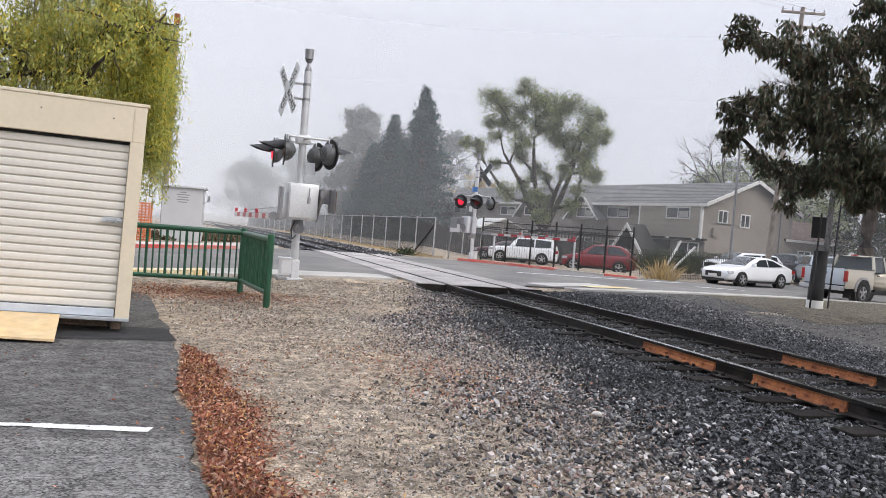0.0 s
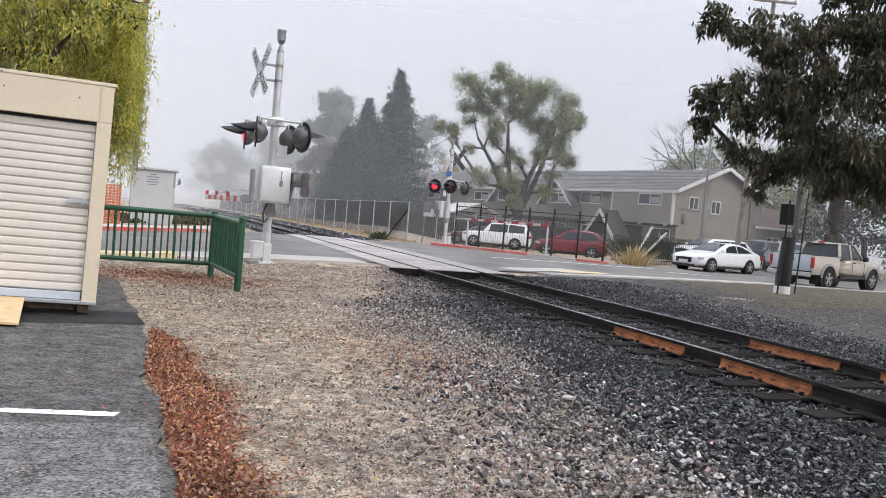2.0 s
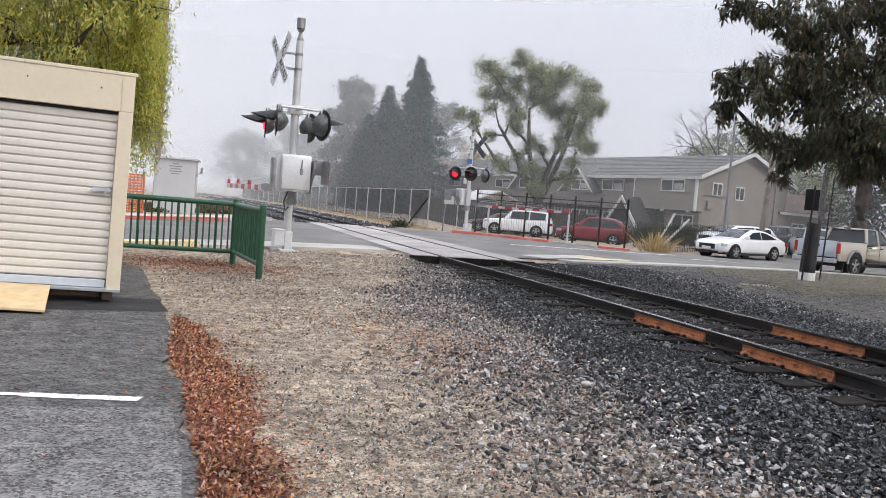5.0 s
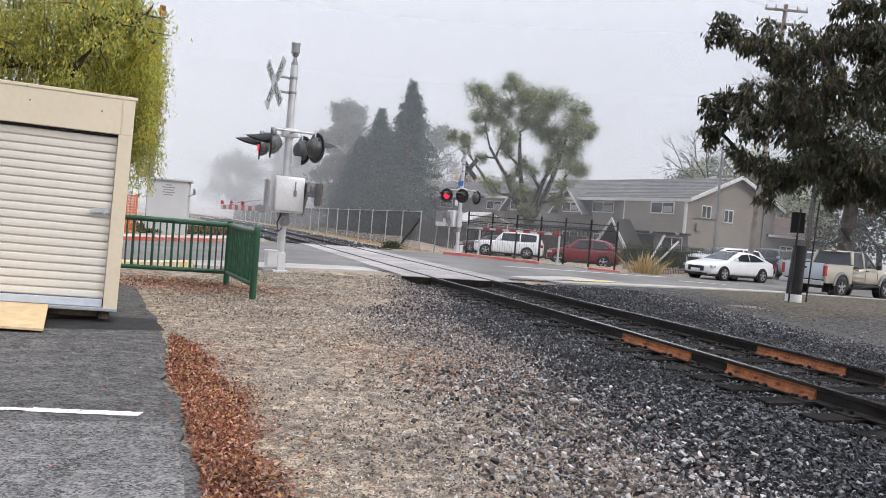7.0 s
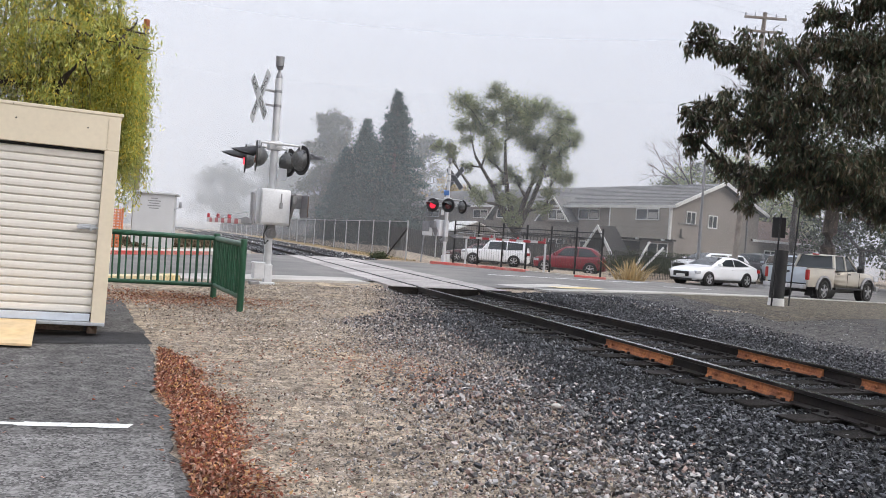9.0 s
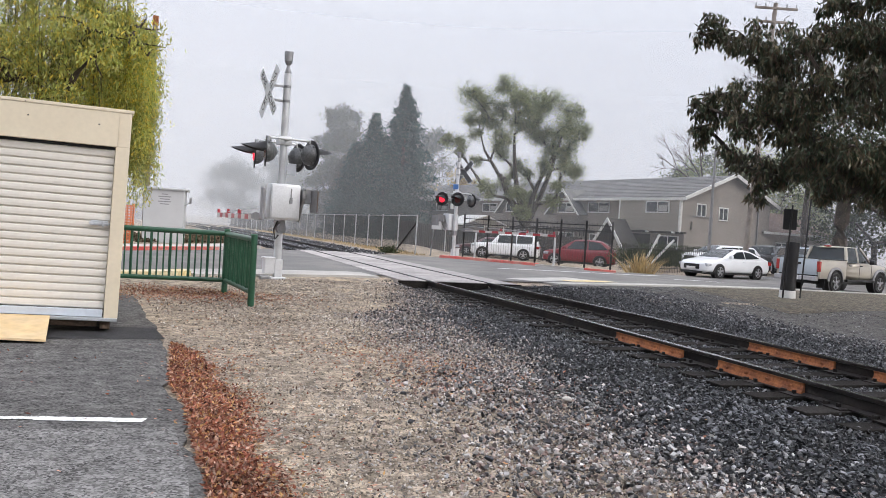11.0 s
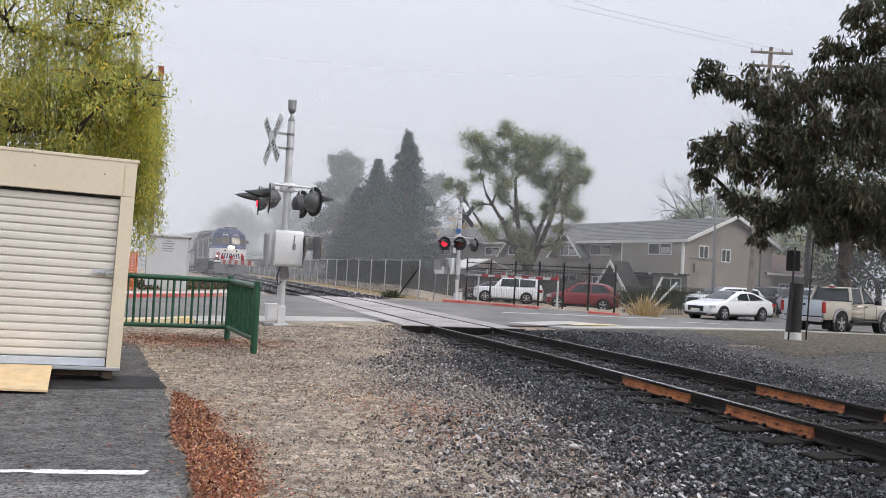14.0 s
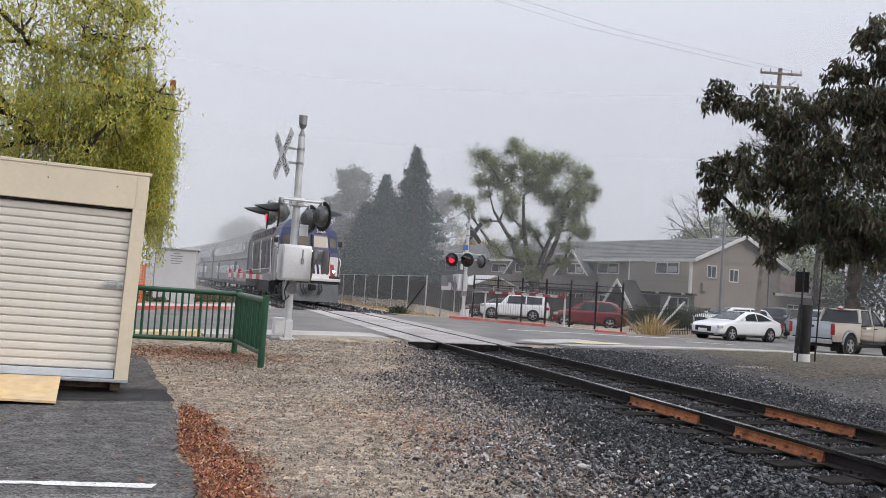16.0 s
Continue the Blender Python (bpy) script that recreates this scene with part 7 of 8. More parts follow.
build_car("sport_utility", "dark sport utility parked along the road", pose(22.1, 48.5, 0.0, 0, 0, 100), M["dark_car"], 4.6, 1.85, 1.7, (0.95, 1.12), 1.1, (1.0, 0.5, -1.7, -2.15), 2.7, 0.36, True)
build_car("sport_utility", "silver-blue sport utility parked along the road", pose(21.6, 43.6, 0.0, 0, 0, 75), M["silver_car"], 4.6, 1.85, 1.7, (0.95, 1.12), 1.1, (1.0, 0.5, -1.7, -2.15), 2.7, 0.36, True)
build_car("minivan", "white minivan parked before the apartment house", pose(18.6, 47.0, -0.1, 0, 0, 200), M["white_car"], 4.9, 1.9, 1.62, (1.0, 1.15), 1.12, (1.4, 0.6, -2.0, -2.35), 2.9, 0.35, True)


def build_pickup(m):
    car = thing("pickup_truck", "champagne four-door pickup truck parked at the verge", "pickup truck", "parked cars", m)
    w, col = 0.86, M["beige_car"]
    fw, rw, r = 1.62, -1.5, 0.37
    def prof(width, z0, zb):
        return [(width * 0.9, z0), (width * 0.99, z0 + 0.12), (width, z0 + 0.32), (width * 0.985, zb - 0.14), (width * 0.95, zb - 0.03), (width * 0.86, zb)]
    bm = bmesh.new()
    loft(bm, [(2.55, prof(w * 0.78, 0.5, 0.92)), (2.42, prof(w * 0.92, 0.45, 1.04)), (1.1, prof(w, 0.45, 1.16)), (0.9, prof(w, 0.45, 1.17)), (-0.72, prof(w, 0.45, 1.17))])
    soft(part("cab_body", bm, col, car, smooth=True))
    bm = bmesh.new(); g = w * 0.93
    loft(bm, [(1.0, [(g, 1.12), (g * 0.97, 1.16)]), (0.42, [(g, 1.13), (g * 0.83, 1.69)]), (-0.55, [(g, 1.13), (g * 0.83, 1.69)]), (-0.73, [(g, 1.13), (g * 0.93, 1.2)])])
    part("cab_glazing", bm, M["car_glass"], car, "dark cab glass")
    bm = bmesh.new()
    loft(bm, [(0.48, [(g * 0.78, 1.66), (g * 0.74, 1.69)]), (0.3, [(g * 0.86, 1.67), (g * 0.78, 1.74)]), (-0.45, [(g * 0.86, 1.67), (g * 0.78, 1.75)]), (-0.64, [(g * 0.84, 1.64), (g * 0.78, 1.7)])])
    soft(part("roof", bm, col, car, smooth=True), 1)
    bm = bmesh.new(); box(bm, (-0.72, -0.1, 1.7), (-0.58, 0.1, 1.75), bevel=0.01); part("brake_lamp", bm, M["tail"], car)
    for s in (-1, 1):
        for a, b, t in (((1.0, 1.14), (0.42, 1.69), 0.035), ((0.12, 1.14), (0.1, 1.69), 0.04), ((-0.7, 1.14), (-0.6, 1.69), 0.06)):
            bm = bmesh.new(); tube(bm, [(a[0], s * g * 0.99, a[1]), ((a[0] + b[0]) / 2, s * g * 0.92, (a[1] + b[1]) / 2), (b[0], s * g * 0.835, b[1])], t, 6); part("pillar", bm, col, car)
        # bed side
        bm = bmesh.new(); box(bm, (-2.5, s * (w - 0.09), 0.5), (-0.76, s * w, 1.2), bevel=0.03); part("bed_side", bm, col, car, smooth=True)
        bm = bmesh.new(); box(bm, (-2.5, s * (w - 0.1), 1.195), (-0.76, s * (w + 0.01), 1.225), bevel=0.008); part("bed_rail", bm, M["black_trim"], car)
        bm = bmesh.new(); box(bm, (-2.545, s * (w - 0.12), 0.75), (-2.44, s * (w + 0.004), 1.13), bevel=0.02); part("tail_lamp", bm, M["tail"], car, "tall red tail lamp")
        bm = bmesh.new(); box(bm, (2.25, s * 0.5, 0.78), (2.56, s * 0.82, 0.98), bevel=0.03); part("headlamp", bm, M["head"], car, "clear headlamp")
        bm = bmesh.new(); box(bm, (0.75, s * (w + 0.02), 1.1), (0.92, s * (w + 0.2), 1.28), bevel=0.03); part("mirror", bm, M["black_trim"], car)
        bm = bmesh.new(); box(bm, (-0.8, s * (w - 0.02), 0.42), (1.15, s * (w + 0.08), 0.5), bevel=0.02); part("side_step", bm, M["black_trim"], car)
        for x in (0.25, -0.5):
            bm = bmesh.new(); box(bm, (x - 0.1, s * (w - 0.01), 1.0), (x + 0.08, s * (w + 0.025), 1.045), bevel=0.008); part("door_handle", bm, M["black_trim"], car)
        for x in (0.14, 1.0):
            bm = bmesh.new(); box(bm, (x, s * (w - 0.005), 0.52), (x + 0.012, s * (w + 0.003), 1.12)); part("door_gap", bm, M["black_trim"], car)
        for x in (fw, rw):
            bm = bmesh.new(); cyl(bm, (x, s * (w - 0.26), r + 0.03), (x, s * (w + 0.006), r + 0.03), r * 1.22, seg=28); part("wheel_arch", bm, M["black_trim"], car)
            bm = bmesh.new(); K = 14; ring = []
            for k in range(K + 1):
                a = math.pi * (k / K)
                ring.append([bm.verts.new((x + q * math.cos(a), s * y, r + 0.05 + q * math.sin(a))) for q, y in ((r * 1.2, w), (r * 1.2, w + 0.06), (r * 1.42, w + 0.04), (r * 1.42, w))])
            for p, q in zip(ring, ring[1:]):
                for i in range(4):
                    bm.faces.new((p[i], p[(i + 1) % 4], q[(i + 1) % 4], q[i]))
            bmesh.ops.recalc_face_normals(bm, faces=bm.faces)
            part("fender_flare", bm, M["grey_metal"], car)
            wheel(car, x, s * (w - 0.07), r, 0.25)
        bm = bmesh.new(); box(bm, (rw - 0.62, s * 0.52, 0.16), (rw - 0.6, s * 0.82, 0.48)); part("mud_flap", bm, M["black_trim"], car)
    bm = bmesh.new(); box(bm, (-2.53, -w + 0.1, 0.62), (-2.46, w - 0.1, 1.2), bevel=0.02); gate = part("tailgate", bm, M["silver_car"], car, "grey tailgate, shut", smooth=True)
    bm = bmesh.new(); box(bm, (-2.55, -0.12, 0.98), (-2.525, 0.12, 1.06), bevel=0.008); part("latch", bm, M["black_trim"], gate)
    bm = bmesh.new(); box(bm, (-2.46, -w + 0.09, 0.55), (-0.8, w - 0.09, 0.62)); part("bed_floor", bm, M["black_trim"], car)
    bm = bmesh.new(); box(bm, (-0.84, -w + 0.09, 0.6), (-0.78, w - 0.09, 1.2)); part("bed_front", bm, col, car)
    bm = bmesh.new(); box(bm, (-2.72, -w + 0.05, 0.42), (-2.52, w - 0.05, 0.58), bevel=0.025); part("rear_bumper", bm, M["alloy"], car, "chrome rear bumper")
    bm = bmesh.new(); box(bm, (-2.735, -0.16, 0.43), (-2.715, 0.16, 0.56)); part("number_plate", bm, M["trim"], car)
    bm = bmesh.new(); box(bm, (2.42, -w + 0.05, 0.4), (2.66, w - 0.05, 0.6), bevel=0.05); part("front_bumper", bm, M["alloy"], car)
    bm = bmesh.new(); box(bm, (-2.4, -0.6, 0.3), (2.3, 0.6, 0.5)); part("chassis", bm, M["black_trim"], car)


build_pickup(pose(16.0, 28.85, ground_z(16.0, 28.85) + 0.015, 0, 0, 32))


# ---- the train ----
M.update(
    loco_blue=material("loco_dark_blue", (0.026, 0.034, 0.095), 0.45, dark=0.8, scale=1.5, fine=20, bump=0.02, amount=0.15),
    loco_white=material("loco_white", (0.76, 0.74, 0.75), 0.45, dark=0.88, scale=1.5, fine=20, bump=0.02, amount=0.15),
    loco_grey=material("loco_silver", (0.085, 0.08, 0.082), 0.5, metal=0.3, dark=0.75, scale=1.2, fine=15, bump=0.04, amount=0.25),
    loco_dark=material("loco_grilles", (0.06, 0.052, 0.052), 0.6, metal=0.2, dark=0.7, scale=2, fine=20, bump=0.1),
    loco_under=material("loco_running_gear", (0.035, 0.034, 0.034), 0.8, dark=0.7, scale=3, fine=20, bump=0.2),
    loco_red=material("loco_red", (0.45, 0.05, 0.06), 0.5, dark=0.85, scale=2, fine=20, bump=0.0, amount=0.15),
    pilot=material("pilot_grey", (0.13, 0.135, 0.145), 0.6, dark=0.7, scale=2, fine=20, bump=0.05),
    headlight=material("lit_headlight", (0.9, 0.85, 0.7), 0.3, bump=0.0, emit=(1.0, 0.78, 0.45), power=60.0),
    ditch=material("lit_ditch_light", (0.9, 0.8, 0.6), 0.3, bump=0.0, emit=(1.0, 0.72, 0.4), power=9.0),
    coach=material("coach_stainless", (0.25, 0.245, 0.245), 0.45, metal=0.25, dark=0.85, scale=1, fine=15, bump=0.02, amount=0.15),
    coach_blue=material("coach_blue_band", (0.045, 0.05, 0.075), 0.5, dark=0.85, scale=1, fine=15, bump=0.0),
    cab_pane=glass("cab_glass", (0.12, 0.1, 0.075), 0.08),
)


def bogie(t, y, wheels=2, gap=2.7):
    bm = bmesh.new()
    for s in (-1, 1):
        box(bm, (s * 1.0 - 0.08, y - gap / 2 - 0.7, 0.45), (s * 1.0 + 0.08, y + gap / 2 + 0.7, 0.8), bevel=0.05)
        box(bm, (s * 1.02 - 0.1, y - 0.4, 0.35), (s * 1.02 + 0.1, y + 0.4, 0.95), bevel=0.04)
        for k in range(wheels):
            yy = y + gap * (k - (wheels - 1) / 2)
            box(bm, (s * 1.1 - 0.09, yy - 0.17, 0.32), (s * 1.1 + 0.09, yy + 0.17, 0.66), bevel=0.03)
    box(bm, (-1.0, y - 0.35, 0.45), (1.0, y + 0.35, 0.85), bevel=0.03)
    b = part("bogie", bm, M["loco_under"], t, "dark wheel truck")
    for k in range(wheels):
        yy = y + gap * (k - (wheels - 1) / 2)
        bm = bmesh.new()
        for s in (-1, 1):
            cyl(bm, (s * 0.7, yy, 0.5), (s * 0.83, yy, 0.5), 0.5, seg=28)
        cyl(bm, (-0.75, yy, 0.5), (0.75, yy, 0.5), 0.09, seg=10)
        part("wheelset", bm, M["rail"], b)


def build_loco():
    """Front at y = 0, body behind it along -y, z from the rail head."""
    t = thing("locomotive", "blue, white and silver diesel locomotive with lit headlight", "locomotive")
    def piece(name, lo, hi, mat, label="", bevel=0.0, parent=None):
        bm = bmesh.new(); box(bm, lo, hi, None, bevel); return part(name, bm, mat, parent or t, label)
    piece("underframe", (-1.5, -17.0, 1.12), (1.5, -0.55, 1.5), M["loco_under"], "", 0.03)
    # cab: faceted nose, windscreen and brow
    lv = [(1.3, -0.42, 1.5, 0.95), (2.5, -0.42, 1.5, 0.95), (2.72, -0.72, 1.5, 0.93), (2.86, -0.8, 1.52, 0.9), (3.62, -1.12, 1.5, 0.85), (3.95, -1.3, 1.42, 0.8), (4.42, -1.75, 1.0, 0.6), (4.5, -2.2, 0.8, 0.5)]
    bm = bmesh.new()
    rings = []
    for z, yc, w, wf in lv:
        pts = [(0, yc), (wf, yc - 0.12), (w, yc - 0.75), (w, -4.4), (-w, -4.4), (-w, yc - 0.75), (-wf, yc - 0.12)]
        rings.append([bm.verts.new((x, y, z)) for x, y in pts])
    for i, (a, b) in enumerate(zip(rings, rings[1:])):
        for k in range(7):
            f = bm.faces.new((a[k], a[(k + 1) % 7], b[(k + 1) % 7], b[k]))
            f.material_index = 0 if i == 0 else 1
    bm.faces.new(rings[0]); bm.faces.new(rings[-1][::-1])
    bmesh.ops.recalc_face_normals(bm, faces=bm.faces)
    cab = part("cab", bm, [M["loco_white"], M["loco_blue"]], t, "white nose under a dark blue cab")
    def quad(name, pts, mat, parent, label="", push=0.02):
        bm = bmesh.new()
        v = [Vector(p) for p in pts]
        n = (v[1] - v[0]).cross(v[2] - v[0]).normalized()
        if n.y < 0 and abs(n.y) > 0.2 or (abs(n.y) <= 0.2 and n.x * v[0].x < 0):
            n = -n
        a = [bm.verts.new(p + n * push) for p in v]; b = [bm.verts.new(p - n * 0.01) for p in v]
        bm.faces.new(a); bm.faces.new(b[::-1])
        for k in range(4):
            bm.faces.new((a[k], b[k], b[(k + 1) % 4], a[(k + 1) % 4]))
        bmesh.ops.recalc_face_normals(bm, faces=bm.faces)
        return part(name, bm, mat, parent, label)
    def face(u, z, sgn, side=0):
        """A point on the front: u 0..1 from the centre to the front corner (side=1: on the angled cheek)."""
        for (z0, y0, w0, f0), (z1, y1, w1, f1) in zip(lv, lv[1:]):
            if z0 <= z <= z1:
                q = (z - z0) / (z1 - z0)
                yc, w, wf = y0 + (y1 - y0) * q, w0 + (w1 - w0) * q, f0 + (f1 - f0) * q
                if side:
                    return (sgn * (wf + (w - wf) * u), yc - 0.12 - 0.63 * u, z)
                return (sgn * wf * u, yc - 0.12 * u, z)
    for s in (-1, 1):
        quad("windscreen", [face(0.1, 2.95, s), face(0.98, 2.95, s), face(0.98, 3.55, s), face(0.1, 3.55, s)], M["cab_pane"], cab, "amber-tinted windscreen")
        quad("quarter_window", [face(0.12, 2.98, s, 1), face(0.8, 2.98, s, 1), face(0.8, 3.5, s, 1), face(0.12, 3.5, s, 1)], M["cab_pane"], cab)
        quad("number_board", [face(0.2, 3.7, s), face(0.95, 3.7, s), face(0.95, 3.92, s), face(0.2, 3.92, s)], M["loco_blue"], cab)
        p = Vector(face(0.6, 3.82, s)) + Vector((0, 0.05, 0.0))
        lettering("number", "3105", 0.26, M["loco_white"], cab, Matrix.Translation(p) @ pose(0, 0, 0, 62, 0, 180 - s * 8))
        # red chevrons on the nose
        for k in range(4):
            c = 0.08 + 0.24 * k
            quad("chevron", [face(min(1, c), 1.56, s), face(min(1, c + 0.12), 1.56, s), face(min(1, max(0, c - 0.1 + 0.12)), 2.06, s), face(max(0, c - 0.1), 2.06, s)], M["loco_blue"], cab, "slanting blue nose stripe", 0.012 + 0.002 * k)
        quad("cheek_stripe", [face(0.15, 1.5, s, 1), face(0.7, 1.5, s, 1), face(0.45, 2.1, s, 1), face(0.0, 2.1, s, 1)], M["loco_red"], cab, "", 0.012)
        bm = bmesh.new(); q = Vector(face(0.55, 2.3, s)); cyl(bm, q, q + Vector((0, 0.05, 0)), 0.09, seg=16); part("port_lens", bm, M["loco_dark"], cab)
        bm = bmesh.new(); q = Vector(face(0.35, 1.75, s, 1)); cyl(bm, q - Vector((0, 0.1, 0)), q + Vector((0.05 * s, 0.1, 0)), 0.13, seg=18); d = part("ditch_lamp", bm, M["pilot"], cab)
        bm = bmesh.new(); cyl(bm, q + Vector((0.05 * s, 0.1, 0)), q + Vector((0.055 * s, 0.115, 0)), 0.085, seg=18); part("lens", bm, M["ditch"], d, "lit ditch light")
        piece("side_window", (s * 1.49 - 0.03, -3.6, 2.9), (s * 1.49 + 0.04, -2.3, 3.55), M["cab_pane"], "", 0.02, cab)
        piece("mirror", (s * 1.72 - 0.14, -2.1, 3.1), (s * 1.72 + 0.1, -2.05, 3.4), M["loco_dark"], "", 0.01, cab)
        # handrails
        bm = bmesh.new(); tube(bm, [(s * 1.5, -0.75, 1.2), (s * 1.54, -0.7, 2.3), (s * 1.5, -0.85, 2.45)], 0.022, 6); part("handrail", bm, M["loco_white"], t)
    bm = bmesh.new(); box(bm, (-0.3, -0.6, 2.46), (0.3, -0.36, 2.78), bevel=0.04); hl = part("headlight_box", bm, M["loco_blue"], t)
    for s in (-1, 1):
        bm = bmesh.new(); cyl(bm, (s * 0.14, -0.37, 2.62), (s * 0.14, -0.345, 2.62), 0.14, seg=20); part("lens", bm, M["headlight"], hl, "glowing warm headlight")
    piece("windscreen_post", (-0.05, -1.16, 2.86), (0.05, -0.78, 3.62), M["loco_blue"])
    # hood body with panels
    bm = bmesh.new()
    prism(bm, [(-1.5, 1.4), (1.5, 1.4), (1.5, 3.55), (1.2, 4.25), (0.75, 4.45), (-0.75, 4.45), (-1.2, 4.25), (-1.5, 3.55)], -16.8, -4.4, "y")
    hood = part("carbody", bm, M["loco_grey"], t, "silver-grey ribbed carbody")
    for s in (-1, 1):
        y = -4.9
        for k, (w, mt) in enumerate(((1.5, "loco_dark"), (0.9, "loco_blue"), (1.9, "loco_dark"), (0.9, "loco_grey"), (1.9, "loco_dark"), (1.4, "loco_dark"), (1.5, "loco_blue"))):
            piece("side_panel", (s * 1.5 - 0.02, y - w, 1.75), (s * 1.5 + 0.03, y, 3.4), M[mt], "", 0.015, hood)
            y -= w + 0.2
        bm = bmesh.new()
        for k in range(9):
            box(bm, (s * 1.25 - 0.25, -16 + k * 1.2, 3.66), (s * 1.25 + 0.2, -15.1 + k * 1.2, 4.1), bevel=0.02)
        part("roof_vents", bm, M["loco_dark"], hood)
        piece("walk_sill", (s * 1.5 - 0.03, -16.8, 1.42), (s * 1.5 + 0.05, -0.9, 1.5), M["loco_grey"], "", 0.0)
        for y in (-4.75, -9.4, -13.9):
            bm = bmesh.new(); prism(bm, [(y, 1.5), (y - 0.18, 1.5), (y - 0.75, 3.5), (y - 0.57, 3.5)], s * 1.5 - 0.02, s * 1.5 + 0.045, "x"); part("slanting_stripe", bm, M["loco_white"], hood, "pale slanting side stripe")
    for k in range(3):
        bm = bmesh.new(); cyl(bm, (0, -13.5 - k * 1.25, 4.42), (0, -13.5 - k * 1.25, 4.6), 0.55, seg=20); part("roof_fan", bm, M["loco_dark"], hood)
    piece("exhaust", (-0.5, -9, 4.4), (0.5, -7.6, 4.6), M["loco_dark"], "", 0.03, hood)
    piece("horn_cluster", (-0.7, -2.9, 4.45), (0.4, -2.4, 4.62), M["loco_dark"], "", 0.04)
    # front beam, pilot, coupler
    piece("anticlimber", (-1.5, -0.6, 1.2), (1.5, -0.22, 1.36), M["loco_white"], "", 0.03)
    piece("beam", (-1.48, -0.6, 1.06), (1.48, -0.3, 1.2), M["loco_under"], "", 0.02)
    bm = bmesh.new()
    prism(bm, [(-0.75, 1.06), (-0.32, 1.06), (-0.05, 0.14), (-0.2, 0.14)], -1.42, 1.42, "x")
    part("pilot", bm, M["pilot"], t, "grey snow-plough pilot")
    piece("coupler", (-0.16, -0.6, 0.72), (0.16, 0.28, 1.02), M["loco_under"], "", 0.05)
    for x in (-0.55, -0.4, 0.4, 0.55):
        bm = bmesh.new(); tube(bm, [(x, -0.3, 1.0), (x, -0.02, 0.75), (x * 0.7, 0.02, 0.5)], 0.03, 6); part("air_hose", bm, M["black"], t)
    for s in (-1, 1):
        for k in range(3):
            piece("step", (s * 1.35 - 0.16, -1.05, 0.35 + k * 0.28), (s * 1.35 + 0.16, -0.65, 0.38 + k * 0.28), M["loco_dark"])
    bm = bmesh.new(); box(bm, (-1.35, -11.2, 0.35), (1.35, -6.4, 1.1), bevel=0.1); part("fuel_tank", bm, M["loco_under"], t)
    bogie(t, -3.6); bogie(t, -13.6)
    return t


def build_coach():
    t = thing("passenger_coach", "bilevel stainless passenger coach with two window rows", "railway coach", "coaches")
    bm = bmesh.new()
    prism(bm, [(-1.35, 0.55), (1.35, 0.55), (1.5, 0.8), (1.5, 3.7), (1.2, 4.45), (0.7, 4.75), (-0.7, 4.75), (-1.2, 4.45), (-1.5, 3.7), (-1.5, 0.8)], -25.4, -0.3, "y")
    body = part("carbody", bm, M["coach"], t, "bright stainless body")
    for s in (-1, 1):
        for z0, z1, n in ((1.35, 2.05, 8), (3.0, 3.75, 12)):
            for k in range(n):
                span = 17.5 if n == 8 else 22.5
                y0 = -12.85 - span / 2 + span * k / n
                bm = bmesh.new(); box(bm, (s * 1.5 - 0.02, y0, z0), (s * 1.5 + 0.02, y0 + span / n - 0.25, z1), bevel=0.01); part("window", bm, M["pane"], body)
        bm = bmesh.new(); box(bm, (s * 1.5 - 0.02, -25.2, 2.4), (s * 1.5 + 0.014, -0.5, 2.55)); part("band", bm, M["coach_blue"], body, "blue waist band")
        for y in (-7.0, -19.5):
            bm = bmesh.new(); box(bm, (s * 1.5 - 0.02, y - 0.7, 0.75), (s * 1.5 + 0.03, y + 0.7, 2.35), bevel=0.015); part("door", bm, M["coach_blue"], body, "blue sliding door")
    bm = bmesh.new(); box(bm, (-0.6, -25.7, 0.9), (0.6, 0.0, 3.0), bevel=0.02); part("gangway", bm, M["loco_dark"], t)
    bogie(t, -4.0); bogie(t, -21.7)
    return t


loco = build_loco()
coaches = [build_coach()]
for _ in range(3):
    coaches.append(copy_thing(coaches[0], Matrix.Identity(4)))


# how far up the line the front of the train is, second by second
FRONT = [(0, 279), (2, 249), (4, 219), (6, 189), (8, 159), (9, 144), (10, 129.5), (11, 115), (12, 100.2), (12.5, 93), (13, 86), (13.5, 79), (14, 71.6), (14.5, 63.8), (15, 55.6), (15.5, 47.2), (16, 38.7)]


def on_track(y_front, back, length):
    """The pose of a vehicle whose front is that many metres behind the train's front."""
    def up(y, s):
        return y + s * 0.93
    a = track_point(up(y_front, back), 0, 0.2)
    b = track_point(up(y_front, back + length), 0, 0.2)
    d = (a - b).normalized()
    return Matrix.Translation(a) @ pose(0, 0, 0, 0, 0, math.degrees(math.atan2(-d.x, d.y)))


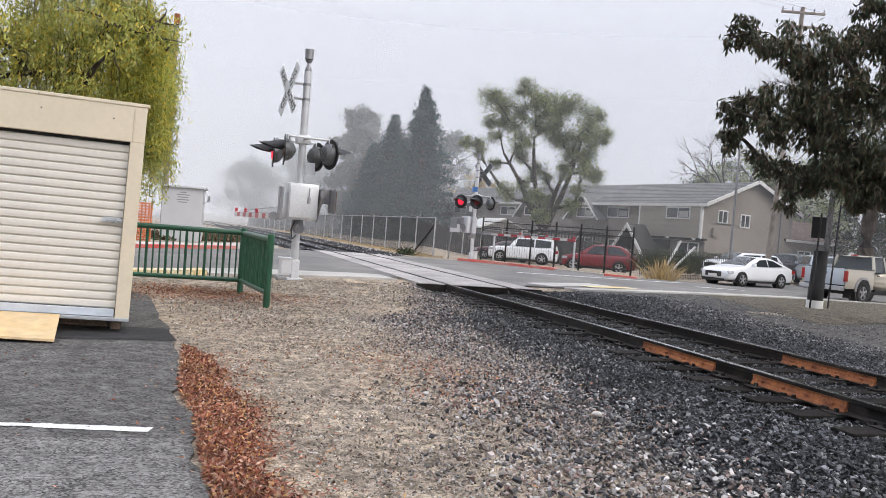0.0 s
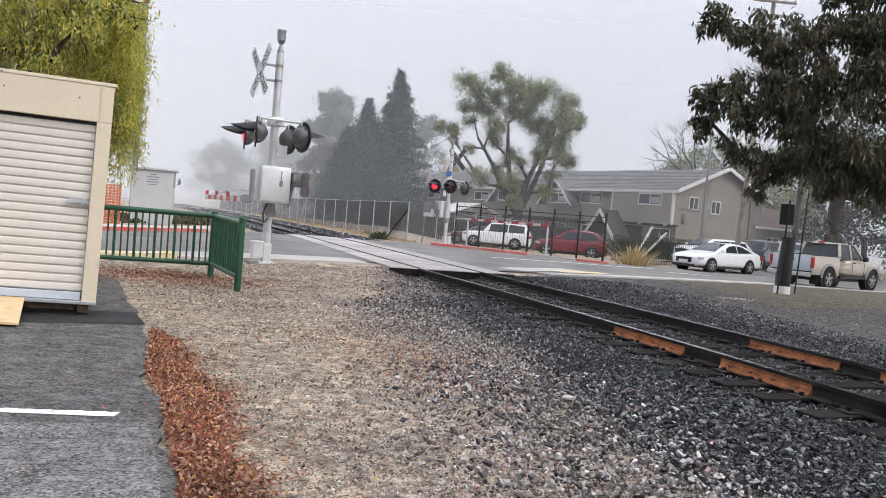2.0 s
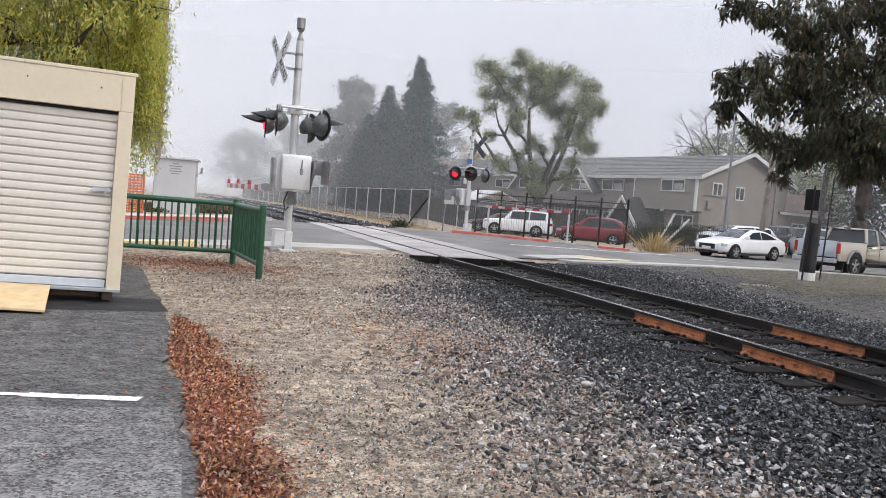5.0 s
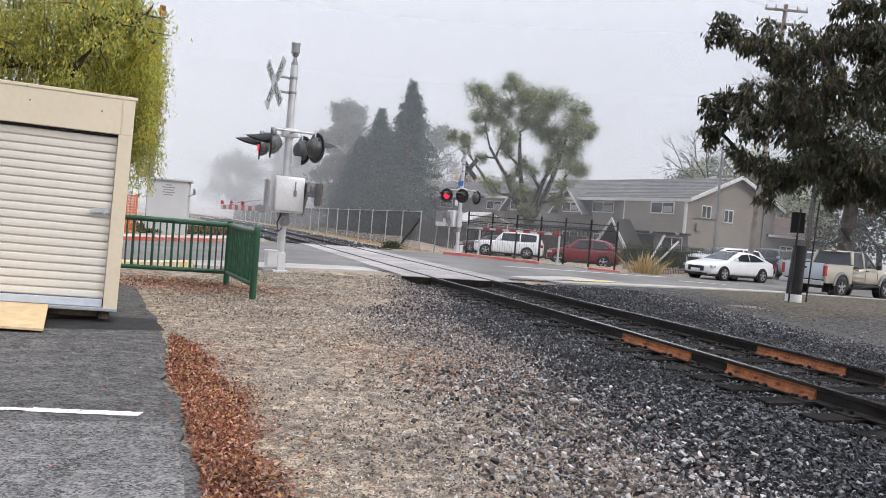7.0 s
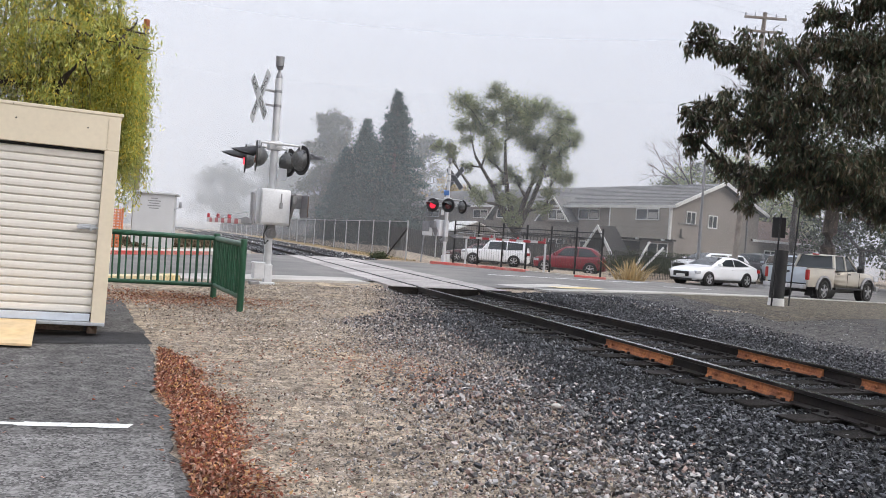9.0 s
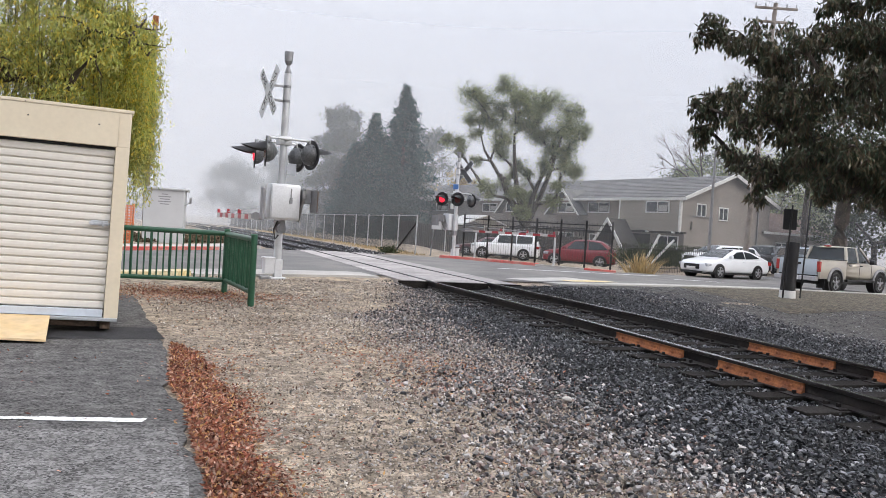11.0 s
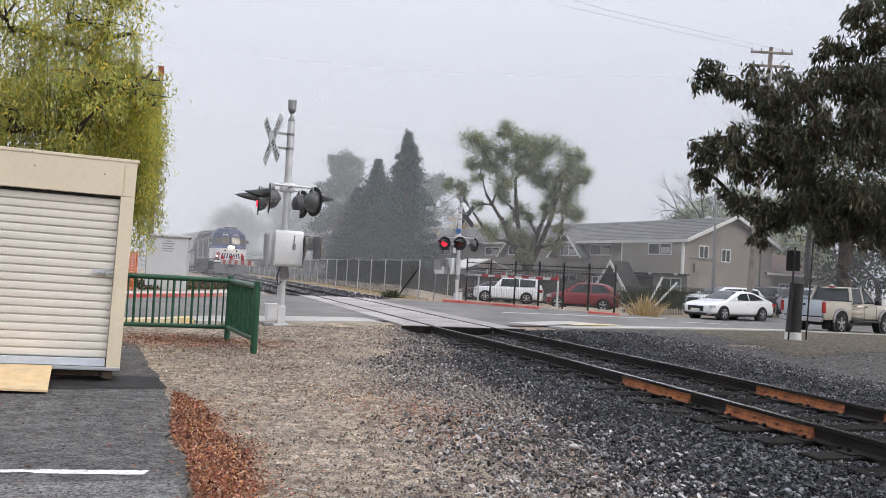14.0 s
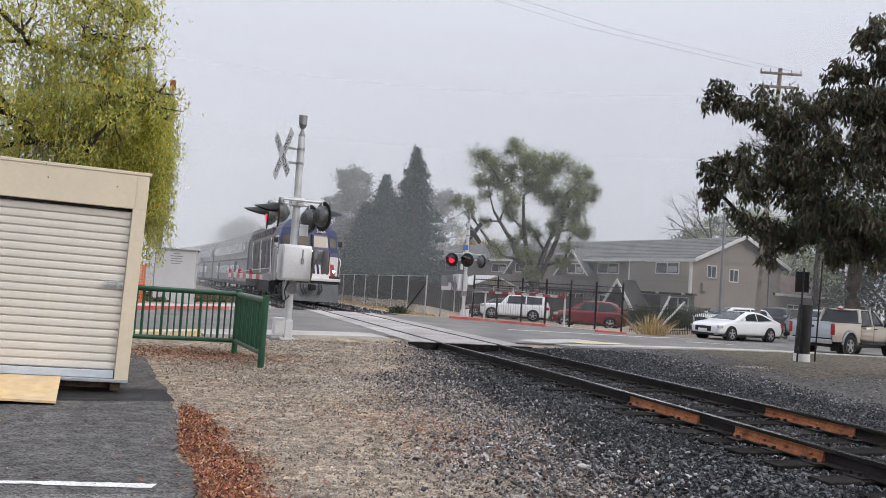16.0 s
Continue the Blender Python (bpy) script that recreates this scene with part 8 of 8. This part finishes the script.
def motions():
    walk(loco, [(t, on_track(y, 0, 17)) for t, y in FRONT])
    for k, c in enumerate(coaches):
        walk(c, [(t, on_track(y, 17.6 + 26.0 * k, 25.7)) for t, y in FRONT])


# ---- fog ----
def build_fog():
    """The fog as rings of thin mist, each hiding a little more of what lies behind."""
    for k, (radius, height, dense) in enumerate(((42, 60, 0.03), (52, 70, 0.07), (66, 80, 0.04), (78, 90, 0.03), (94, 110, 0.22), (120, 140, 0.34), (155, 180, 0.55))):
        m = bpy.data.materials.new("mist")
        m.use_nodes = True
        n, l = m.node_tree.nodes, m.node_tree.links
        n.clear()
        out, tr, di, tl, ad, mx = (n.new(x) for x in ("ShaderNodeOutputMaterial", "ShaderNodeBsdfTransparent", "ShaderNodeBsdfDiffuse", "ShaderNodeBsdfTranslucent", "ShaderNodeMixShader", "ShaderNodeMixShader"))
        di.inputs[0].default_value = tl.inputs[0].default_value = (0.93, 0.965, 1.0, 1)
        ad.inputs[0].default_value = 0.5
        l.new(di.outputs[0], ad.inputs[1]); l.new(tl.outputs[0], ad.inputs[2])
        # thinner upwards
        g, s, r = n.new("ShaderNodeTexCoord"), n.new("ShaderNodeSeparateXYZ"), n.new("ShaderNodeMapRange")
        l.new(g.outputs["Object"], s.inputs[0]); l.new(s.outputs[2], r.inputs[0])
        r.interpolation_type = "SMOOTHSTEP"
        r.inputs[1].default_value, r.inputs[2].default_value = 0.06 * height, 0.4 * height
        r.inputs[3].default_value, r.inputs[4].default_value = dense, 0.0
        l.new(r.outputs[0], mx.inputs[0]); l.new(tr.outputs[0], mx.inputs[1]); l.new(ad.outputs[0], mx.inputs[2])
        l.new(mx.outputs[0], out.inputs[0])
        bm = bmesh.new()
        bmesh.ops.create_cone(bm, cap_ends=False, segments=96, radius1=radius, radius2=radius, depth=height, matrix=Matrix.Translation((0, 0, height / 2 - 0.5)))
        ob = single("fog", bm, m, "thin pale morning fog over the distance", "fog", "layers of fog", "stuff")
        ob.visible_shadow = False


build_fog()


motions()
